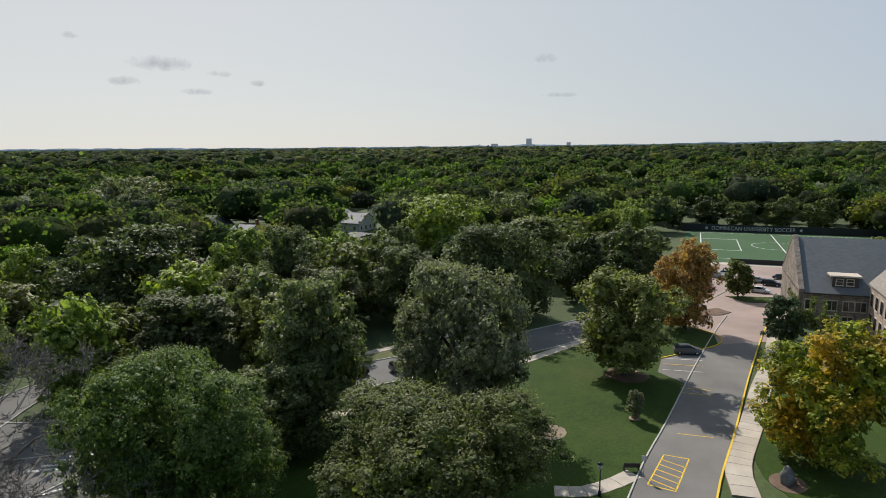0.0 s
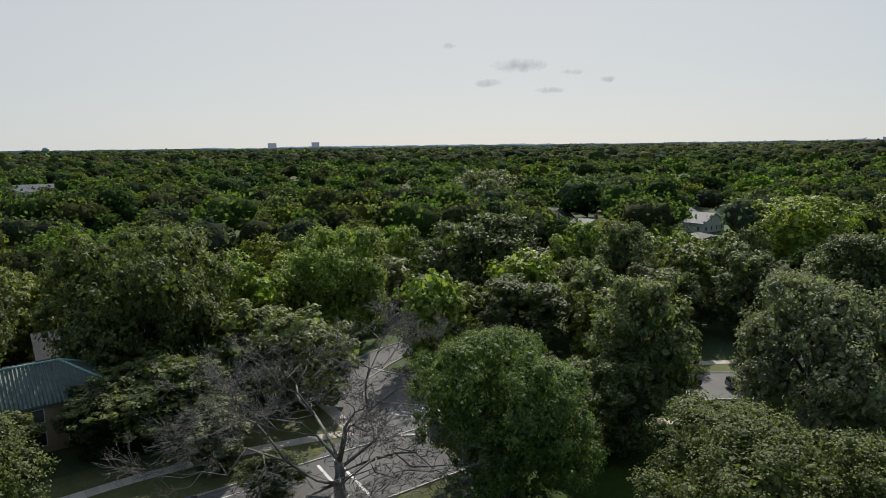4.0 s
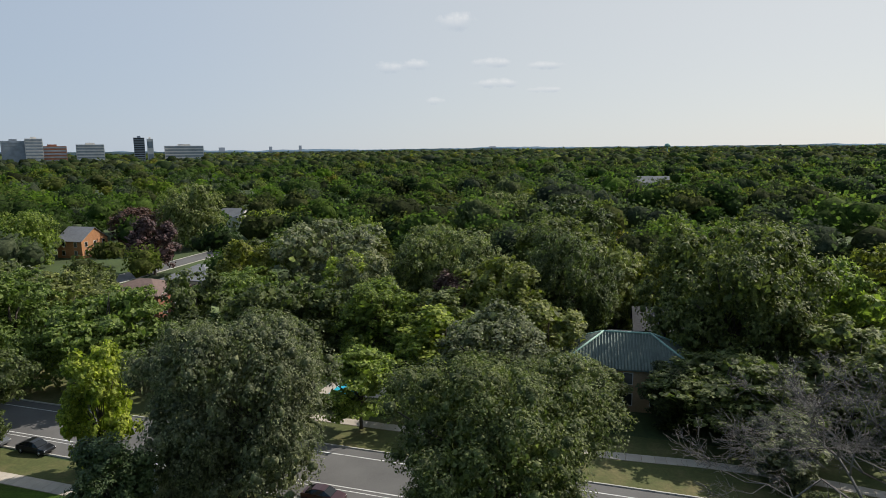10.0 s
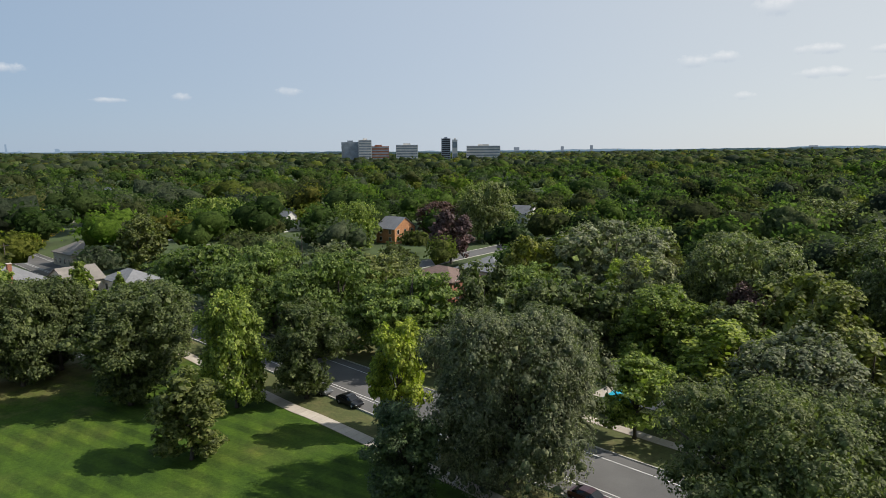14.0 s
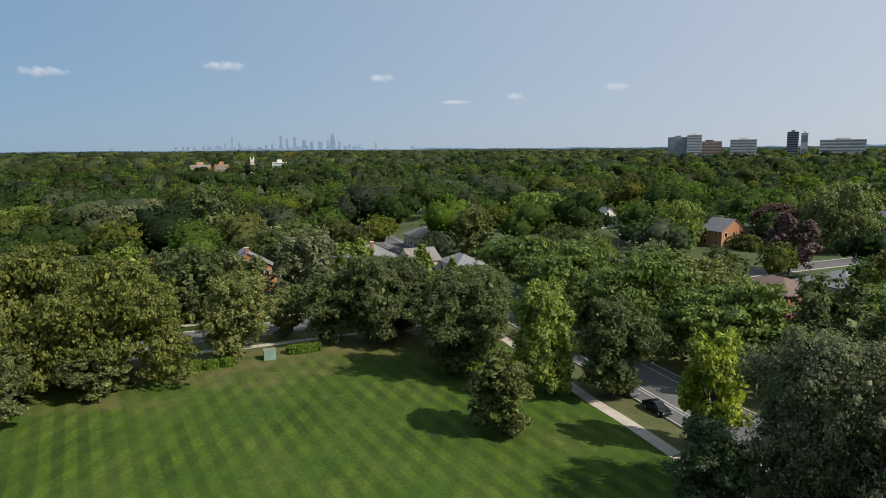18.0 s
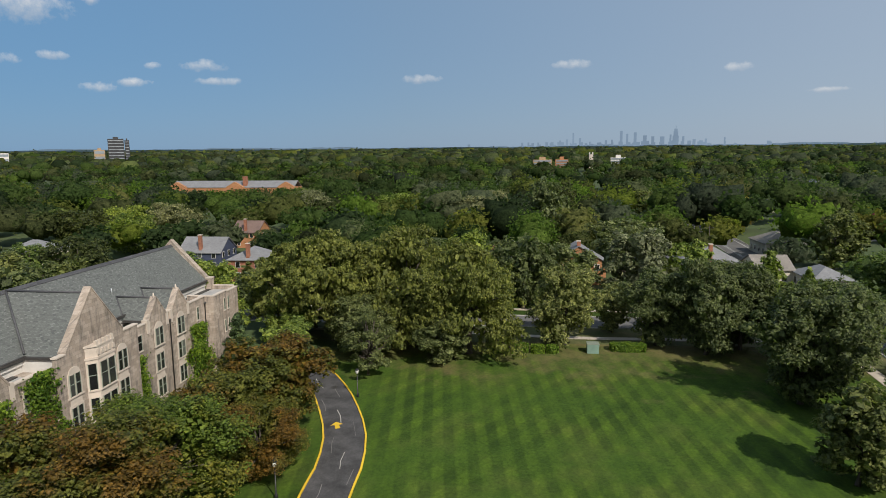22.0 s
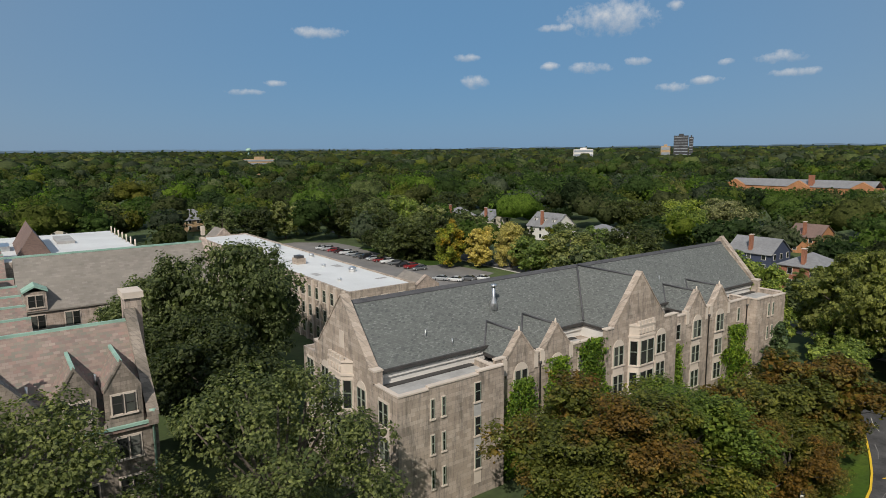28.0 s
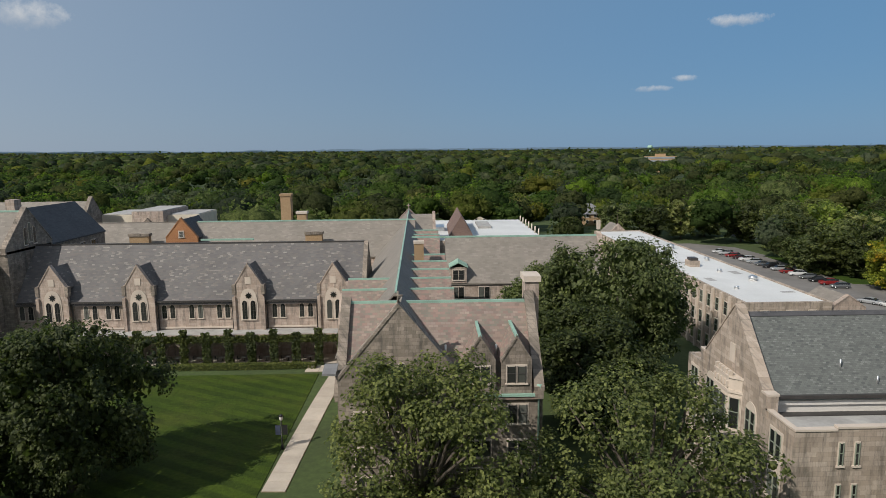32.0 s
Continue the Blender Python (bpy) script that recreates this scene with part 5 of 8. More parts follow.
for c in DORM:
    gable_wall("dormer_gable", west, "y", 107.2, 107.9, c - 2.5, c + 2.5, 4.6, 12.4, 16.3, PALE_STONE, 0.26)
    gable_roof(west, "y", 107.9, 113.5, c - 2.3, c + 2.3, 12.5, 15.9, SLATE, 0.1)
    for s in (-2.5, 2.5):
        box("kneeler", c + s - 0.3, c + s + 0.3, 107.05, 108.0, 11.2, 12.9, GREY_STONE, west)
        box("buttress", c + s - 0.25, c + s + 0.25, 106.9, 107.19, 4.6, 10.8, PALE_STONE, west)
        part("downpipe", tube_mesh("downpipe", [[((c + s * 1.2, 107.6, 5), 0.12), ((c + s * 1.2, 107.6, 9.3), 0.12), ((c + s * 1.2, 107.6, 9.5), 0.3), ((c + s * 1.2, 107.6, 9.9), 0.32)]], LEAD, 6), west)
    hood = part("window_head", mesh_of("head", [(x, y, z) for y in (107.12, 107.25) for x, z in [(c + a, 6.5 + b) for a, b in arch(3.0, 5.7, 0.4)]],
                (lambda n: [tuple(range(n)), tuple(range(2 * n - 1, n - 1, -1))] + [(i, (i + 1) % n, n + (i + 1) % n, n + i) for i in range(n)])(len(arch(3.0, 5.7, 0.4))), TRIM), west)
    for s in (-0.72, 0.72):
        window(west, c + s, 107.1, 6.8, 0.85, 3.3, 0, "lancet", surround=0.08)
    rose = [(c + 0.62 * math.sin(k * math.pi / 8), 10.95 + 0.62 * math.cos(k * math.pi / 8) * (1 if k % 2 == 0 else 0.72)) if k % 2 == 0 else (c + 0.34 * math.sin(k * math.pi / 8), 10.95 + 0.34 * math.cos(k * math.pi / 8)) for k in range(16)]
    profile("rose_window", rose, "y", 107.05, 107.2, GLASS, west, "small dark rose window")
    box("panel", c - 0.5, c + 0.5, 107.12, 107.3, 13.0, 14.2, TRIM, west)
for x in (-71.2, -69.7, -60.2, -58.7, -56.4, -54.9, -46.7, -45.3, -42.0, -40.5, -37.2, -35.8, -27.6, -26.2, -22.9, -21.4):
    window(west, x, 108.0, 6.9, 0.8, 2.4, 0, "lancet", surround=0.1)

arcade = thing("cloister_arcade", "one-storey stone arcade with pointed arches under dark ivy", "arcade")
bays = 14
for i in range(bays + 1):
    x = -68 + i * 3.75
    box("pier", x - 0.5, x + 0.5, 103.0, 104.0, 0, 4.6, GREY_STONE, arcade)
for i in range(bays):
    x = -68 + i * 3.75 + 1.875
    head_ring = [(x - 1.375, 4.6), (x + 1.375, 4.6), (x + 1.375, 2.4), (x + 0.9, 3.2), (x, 3.7), (x - 0.9, 3.2), (x - 1.375, 2.4)]
    profile("arch_head", head_ring, "y", 103.1, 103.7, GREY_STONE, arcade)
box("terrace", -70, -14, 103.0, 107.9, 4.604, 4.9, GREY_MEMBRANE, arcade)
box("parapet", -70, -14, 102.9, 103.3, 4.904, 5.2, PALE_STONE, arcade)
box("floor", -70, -14, 103.0, 107.9, 0.01, 0.12, CONCRETE, arcade)

# the chapel and its wings at the west end
chapel = thing("chapel", "tall grey stone chapel with tan slate roof and three lancets", "building")
box("wall", -104, -72, 107.0, 119.6, 0, 19.0, GREY_STONE, chapel)
gable_roof(chapel, "x", -104, -72.8, 107.0, 119.6, 19.0, 25.2, TAN_SLATE, 0.3)
box("copper_ridge", -104, -72.8, 113.1, 113.5, 25.3, 25.6, COPPER, chapel)
gable_wall("gable", chapel, "x", -72.8, -72, 106.6, 120.0, 18.6, 19.4, 25.9, GREY_STONE, 0.25)
for y, z in ((112.2, 19.6), (113.5, 20.0), (114.8, 19.6)):
    window(chapel, -72.0, y, z, 0.75, 3.4 if z > 19.8 else 3.0, 90, "lancet", surround=0.08)
box("chimney", -76.2, -74.6, 114.2, 116.2, 22, 27.4, PALE_STONE, chapel)
box("wall", -84, -72.4, 119.7, 140, 0, 18.6, GREY_STONE, chapel)
gable_roof(chapel, "y", 119.7, 140, -84, -72.4, 18.8, 25.0, DARK_ROOF, 0.3)
for y in (123.0, 127.0, 131.0, 135.0):
    window(chapel, -72.4, y, 15.0, 1.6, 2.4, 90, "pair", LEAD, 0.14)
box("wall", -96, -73.6, 99.0, 106.9, 0, 13.4, GREY_STONE, chapel)
profile("lean_to_roof", [(98.6, 13.3), (107.0, 16.4), (107.0, 16.7), (98.6, 13.6)], "x", -96.2, -73.4, DARK_ROOF, chapel)
for z in (2.4, 5.8, 9.2):
    for y in (100.8, 104.6):
        window(chapel, -73.6, y, z, 1.5, 2.2, 90, "pair", LEAD, 0.14)
chapel_b = thing("chapel_rear_wing", "stone wing with tan roof behind the chapel", "building")
box("wall", -118, -86.4, 154, 168, 0, 16, GREY_STONE, chapel_b)
gable_roof(chapel_b, "x", -118, -86.4, 154, 168, 16, 23.5, TAN_SLATE, 0.3)
gable_wall("gable", chapel_b, "x", -86.4, -85.6, 153.6, 168.4, 0, 16.2, 24.6, GREY_STONE, 0.3)

east_w = thing("college_east_wing", "stone wing with pale tan slate roof and copper ridge", "building")
box("wall", 2.5, 33, 115.5, 129.5, 0, 11.0, PALE_STONE, east_w)
gable_roof(east_w, "x", 2.5, 32.2, 115.5, 129.5, 11.0, 18.5, TAN_SLATE, 0.3)
box("copper_ridge", -4, 32.2, 122.3, 122.7, 18.6, 18.9, COPPER, east_w)
gable_wall("gable", east_w, "x", 32.2, 33, 115, 130, 10.9, 11.5, 19.4, PALE_STONE)
box("finial", 32.3, 32.9, 122.1, 122.9, 19.9, 21.6, TRIM, east_w)
for i, x in enumerate((4.8, 9.6, 14.4, 19.2, 24.0, 28.8)):
    for z in (1.4, 4.8, 8.0):
        window(east_w, x, 115.5, z, 2.0, 2.2, 0, "pair", LEAD, 0.16)
for x in (4.8,):
    box("dormer", x - 1.5, x + 1.5, 115.1, 119.5, 11.0, 14.0, PALE_STONE, east_w)
    gable_roof(east_w, "y", 114.8, 119.6, x - 1.6, x + 1.6, 14.0, 14.8, COPPER, 0.15, name="dormer_roof")
    window(east_w, x, 115.1, 11.6, 2.0, 1.9, 0, "pair", LEAD, 0.12)
north_w = thing("college_north_wing", "stone wing with pale tan slate roof behind the cloister", "building")
box("wall", -84, -11.6, 145, 158, 0, 11.5, PALE_STONE, north_w)
gable_roof(north_w, "x", -84, -4, 145, 158, 11.5, 19.0, TAN_SLATE, 0.3)
box("copper_ridge", -56, -4, 151.3, 151.7, 19.1, 19.4, COPPER, north_w)
box("ridge_cap", -84, -60, 151.3, 151.7, 19.1, 19.3, TAN_SLATE, north_w)
gable_wall("brick_dormer", north_w, "y", 144.6, 145.4, -61.0, -53.8, 11, 16.2, 20.6, ORANGE_BRICK, 0.25)
gable_roof(north_w, "y", 145.4, 156, -60.6, -54.2, 16.2, 20.2, DARK_ROOF, 0.2)
window(north_w, -57.4, 144.6, 16.4, 1.0, 1.4, 0, "single", WHITE, 0.16)
box("copper_gutter", -53, -41, 144.4, 145.0, 15.6, 15.95, COPPER, north_w)
for x, w in ((-67.2, 4.4), (-27.3, 3.8)):
    box("brick_chimney", x - w / 2, x + w / 2, 144.8, 146.2, 11, 16.7, BUFF_BRICK, north_w)
    box("chimney_cap", x - w / 2 - 0.2, x + w / 2 + 0.2, 144.6, 146.4, 16.704, 17.3, GREY_STONE, north_w)
stack = thing("boiler_chimney", "tall square orange brick chimney stack", "chimney")
box("shaft", -37.9, -35.4, 159, 161.4, 0, 24.6, BUFF_BRICK, stack)
box("cap", -38.1, -35.2, 158.8, 161.6, 24.604, 25.2, BUFF_BRICK, stack)
box("brick_chimney", -33.8, -31.4, 158.2, 160, 0, 20.2, BUFF_BRICK, north_w)
box("chimney_cap", -34.0, -31.2, 158.0, 160.2, 20.204, 20.8, TRIM, north_w)
rear = thing("rear_block", "pale rendered block with flat grey roofs behind the north wing", "building")
box("wall", -86, -77, 165, 180, 0, 19.8, CREAM, rear)
box("wall", -77, -69, 163, 180, 0, 20.8, PALE_STONE, rear)
box("wall", -69, -61, 166, 180, 0, 19.6, CREAM, rear)
box("flat_roof", -85.6, -77.3, 165.4, 179.6, 19.804, 20.0, GREY_MEMBRANE, rear)
box("flat_roof", -76.7, -69.3, 163.4, 179.6, 20.804, 21.0, GREY_MEMBRANE, rear)
box("flat_roof", -68.7, -61.3, 166.4, 179.6, 19.604, 19.8, GREY_MEMBRANE, rear)
gable_wall("dormer", rear, "y", 162.4, 163, -74.6, -71.2, 15, 17.0, 19.0, GREY_STONE, 0.15)

slab = thing("flat_roofed_wing", "long three-storey stone wing with a white flat roof", "building")
box("wall", 47.5, 61, 93, 183, 0, 11.6, STONE, slab)
box("flat_roof", 47.9, 60.6, 93.4, 182.6, 11.604, 11.75, MEMBRANE, slab)
for x0, x1, y0, y1 in ((47.5, 47.9, 93, 183), (60.6, 61, 93, 183), (47.9, 60.6, 93, 93.4), (47.9, 60.6, 182.6, 183)):
    box("parapet", x0, x1, y0, y1, 11.6, 12.0, STONE, slab)
for i in range(28):
    y = 95.5 + i * 3.1
    box("pilaster", 47.2, 47.49, y - 1.3, y - 0.75, 0, 11.9, TRIM, slab)
    for z in (1.3, 4.9, 8.5):
        window(slab, 47.5, y + 0.4, z, 1.1, 2.2, -90, "single", surround=0.1)
for x in (50.5, 54.5, 58.0):
    for z in (1.3, 4.9, 8.5):
        window(slab, x, 93.0, z, 1.1, 2.2, 0, "single", surround=0.1)
for x, y, dx, dy, h, mat in ((52.9, 125.8, 1.0, 1.3, 1.2, STONE), (57.6, 110.5, 0.7, 0.7, 1.0, STEEL), (57.0, 148.5, 0.8, 0.8, 1.3, STEEL), (52.6, 140, 0.5, 0.5, 0.7, STEEL), (55.4, 119, 0.4, 0.4, 0.6, STEEL), (51.5, 104, 0.35, 0.35, 0.5, STEEL), (58.6, 132, 0.5, 0.5, 0.8, STEEL)):
    if mat is STEEL:
        unit = thing("roof_vent", "round shiny steel vent on the flat roof", "vent", at=(x, y, 11.75))
        part("collar", tube_mesh("collar", [[((0, 0, 0), dx), ((0, 0, h * 0.4), dx * 0.9)]], MEMBRANE, 10), unit)
        part("cap", tube_mesh("cap", [[((0, 0, h * 0.4), dx * 1.1), ((0, 0, h * 0.8), dx), ((0, 0, h), dx * 0.4)]], STEEL, 10), unit)
    else:
        box("chimney", x - dx, x + dx, y - dy, y + dy, 11.76, 11.76 + h, mat, slab)
        box("chimney_cap", x - dx * 0.75, x + dx * 0.75, y - dy * 0.75, y + dy * 0.75, 11.77 + h, 12.3 + h, LEAD, slab)
for x, y, w, d in ((52, 130, 3, 1.2), (58, 118, 1.6, 3), (50.5, 112, 1.4, 2.6), (56, 156, 3, 2), (53, 166, 2.2, 4), (58.6, 101, 2.2, 1.0)):
    box("roof_patch", x - w / 2, x + w / 2, y - d / 2, y + d / 2, 11.754, 11.765, GREY_MEMBRANE, slab)
lodge = thing("roof_gable_house", "small stone gable with tan roof rising beside the flat roof", "building")
box("wall", 51.9, 57.4, 183.2, 192, 0, 10.8, PALE_STONE, lodge)
gable_roof(lodge, "y", 183.9, 192, 51.9, 57.4, 10.8, 13.4, TAN_SLATE, 0.2)
gable_wall("gable", lodge, "y", 183.1, 183.9, 51.7, 57.6, 0, 10.8, 13.7, PALE_STONE, 0.2)
stair = thing("stair_pavilion", "small stone gable with a tan roof beside the flat roof", "building")
box("wall", 61.1, 66.4, 93.5, 101, 0, 10.8, PALE_STONE, stair)
gable_roof(stair, "y", 94.1, 101, 61.1, 66.4, 10.8, 12.5, TAN_SLATE, 0.15)
gable_wall("gable", stair, "y", 93.4, 94.1, 61.0, 66.5, 0, 10.8, 12.7, PALE_STONE, 0.15)
flatb = thing("flat_roofed_hall", "low hall with a white membrane roof and dark hatch", "building")
box("wall", -2, 30, 165, 215, 0, 12, STONE, flatb)
box("flat_roof", -1.6, 29.6, 165.4, 214.6, 12.004, 12.2, MEMBRANE, flatb)
profile("lean_to_roof", [(4.6, 12.21), (11.4, 12.21), (8.0, 18.0)], "y", 172, 200, BROWN_ROOF, flatb, "steep brown metal roof")
box("roof_hatch", 14.0, 18.0, 190, 204, 12.21, 12.9, GREY_MEMBRANE, flatb)
box("roof_unit", 0.6, 3.6, 184, 192, 12.21, 13.4, STEEL, flatb)
for i in range(7):
    part("rail_post", tube_mesh("rail_post", [[((29.3, 172 + i * 6, 12), 0.2), ((29.3, 172 + i * 6, 14.2), 0.2)]], CREAM, 6), flatb)

# the western block seen beside the drive
wb = thing("west_block", "grey stone block with a steep slate roof and dormer", "building")
WB_ROOF = shingle_build([(0.095, 0.105, 0.115), (0.12, 0.13, 0.14), (0.108, 0.118, 0.128)], 0.6, 0.28, 0.1)
box("wall", -163, -137.5, 19.9, 60, 0, 7.0, GREY_STONE, wb)
gable_roof(wb, "y", 20.7, 60, -163, -137.5, 7.0, 15.8, WB_ROOF, 0.5)
gable_wall("gable", wb, "y", 19.9, 20.7, -163.4, -137.1, 6.8, 7.2, 16.2, GREY_STONE, 0.25)
box("dormer", -142.6, -138.6, 25.6, 30.0, 7.6, 10.0, LEAD, wb)
box("dormer_roof", -144.6, -138.2, 25.2, 30.4, 10.004, 10.3, TRIM, wb)
for y in (26.8, 28.6):
    window(wb, -138.6, y, 8.4, 1.2, 1.2, 90, "single", WHITE, 0.06)
for y in (22.0, 25.6, 28.4, 30.4):
    window(wb, -137.5, y, 3.6, 1.7, 1.9, 90, "pair", LEAD, 0.14)
for y in (25.6, 28.4):
    window(wb, -137.5, y, 0.9, 1.7, 1.6, 90, "pair", LEAD, 0.14)
box("gutter", -137.2, -136.9, 20.7, 31.4, 6.7, 6.95, LEAD, wb)
wing = thing("west_block_wing", "pale stone wing with a tan roof and rows of windows", "building")
box("wall", -137.4, -96, 31.6, 46, 0, 9.4, PALE_STONE, wing)
gable_roof(wing, "x", -137.4, -96, 31.6, 46, 9.4, 17.6, TAN_SLATE, 0.3)
gable_wall("gable", wing, "x", -96, -95.2, 31.2, 46.4, 0, 9.5, 18.4, PALE_STONE, 0.25)
for i in range(12):
    for z in (1.6, 5.4):
        window(wing, -135 + i * 3.3, 31.6, z, 1.5, 2.4, 0, "pair", LEAD, 0.14)

# ---- road markings, pavements, lot and field ----


def paint(parent, line, d0, d1, z, mat, name="lane_line"):
    return ribbon(name, line, d0, d1, z, z + 0.006, mat, parent)


# lane lines of the street
paint(division, dline[3:], 2.35, 2.5, 0.022, WHITEPAINT)
paint(division, dline[3:], 3.0, 3.12, 0.022, WHITEPAINT)
paint(division, dline[3:], -4.15, -4.0, 0.022, WHITEPAINT)
for k, (x, y, w, l, turn) in enumerate([(-45.2, -65.6, 0.5, 5, 30), (-46.6, -65.2, 0.5, 5, 30), (-48.0, -64.8, 0.5, 5, 30), (-49.4, -64.4, 0.5, 5, 30), (-29.2, -56.5, 0.35, 9.5, -6), (-31.4, -56.5, 0.35, 9.5, -6), (-43, -60.5, 0.4, 7, 62)]):
    p = part("crossing_line", mesh_of("line", [(-w / 2, -l / 2, 0), (w / 2, -l / 2, 0), (w / 2, l / 2, 0), (-w / 2, l / 2, 0)], [(0, 1, 2, 3)], WHITEPAINT), thatcher)
    p.matrix_world = pose(x, y, 0.04, 0, 0, turn)


def pavement(name, pts, half, label, slab=1.5, z=0.05, mat=CONCRETE):
    """A walk of separate concrete slabs with open joints, on a thin bed."""
    line = smooth_line(pts, slab)
    bed = ribbon(name, line, -half - 0.05, half + 0.05, -0.06, z - 0.03, DIRT)
    tagged(bed, label, "pavement", kind="structure")
    a, b = offset_line(line, -half), offset_line(line, half)
    for i in range(len(line) - 1):
        g = 0.015
        q = [a[i].lerp(a[i + 1], g), a[i].lerp(a[i + 1], 1 - g), b[i].lerp(b[i + 1], 1 - g), b[i].lerp(b[i + 1], g)]
        lift = z + 0.006 * math.sin(i * 12.9)
        solid("slab", [(p.x, p.y) for p in q], z - 0.05, lift, mat, bed)
    return bed


pavement("pavement_south", [(-28, -46.5), (10, -48.6), (42, -50.7), (62, -52.2), (72, -52.6), (100, -55.5), (115, -57)], 0.95, "pale concrete pavement between lawn and street")
pavement("pavement_far", [(-37, -66.2), (-25, -69.6), (-14, -71.2), (0, -71.5), (40, -74.5)], 0.85, "concrete pavement across the street")
pavement("pavement_corner", [(-37, -66.2), (-38, -72), (-38.5, -80), (-38, -100)], 0.85, "concrete pavement at the street corner")
pavement("pavement_avenue", [(-64, -48), (-72, -41), (-82, -34), (-97, -26), (-115, -17)], 0.9, "concrete pavement beside the avenue")
pavement("pavement_avenue_far", [(-71, -66), (-84, -58), (-95, -51), (-115, -38)], 0.8, "concrete pavement across the avenue")
pavement("pavement_east", [(117.5, -50), (117, -26), (116.8, -8), (118.5, 8), (119, 40)], 0.8, "concrete pavement by the eastern street")
pavement("pavement_east_far", [(137.5, -60), (137.5, 0), (137, 60)], 0.8, "concrete pavement across the eastern street")
pavement("court_path", [(-17.0, 62), (-16.6, 74), (-16.0, 88), (-15.0, 103)], 1.25, "pale concrete path along the courtyard lawn", 1.8, 0.06)
pavement("court_path_end", [(-21, 100.4), (-12.2, 100.4)], 1.5, "concrete apron at the end of the path", 1.8, 0.064)
pavement("drive_walk", [(-66, 6.4), (-73, 6.0), (-85, 8.2), (-98.6, 10.4), (-112.8, 13.2), (-127, 15.2)], 1.35, "broad concrete walk along the drive", 2.0, 0.13)
pavement("lawn_walk", [(-60.5, -12), (-61.5, -9), (-64.5, -6.2), (-67, -4.6)], 1.0, "curved concrete walk to a bench", 1.5, 0.05)
ribbon("yellow_kerb", vline, 3.9, 4.12, -0.06, 0.165, YELLOW, drive, "yellow painted kerb")
# stalls painted along the drive
bay = [(-72.6, -1.8), (-72.5, 0.9), (-64.7, -0.3), (-65.1, -3.1)]


def bar(x0, y0, x1, y1, mat=YELLOW):
    d = Vector((x1 - x0, y1 - y0, 0))
    n = Vector((-d.y, d.x, 0)).normalized() * 0.08
    part("stall_line", mesh_of("line", [(x0 + n.x, y0 + n.y, 0.04), (x1 + n.x, y1 + n.y, 0.04), (x1 - n.x, y1 - n.y, 0.04), (x0 - n.x, y0 - n.y, 0.04)], [(0, 1, 2, 3)], mat), drive)


for a, b in zip(bay, bay[1:] + bay[:1]):
    bar(*a, *b)
for k in range(1, 6):
    f = k / 6
    bar(bay[0][0] + (bay[3][0] - bay[0][0]) * f, bay[0][1] + (bay[3][1] - bay[0][1]) * f, bay[1][0] + (bay[2][0] - bay[1][0]) * min(1, f + 0.12), bay[1][1] + (bay[2][1] - bay[1][1]) * min(1, f + 0.12))
for x0, n in ((-79.0, 1), (-93.2, 2)):
    for k in range(n):
        part("stall_line", mesh_of("line", [(x0 - k * 2.0, -0.5, 0.04), (x0 + 0.14 - k * 2.0, -0.5, 0.04), (x0 - 0.2 - k * 2.0, 3.6, 0.04), (x0 - 0.34 - k * 2.0, 3.6, 0.04)], [(0, 1, 2, 3)], YELLOW), drive)
flat("stall_bay", [(-96, 1.4), (-101, -4.0), (-117, -3.4), (-119, 5.4), (-108, 3.2)], 0.026, ASPHALT, "asphalt parking bay beside the drive", "road")
for k in range(5):
    x0 = -102.5 - k * 2.9
    part("stall_line", mesh_of("line", [(x0, -3.4, 0.036), (x0 + 0.14, -3.4, 0.036), (x0 - 0.66, 2.6, 0.036), (x0 - 0.8, 2.6, 0.036)], [(0, 1, 2, 3)], YELLOW if k % 2 else WHITEPAINT), drive)
flat("road_lot", [(-119, 4.5), (-127, -2), (-140, -6), (-204, 2), (-204, 34), (-160, 30), (-135, 17), (-124, 13.4)], 0.032, LOT, "pinkish paved parking lot", "road")
isle = flat("island_grass", [(-119, 5.3), (-126, 4.6), (-132, -2.8), (-120, -8), (-108, -3.8)], 0.14, GRASS, "grass island with a kerb", "island")
flat("island_round", [(-139.5, 2.6), (-141, 6.5), (-144, 8.6), (-147, 6), (-144, 2.2)], 0.16, MULCH, "small kerbed planting island", "island")
flat("island_long", [(-160, 8), (-163, 24), (-157, 24), (-155, 12)], 0.16, GRASS, "grass island with a small tree", "island")
ribbon("island_kerb", smooth_line([(-108, -3.8), (-119, 5.2), (-126, 4.7), (-131, -2)], 1.0), -0.1, 0.1, 0, 0.18, YELLOW, isle, "yellow kerb round the island")

field = flat("soccer_field", [(-208, -6), (-284, -2), (-284, 75), (-208, 75)], 0.03, TURF, "green artificial soccer field with white lines", "field")


def field_line(x0, y0, x1, y1):
    part("field_line", mesh_of("line", [(x0, y0, 0.042), (x1, y0, 0.042), (x1, y1, 0.042), (x0, y1, 0.042)], [(0, 1, 2, 3)], WHITEPAINT), field)


field_line(-280, 3.0, -216, 3.4)
field_line(-280, 29, -216, 29.4)
field_line(-262, 3, -261.6, 16)
field_line(-234, 3, -233.6, 16)
field_line(-262, 15.7, -234, 16)
field_line(-216.3, 3, -216, 74)
field_line(-280, 3, -279.7, 74)
ring = [(-248 + 9 * math.cos(a * math.pi / 18), 29 + 9 * math.sin(a * math.pi / 18)) for a in range(37)]
ribbon("centre_circle", [Vector((x, y, 0)) for x, y in ring], -0.12, 0.12, 0.038, 0.044, WHITEPAINT, field)
wall = tagged(box("field_wall", -207.6, -207.2, 12, 75, 0, 1.5, BLACK), "black padded wall along the field", "wall", kind="structure")
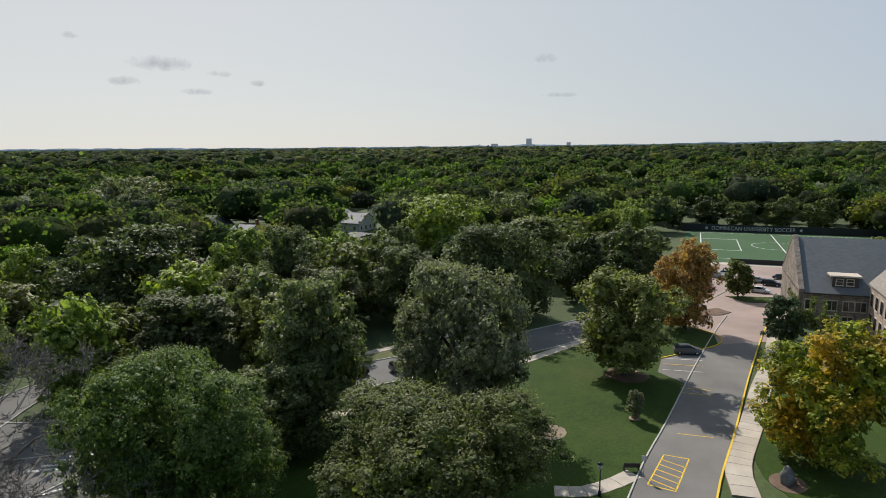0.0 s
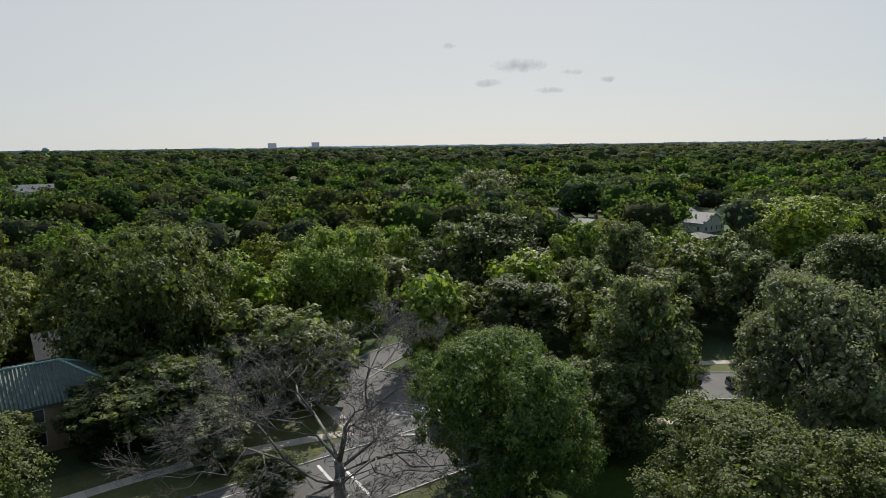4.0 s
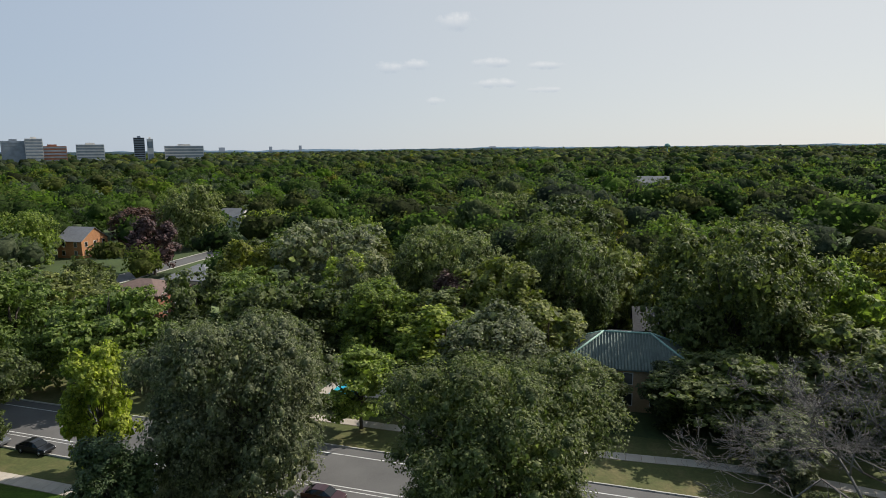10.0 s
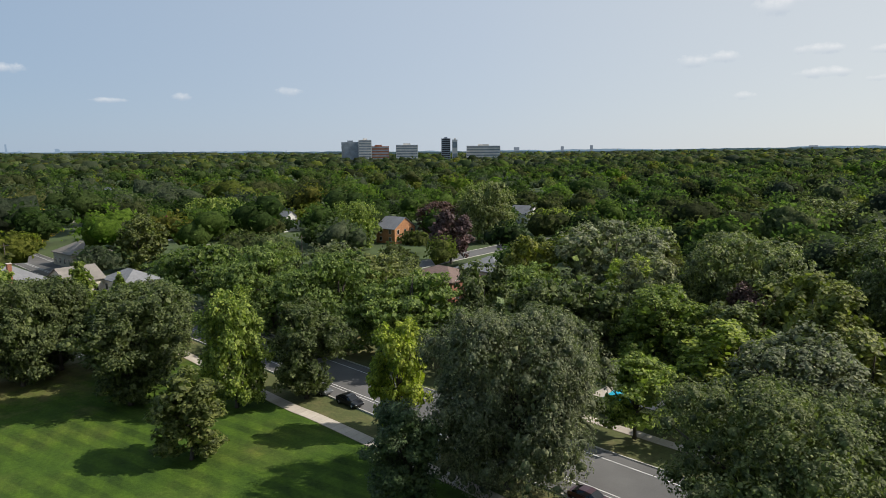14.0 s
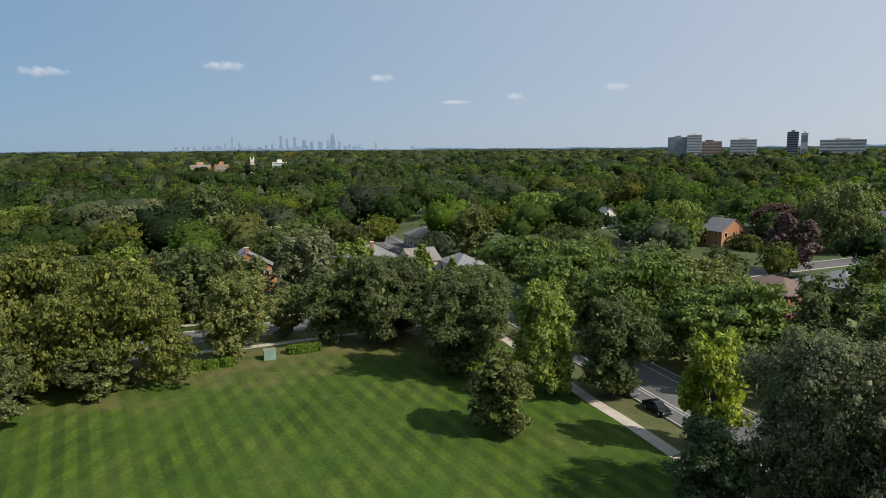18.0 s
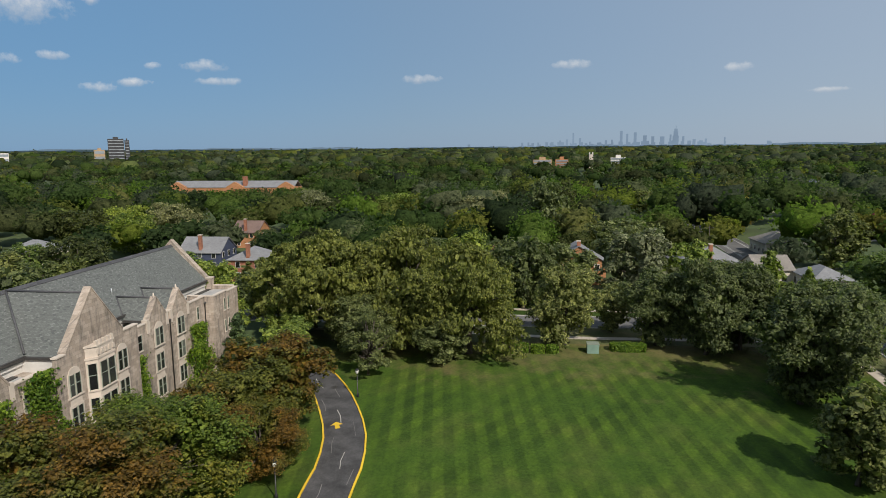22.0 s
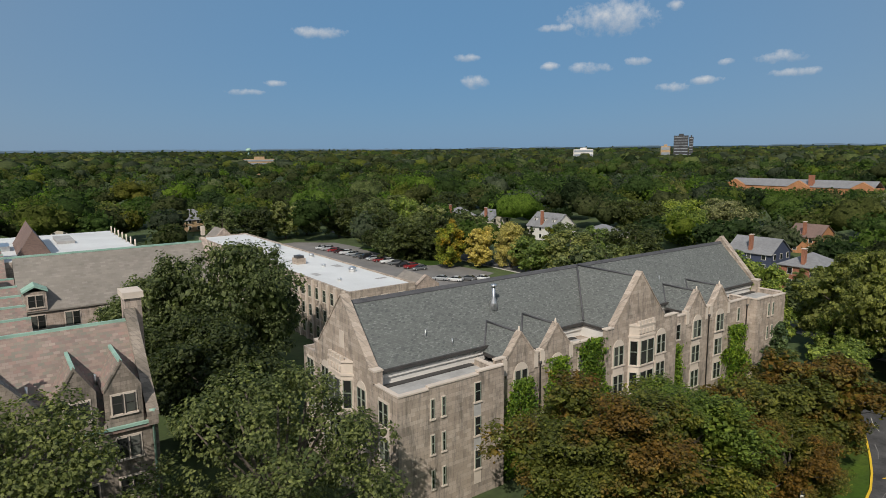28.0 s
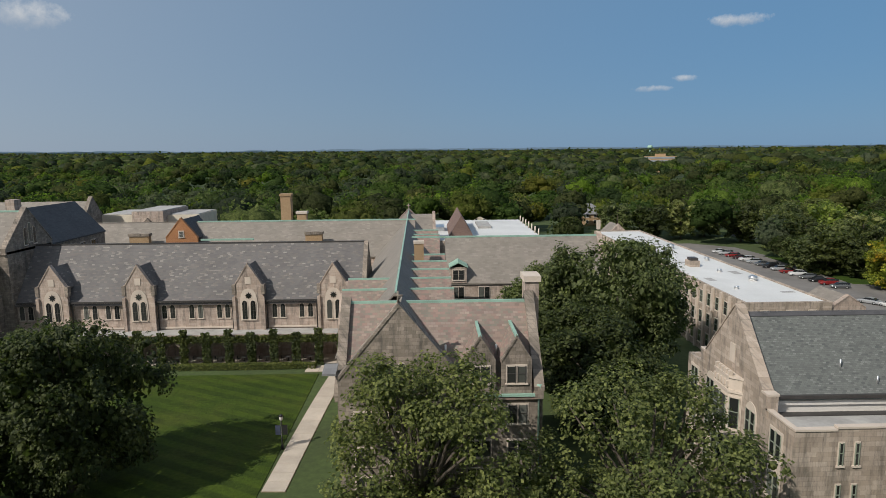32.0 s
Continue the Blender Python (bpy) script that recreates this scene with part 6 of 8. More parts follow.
tagged(box("field_border", -208, -204, -6, 75, 0.0, 0.06, CONCRETE), "concrete strip beside the field", "pavement", kind="structure")
fence = thing("field_fence", "dark fence screen with large pale lettering behind the field", "fence")
box("screen", -285.2, -285.0, -4, 75, 0, 3.0, BLACK, fence)
for i in range(12):
    part("post", tube_mesh("post", [[((-285.3, -4 + i * 7.1, 0), 0.06), ((-285.3, -4 + i * 7.1, 3.2), 0.06)]], BLACK, 6), fence)
txt = bpy.data.curves.new("sign_text", "FONT")
txt.body = "DOMINICAN UNIVERSITY SOCCER"
txt.size, txt.extrude, txt.align_x, txt.space_character = 2.25, 0.02, "CENTER", 1.0
txt.materials.append(WHITE)
tob = new("lettering", txt)
dg = bpy.context.evaluated_depsgraph_get()
tme = bpy.data.meshes.new_from_object(tob.evaluated_get(dg))
bpy.data.objects.remove(tob)
ys = [v.co.x for v in tme.vertices]
k = 31.0 / (max(ys) - min(ys))
let = part("lettering", tme, fence)
let.matrix_world = Matrix.Translation((-284.9, 23.0, 0.75)) @ Matrix.Rotation(radians(90), 4, "Z") @ Matrix.Rotation(radians(90), 4, "X") @ Matrix.Diagonal((k, 1, 1, 1))
for y in (5.6, 40.4):
    v = [(-284.9, y + r * math.sin(a * math.pi / 5), 1.5 + r * math.cos(a * math.pi / 5)) for a, r in zip(range(10), [0.8, 0.33] * 5)]
    part("star", mesh_of("star", v, [tuple(range(10))], WHITE), fence)

flat("road_north_lot", [(66, 128), (98, 128), (118, 138), (110, 225), (98, 236), (66, 236)], 0.03, ASPHALT, "asphalt parking lot behind the flat-roofed wing", "road")
flat("lot_grass", [(110, 160), (119, 158), (124, 198), (110, 205)], 0.1, GRASS, "grass island beside the lot", "island")

# ---- cars ----
PAINT = {}


def car_paint(name, colour):
    if name not in PAINT:
        def build(nt, b):
            nt.links.new(ramp(nt, noise_at(nt, 0.8, 3), [(0.3, shade(colour, 0.92)), (0.7, colour)]), b.inputs["Base Color"])
            b.inputs["Roughness"].default_value, b.inputs["Metallic"].default_value = 0.28, 0.25
            b.inputs["Coat Weight"].default_value = 0.6
        PAINT[name] = material(name + "_car_paint", build)
    return PAINT[name]


def glass_dark(nt, b):
    b.inputs["Base Color"].default_value = (0.012, 0.014, 0.016, 1)
    b.inputs["Roughness"].default_value = 0.06


CAR_GLASS = material("car_glass", glass_dark)
RUBBER = rough_surface("tyre_rubber", (0.02, 0.02, 0.02), 0.85, 1, 8, 0.2, 0.1)
LAMP_RED = rough_surface("tail_lamp", (0.35, 0.02, 0.02), 0.3, 1, 8, 0.1, 0.02)
LAMP_CLEAR = rough_surface("head_lamp", (0.7, 0.7, 0.68), 0.2, 1, 8, 0.1, 0.02)
CAR_STOCK = {}


def loft(name, stations, mat):
    """Skin through cross-sections: each (x, [(half_width, z), ...] from the foot up)."""
    v, q = [], []
    m = 2 * len(stations[0][1])
    for x, sec in stations:
        v += [(x, -w, z) for w, z in sec] + [(x, w, z) for w, z in reversed(sec)]
    for i in range(len(stations) - 1):
        q += [(i * m + k, i * m + (k + 1) % m, (i + 1) * m + (k + 1) % m, (i + 1) * m + k) for k in range(m)]
    q += [tuple(range(m)), tuple(range(len(v) - 1, len(v) - m - 1, -1))]
    return mesh_of(name, v, q, mat, smooth=False)


def car_meshes(kind):
    if kind not in CAR_STOCK:
        tall = {"sedan": 0.0, "suv": 0.22, "hatch": 0.05}[kind]
        tail = {"sedan": 0.0, "suv": 0.42, "hatch": 0.42}[kind]
        body = [(-2.3, [(0.70, 0.42), (0.78, 0.6), (0.72, 0.82 + tall)]), (-2.15, [(0.82, 0.3), (0.9, 0.62), (0.8, 0.95 + tall)]), (-1.2, [(0.86, 0.24), (0.93, 0.65), (0.84, 1.0 + tall)]),
                (0.6, [(0.86, 0.24), (0.93, 0.65), (0.84, 0.98 + tall)]), (1.3, [(0.86, 0.26), (0.92, 0.62), (0.8, 0.9 + tall)]), (2.05, [(0.8, 0.3), (0.88, 0.56), (0.72, 0.76 + tall)]), (2.28, [(0.62, 0.4), (0.7, 0.54), (0.6, 0.66 + tall)])]
        z0 = 0.97 + tall
        cabin = [(-1.75 - tail, [(0.74, z0), (0.66, z0 + 0.1 + tail * 0.6)]), (-1.0 - tail, [(0.80, z0), (0.63, z0 + 0.44)]), (-0.2, [(0.82, z0), (0.64, z0 + 0.5)]), (0.35, [(0.82, z0), (0.62, z0 + 0.45)]), (1.15, [(0.76, z0 - 0.06), (0.7, z0 + 0.0)])]
        roof = [(-1.05 - tail, [(0.64, z0 + 0.43), (0.58, z0 + 0.47)]), (-0.2, [(0.655, z0 + 0.485), (0.6, z0 + 0.53)]), (0.38, [(0.63, z0 + 0.43), (0.58, z0 + 0.47)])]
        tyre = tube_mesh("tyre", [[((0, -0.1, 0), 0.33), ((0, 0.1, 0), 0.33)]], RUBBER, 14)
        rim = tube_mesh("rim", [[((0, -0.112, 0), 0.2), ((0, 0.112, 0), 0.2)]], STEEL, 10)
        CAR_STOCK[kind] = (loft("body", body, WHITE), loft("cabin", cabin, CAR_GLASS), loft("roof", roof, WHITE), tyre, rim,
                           mesh_of("lamp", [(-0.03, -0.16, -0.07), (0.03, -0.16, -0.07), (0.03, 0.16, -0.07), (-0.03, 0.16, -0.07), (-0.03, -0.16, 0.07), (0.03, -0.16, 0.07), (0.03, 0.16, 0.07), (-0.03, 0.16, 0.07)],
                                   [(3, 2, 1, 0), (4, 5, 6, 7), (0, 1, 5, 4), (1, 2, 6, 5), (2, 3, 7, 6), (3, 0, 4, 7)], LAMP_CLEAR))
    return CAR_STOCK[kind]


def car(x, y, turn, kind, colour_name, colour, z=0.03, where="parked"):
    body, cabin, roof, tyre, rim, lamp = car_meshes(kind)
    ob = thing("car", f"{colour_name} {kind if kind != 'hatch' else 'hatchback'} {where}", "car", "parked cars")
    pm = car_paint(colour_name, colour)
    for name, me in (("body", body), ("roof", roof)):
        p = part(name, me, ob)
        p.material_slots[0].link = "OBJECT"
        p.material_slots[0].material = pm
    part("glazing", cabin, ob)
    for wx in (-1.4, 1.42):
        for wy in (-0.82, 0.82):
            w = part("wheel", tyre, ob)
            w.location = (wx, wy, 0.33)
            part("rim", rim, w)
    for lx, mat, lz in ((2.2, LAMP_CLEAR, 0.62), (-2.27, LAMP_RED, 0.72)):
        for wy in (-0.58, 0.58):
            p = part("headlight" if lx > 0 else "tail_light", lamp, ob)
            p.location = (lx, wy, lz)
            p.material_slots[0].link = "OBJECT"
            p.material_slots[0].material = mat
    ob.matrix_world = pose(x, y, z, 0, 0, turn)
    return ob


WHT, SIL, BLK, BLU, RED, GRY = (0.62, 0.62, 0.62), (0.36, 0.37, 0.38), (0.012, 0.012, 0.014), (0.02, 0.06, 0.28), (0.25, 0.02, 0.02), (0.12, 0.125, 0.13)
car(47.4, -56.9, 175.5, "hatch", "white", WHT, where="parked at the kerb of the street")
car(41.0, -56.6, 175.5, "sedan", "silver", SIL, where="parked at the kerb of the street")
car(63.4, -58.1, 175.5, "sedan", "black", BLK, where="parked at the kerb of the street")
car(70.4, -58.6, 175.5, "sedan", "grey", GRY, where="parked at the kerb of the street")
car(25.4, -55.3, 175.5, "sedan", "dark red", (0.05, 0.012, 0.015), where="parked at the kerb of the street")
car(-14.2, -60.6, -4.5, "hatch", "blue", (0.015, 0.04, 0.2), where="driving on the street")
car(-77.4, -44.2, 140, "sedan", "silver", SIL, where="parked on the avenue")
car(-88.2, -42.2, 143, "suv", "dark grey", GRY, where="parked on the avenue")
car(-83, -48.2, 141, "suv", "black", BLK, where="parked on the avenue")
car(-112, 0.2, 104, "suv", "grey", SIL, where="parked beside the drive")
LOT_CARS = [(-183.2, 6.3, "suv", "silver", SIL), (-167.3, 3.9, "sedan", "red", RED), (-176, 19.3, "suv", "black", BLK), (-185.5, 22.8, "sedan", "black", BLK), (-190.9, 26.8, "sedan", "black", BLK), (-166.7, 15.9, "hatch", "white", WHT), (-179.5, 16.3, "sedan", "silver", SIL), (-170, 1.0, "sedan", "white", WHT), (-187, 9.5, "sedan", "white", WHT)]
for x, y, kind, cn, cc in LOT_CARS:
    car(x, y, 75, kind, cn, cc, where="parked in the lot by the field")
ROW = [(WHT, "white"), (SIL, "silver"), (RED, "red"), (RED, "dark red"), (WHT, "white"), (SIL, "silver"), (GRY, "grey"), (BLK, "black"), (SIL, "silver"), (RED, "red"), (WHT, "white"), (GRY, "grey"), (BLK, "black"), (RED, "red"), (GRY, "grey")]
for i, (cc, cn) in enumerate(ROW):
    car(98.6 + 0.35 * i, 213 - 4.1 * i, 172 + 3 * math.sin(i * 5), ["sedan", "suv", "hatch"][i % 3], cn, cc, where="in a row in the north lot")
for i, (x, y) in enumerate(((99.7, 139.2), (101.9, 135.6), (105.6, 134.4), (108.6, 132.4))):
    car(x, y, 120, "sedan", ["silver", "white", "grey", "white"][i], [SIL, WHT, GRY, WHT][i], where="in the north lot")

# ---- houses of the suburb ----


def hip_roof(parent, x0, x1, y0, y1, z, ridge, mat, over=0.5):
    x0, x1, y0, y1 = x0 - over, x1 + over, y0 - over, y1 + over
    w, d = x1 - x0, y1 - y0
    if w >= d:
        r = [(x0 + d / 2, (y0 + y1) / 2, ridge), (x1 - d / 2, (y0 + y1) / 2, ridge)]
        f = [(0, 1, 5, 4), (1, 2, 5), (2, 3, 4, 5), (3, 0, 4)]
    else:
        r = [((x0 + x1) / 2, y0 + w / 2, ridge), ((x0 + x1) / 2, y1 - w / 2, ridge)]
        f = [(0, 1, 4), (1, 2, 5, 4), (2, 3, 5), (3, 0, 4, 5)]
    v = [(x0, y0, z), (x1, y0, z), (x1, y1, z), (x0, y1, z)] + r
    v += [(x0, y0, z - 0.2), (x1, y0, z - 0.2), (x1, y1, z - 0.2), (x0, y1, z - 0.2)]
    f += [(6, 7, 1, 0), (7, 8, 2, 1), (8, 9, 3, 2), (9, 6, 0, 3), (9, 8, 7, 6)]
    return part("roof", mesh_of("roof", v, f, mat), parent)


HWIN = {}


def plain_window(parent, x, y, z, turn, w=1.1, h=1.5):
    if (w, h) not in HWIN:
        def b(x0, x1, y0, y1, z0, z1, mat):
            v = [(a, bb, c) for c in (z0, z1) for a, bb in ((x0, y0), (x1, y0), (x1, y1), (x0, y1))]
            return mesh_of("pane", v, [(3, 2, 1, 0), (4, 5, 6, 7), (0, 1, 5, 4), (1, 2, 6, 5), (2, 3, 7, 6), (3, 0, 4, 7)], mat)
        HWIN[(w, h)] = (b(-w / 2 - 0.12, w / 2 + 0.12, -0.06, 0.05, -0.12, h + 0.12, WHITE), b(-w / 2, w / 2, -0.09, 0.0, 0, h, GLASS))
    f, g = HWIN[(w, h)]
    win = part("window", f, parent)
    win.matrix_basis = pose(x, y, z, 0, 0, turn)
    part("pane", g, win)


def house(x, y, w, d, eave, ridge, wall, roof, label, style="gable", axis="x", chimney=None, turn=0, dormers=0):
    ob = thing("house", label, "house", at=(0, 0, 0))
    HOUSES.append((x, y, max(w, d) * 0.62))
    x0, x1, y0, y1 = -w / 2, w / 2, -d / 2, d / 2
    box("wall", x0, x1, y0, y1, 0, eave, wall, ob)
    if style == "hip":
        hip_roof(ob, x0, x1, y0, y1, eave + 0.05, ridge, roof)
    else:
        if axis == "x":
            gable_roof(ob, "x", x0 - 0.4, x1 + 0.4, y0, y1, eave, ridge, roof, 0.5, 0.18)
            for a in (x0, x1 - 0.25):
                profile("gable", [(y0, eave), (y1, eave), (0, ridge - 0.05)], "x", a, a + 0.25, wall, ob)
        else:
            gable_roof(ob, "y", y0 - 0.4, y1 + 0.4, x0, x1, eave, ridge, roof, 0.5, 0.18)
            for a in (y0, y1 - 0.25):
                profile("gable", [(x0, eave), (x1, eave), (0, ridge - 0.05)], "y", a, a + 0.25, wall, ob)
    if chimney:
        cx = x0 + 0.9
        box("chimney", cx - 0.5, cx + 0.5, -0.45, 0.45, eave - 2, ridge + 1.2, chimney, ob)
        box("chimney_cap", cx - 0.6, cx + 0.6, -0.55, 0.55, ridge + 1.204, ridge + 1.36, TRIM, ob)
    for z in ([1.0, 3.9] if eave > 4.6 else [1.0]):
        n = max(2, int(w / 3.4))
        for i in range(n):
            xx = x0 + w * (i + 0.5) / n
            plain_window(ob, xx, y0, z, 0)
            plain_window(ob, xx, y1, z, 180)
        m = max(1, int(d / 4))
        for i in range(m):
            yy = y0 + d * (i + 0.5) / m
            plain_window(ob, x0, yy, z, -90)
            plain_window(ob, x1, yy, z, 90)
    for i in range(dormers):
        sx = -1 if x > 0 else 1
        yy = y0 + d * (i + 0.5) / dormers
        k = 0.35
        px = sx * w / 2 * (1 - k)
        dz = eave + (ridge - eave) * k
        box("dormer", min(px, px - sx * 1.6), max(px, px - sx * 1.6), yy - 0.7, yy + 0.7, dz - 0.2, dz + 1.3, WHITE, ob)
        profile("dormer_roof", [(yy - 0.9, dz + 1.3), (yy + 0.9, dz + 1.3), (yy, dz + 2.0)], "x", min(px + sx * 0.2, px - sx * 2.2), max(px + sx * 0.2, px - sx * 2.2), roof, ob)
        plain_window(ob, px + sx * 0.02, yy, dz, 90 * sx, 0.7, 0.9)
    ob.matrix_world = pose(x, y, 0, 0, 0, turn)
    return ob


house(-261, -159, 10, 12, 5.6, 9.2, WHITE, GREY_ROOF, "white two-storey house with a grey roof", "gable", "x")
house(-246, -138, 16, 9, 4.0, 7.6, WHITE, GREY_ROOF, "low white house with a pale grey roof", "gable", "y")
house(-286, -146, 12, 10, 5.2, 8.6, WHITE, GREY_ROOF, "white house with a grey roof among trees", "gable", "x")
house(-208, -119, 11, 9, 3.4, 4.6, BROWN_ROOF, DARK_ROOF, "low dark flat-fronted house", "hip")
house(-203, -179, 9, 10, 5.4, 9.0, NAVY, DARK_ROOF, "dark blue house with white trim and steep gable", "gable", "x", BRICK)
house(-197, -160, 15, 9, 4.2, 7.2, CREAM, GREY_ROOF, "house with a pale brown roof", "gable", "y", BRICK)
house(-95, -121, 9, 8, 3.2, 5.6, CREAM, GREY_ROOF, "small cream house with a shaded front", "hip")
house(-118, -102, 14, 10, 3.6, 6.2, WHITE, GREY_ROOF, "pale low house behind dense trees", "hip")
green_house = house(-5.8, -90.2, 17.5, 11.0, 6.0, 9.4, BUFF_BRICK, GREEN_TILE, "buff brick house with green glazed tile hip roof", "hip")
for a, b in (((-9.25, -6.0), (-3.2, 0)), ((9.25, -6.0), (3.2, 0)), ((9.25, 6.0), (3.2, 0)), ((-9.25, 6.0), (-3.2, 0)), ((-3.2, 0), (3.2, 0))):
    za = 9.5 if a == (-3.2, 0) else 6.1
    part("hip_tile", tube_mesh("hip_tile", [[((a[0], a[1], za), 0.16), ((b[0], b[1], 9.5), 0.16)]], COPPER, 6), green_house)
# rows of glazed tiles down the slopes of that roof
for side in ("north", "east"):
    reach = 9.2 if side == "north" else 5.9
    k = -reach
    while k <= reach:
        if side == "north":
            f = min(1.0, (9.25 - abs(k)) / 6.05)
            top_point, foot = (k, 6.0 * (1 - f), 6.1 + 3.4 * f), (k, 6.0, 6.1)
        else:
            f = min(1.0, (6.0 - abs(k)) / 6.0)
            top_point, foot = (9.25 - 6.05 * f, k, 6.1 + 3.4 * f), (9.25, k, 6.1)
        part("roof_course", tube_mesh("roof_course", [[(foot, 0.085), (top_point, 0.085)]], GREEN_TILE, 6), green_house)
        k += 0.42
house(-8.5, -102.5, 9, 7.5, 4.0, 6.2, DARK_ROOF, DARK_ROOF, "dark shingled garage behind the tiled house", "gable", "x")
house(-14, -115, 11, 8, 4.2, 7.2, WHITE, DARK_ROOF, "white garage with a black shingle roof", "gable", "x")
house(-25, -112, 8, 10, 4.8, 8.6, WHITE, GREY_ROOF, "white house under a grey shingle roof", "gable", "y")
house(-10, -199, 12, 10, 5.0, 8.2, BROWN_ROOF, BROWN_ROOF, "brown house with a brown roof", "hip")
house(96, -141, 14, 13, 4.2, 7.2, CREAM, GREY_ROOF, "low house with a pale grey hip roof", "hip", "x", BRICK)
house(96, -120, 15, 12, 5.2, 7.6, BRICK, BROWN_ROOF, "red brick house with a brown hip roof", "hip")
house(172, -185, 10, 12, 6.0, 10.0, ORANGE_BRICK, GREY_ROOF, "orange brick house with a steep gable", "gable", "x")
house(254, -134, 7, 7, 5.0, 11.0, WHITE, RED_ROOF, "white house with a steep red roof", "hip")
house(179, -104, 11, 9, 3.8, 6.6, WHITE, BROWN_ROOF, "house with a red-brown roof", "gable", "y", WHITE)
house(239, -182, 10, 9, 5.6, 9.0, WHITE, GREY_ROOF, "white house with a grey gable roof", "gable", "x")
house(163, -75, 12, 9, 3.6, 6.2, CREAM, GREY_ROOF, "tan house with pale roof", "hip")
house(169, -16, 9, 14, 6.0, 10.2, ORANGE_BRICK, GREY_ROOF, "orange brick house with grey roof and tall chimney", "gable", "x", BRICK)
house(165, 6, 9, 11, 6.0, 9.6, BRICK, GREY_ROOF, "brick house with chimney among trees", "gable", "x", BRICK)
house(178, -51, 13, 17, 4.6, 8.6, CREAM, GREY_ROOF, "broad house with a grey hip roof", "hip", "y", BRICK)
house(174, -66, 12, 9, 4.0, 6.8, CREAM, TAN_SLATE, "house with a tan roof", "gable", "y")
house(392, -116, 14, 12, 8.0, 13.0, WHITE, GREY_ROOF, "tall white house far among the trees", "gable", "x")
house(396, -126, 10, 10, 8.0, 12.0, CREAM, GREY_ROOF, "cream house far among the trees", "gable", "y")
house(183, 94.5, 11, 13, 5.6, 9.4, NAVY, GREY_ROOF, "navy house with a grey gambrel roof and white windows", "gable", "y", BRICK)
house(168, 73, 11, 11, 6.0, 9.2, BRICK, GREY_ROOF, "brick house with white trim and grey hip roof", "hip", "x", BRICK)
house(228, 100, 12, 10, 5.8, 9.4, ORANGE_BRICK, BROWN_ROOF, "orange brick house with brown roof", "gable", "y", BRICK)
house(183, 179, 12, 15, 5.6, 10.4, WHITE, GREY_ROOF, "white house with a grey roof and three dormers", "gable", "y", BRICK, dormers=3)
house(185, 154, 12, 14, 4.6, 8.0, CREAM, GREY_ROOF, "house with a grey hip roof", "hip")
house(186, 218, 11, 10, 5.0, 9.0, CREAM, GREY_ROOF, "house with a grey roof among trees", "gable", "y", BRICK)
house(76, 305, 15, 12, 5.4, 10.0, BUFF_BRICK, GREY_ROOF, "stone house with a dark grey roof", "hip", "x", BRICK)
house(28, 318, 16, 10, 5.0, 9.6, CREAM, GREY_ROOF, "cream house with half-timbered gable", "gable", "x", BRICK)
house(79, -263, 14, 10, 5.0, 9.0, WHITE, GREY_ROOF, "house with a grey roof showing over trees", "gable", "x")
house(167, -275, 12, 10, 5.0, 8.6, WHITE, GREY_ROOF, "white house showing between trees", "gable", "x")
house(335, 530, 16, 11, 5.6, 10.5, CREAM, GREY_ROOF, "cream house with a grey roof far among the trees", "gable", "x", BRICK)
house(322, 497, 14, 10, 5.4, 10.0, BRICK, BROWN_ROOF, "brick house with a brown roof far among the trees", "gable", "x")
house(273, 394, 13, 10, 5.0, 9.5, WHITE, GREY_ROOF, "white house with a grey roof between far trees", "gable", "y")
house(183, 240, 12, 10, 5.0, 9.0, BUFF_BRICK, GREY_ROOF, "buff brick house with a dark grey roof", "hip", "x", BRICK)
house(172, 461, 14, 10, 5.2, 9.5, WHITE, GREY_ROOF, "white house with a grey roof far off", "gable", "x")
house(465, -204, 12, 11, 7.0, 12.5, WHITE, GREY_ROOF, "white gabled house far among the trees", "gable", "x")
house(366, -143, 12, 12, 6.0, 10.5, CREAM, GREEN_TILE, "house with a green tiled roof among trees", "hip", "x")
house(220, -86, 14, 12, 4.2, 7.6, CREAM, TAN_SLATE, "low tan-roofed house beside a pale driveway", "hip", "x", BRICK)
house(-50, -560, 30, 14, 8.0, 13.0, CREAM, GREY_ROOF, "long house roof far among trees", "gable", "x")
# the long school on the eastern side
school = thing("school", "long red brick school with grey roof and gables", "building")
HOUSES.append((466, 215, 46))
HOUSES.append((440, 200, 40))
box("wall", 460, 476, 166, 264, 0, 9, ORANGE_BRICK, school)
gable_roof(school, "y", 166, 264, 460, 476, 9, 13.4, GREY_ROOF, 0.5)
for yy in (172, 212, 258):
    gable_wall("gable", school, "x", 457, 459.8, yy - 7, yy + 7, 0, 9, 13, ORANGE_BRICK)
box("chimney", 461, 464, 204, 207, 8, 17, BRICK, school)
pool = flat("terrace_pool", [(38.5, -80.4), (29, -80), (27.5, -93), (37, -93)], 0.04, CONCRETE, "pale paved terrace round a pool", "terrace")


def water_build(nt, b):
    nt.links.new(ramp(nt, noise_at(nt, 0.8, 4), [(0.3, (0.03, 0.35, 0.46)), (0.7, (0.07, 0.48, 0.58))]), b.inputs["Base Color"])
    b.inputs["Roughness"].default_value = 0.08
    bp = node(nt, "ShaderNodeBump", Strength=0.15, Distance=0.05)
    nt.links.new(noise_at(nt, 3, 3), bp.inputs["Height"])
    nt.links.new(bp.outputs[0], b.inputs["Normal"])


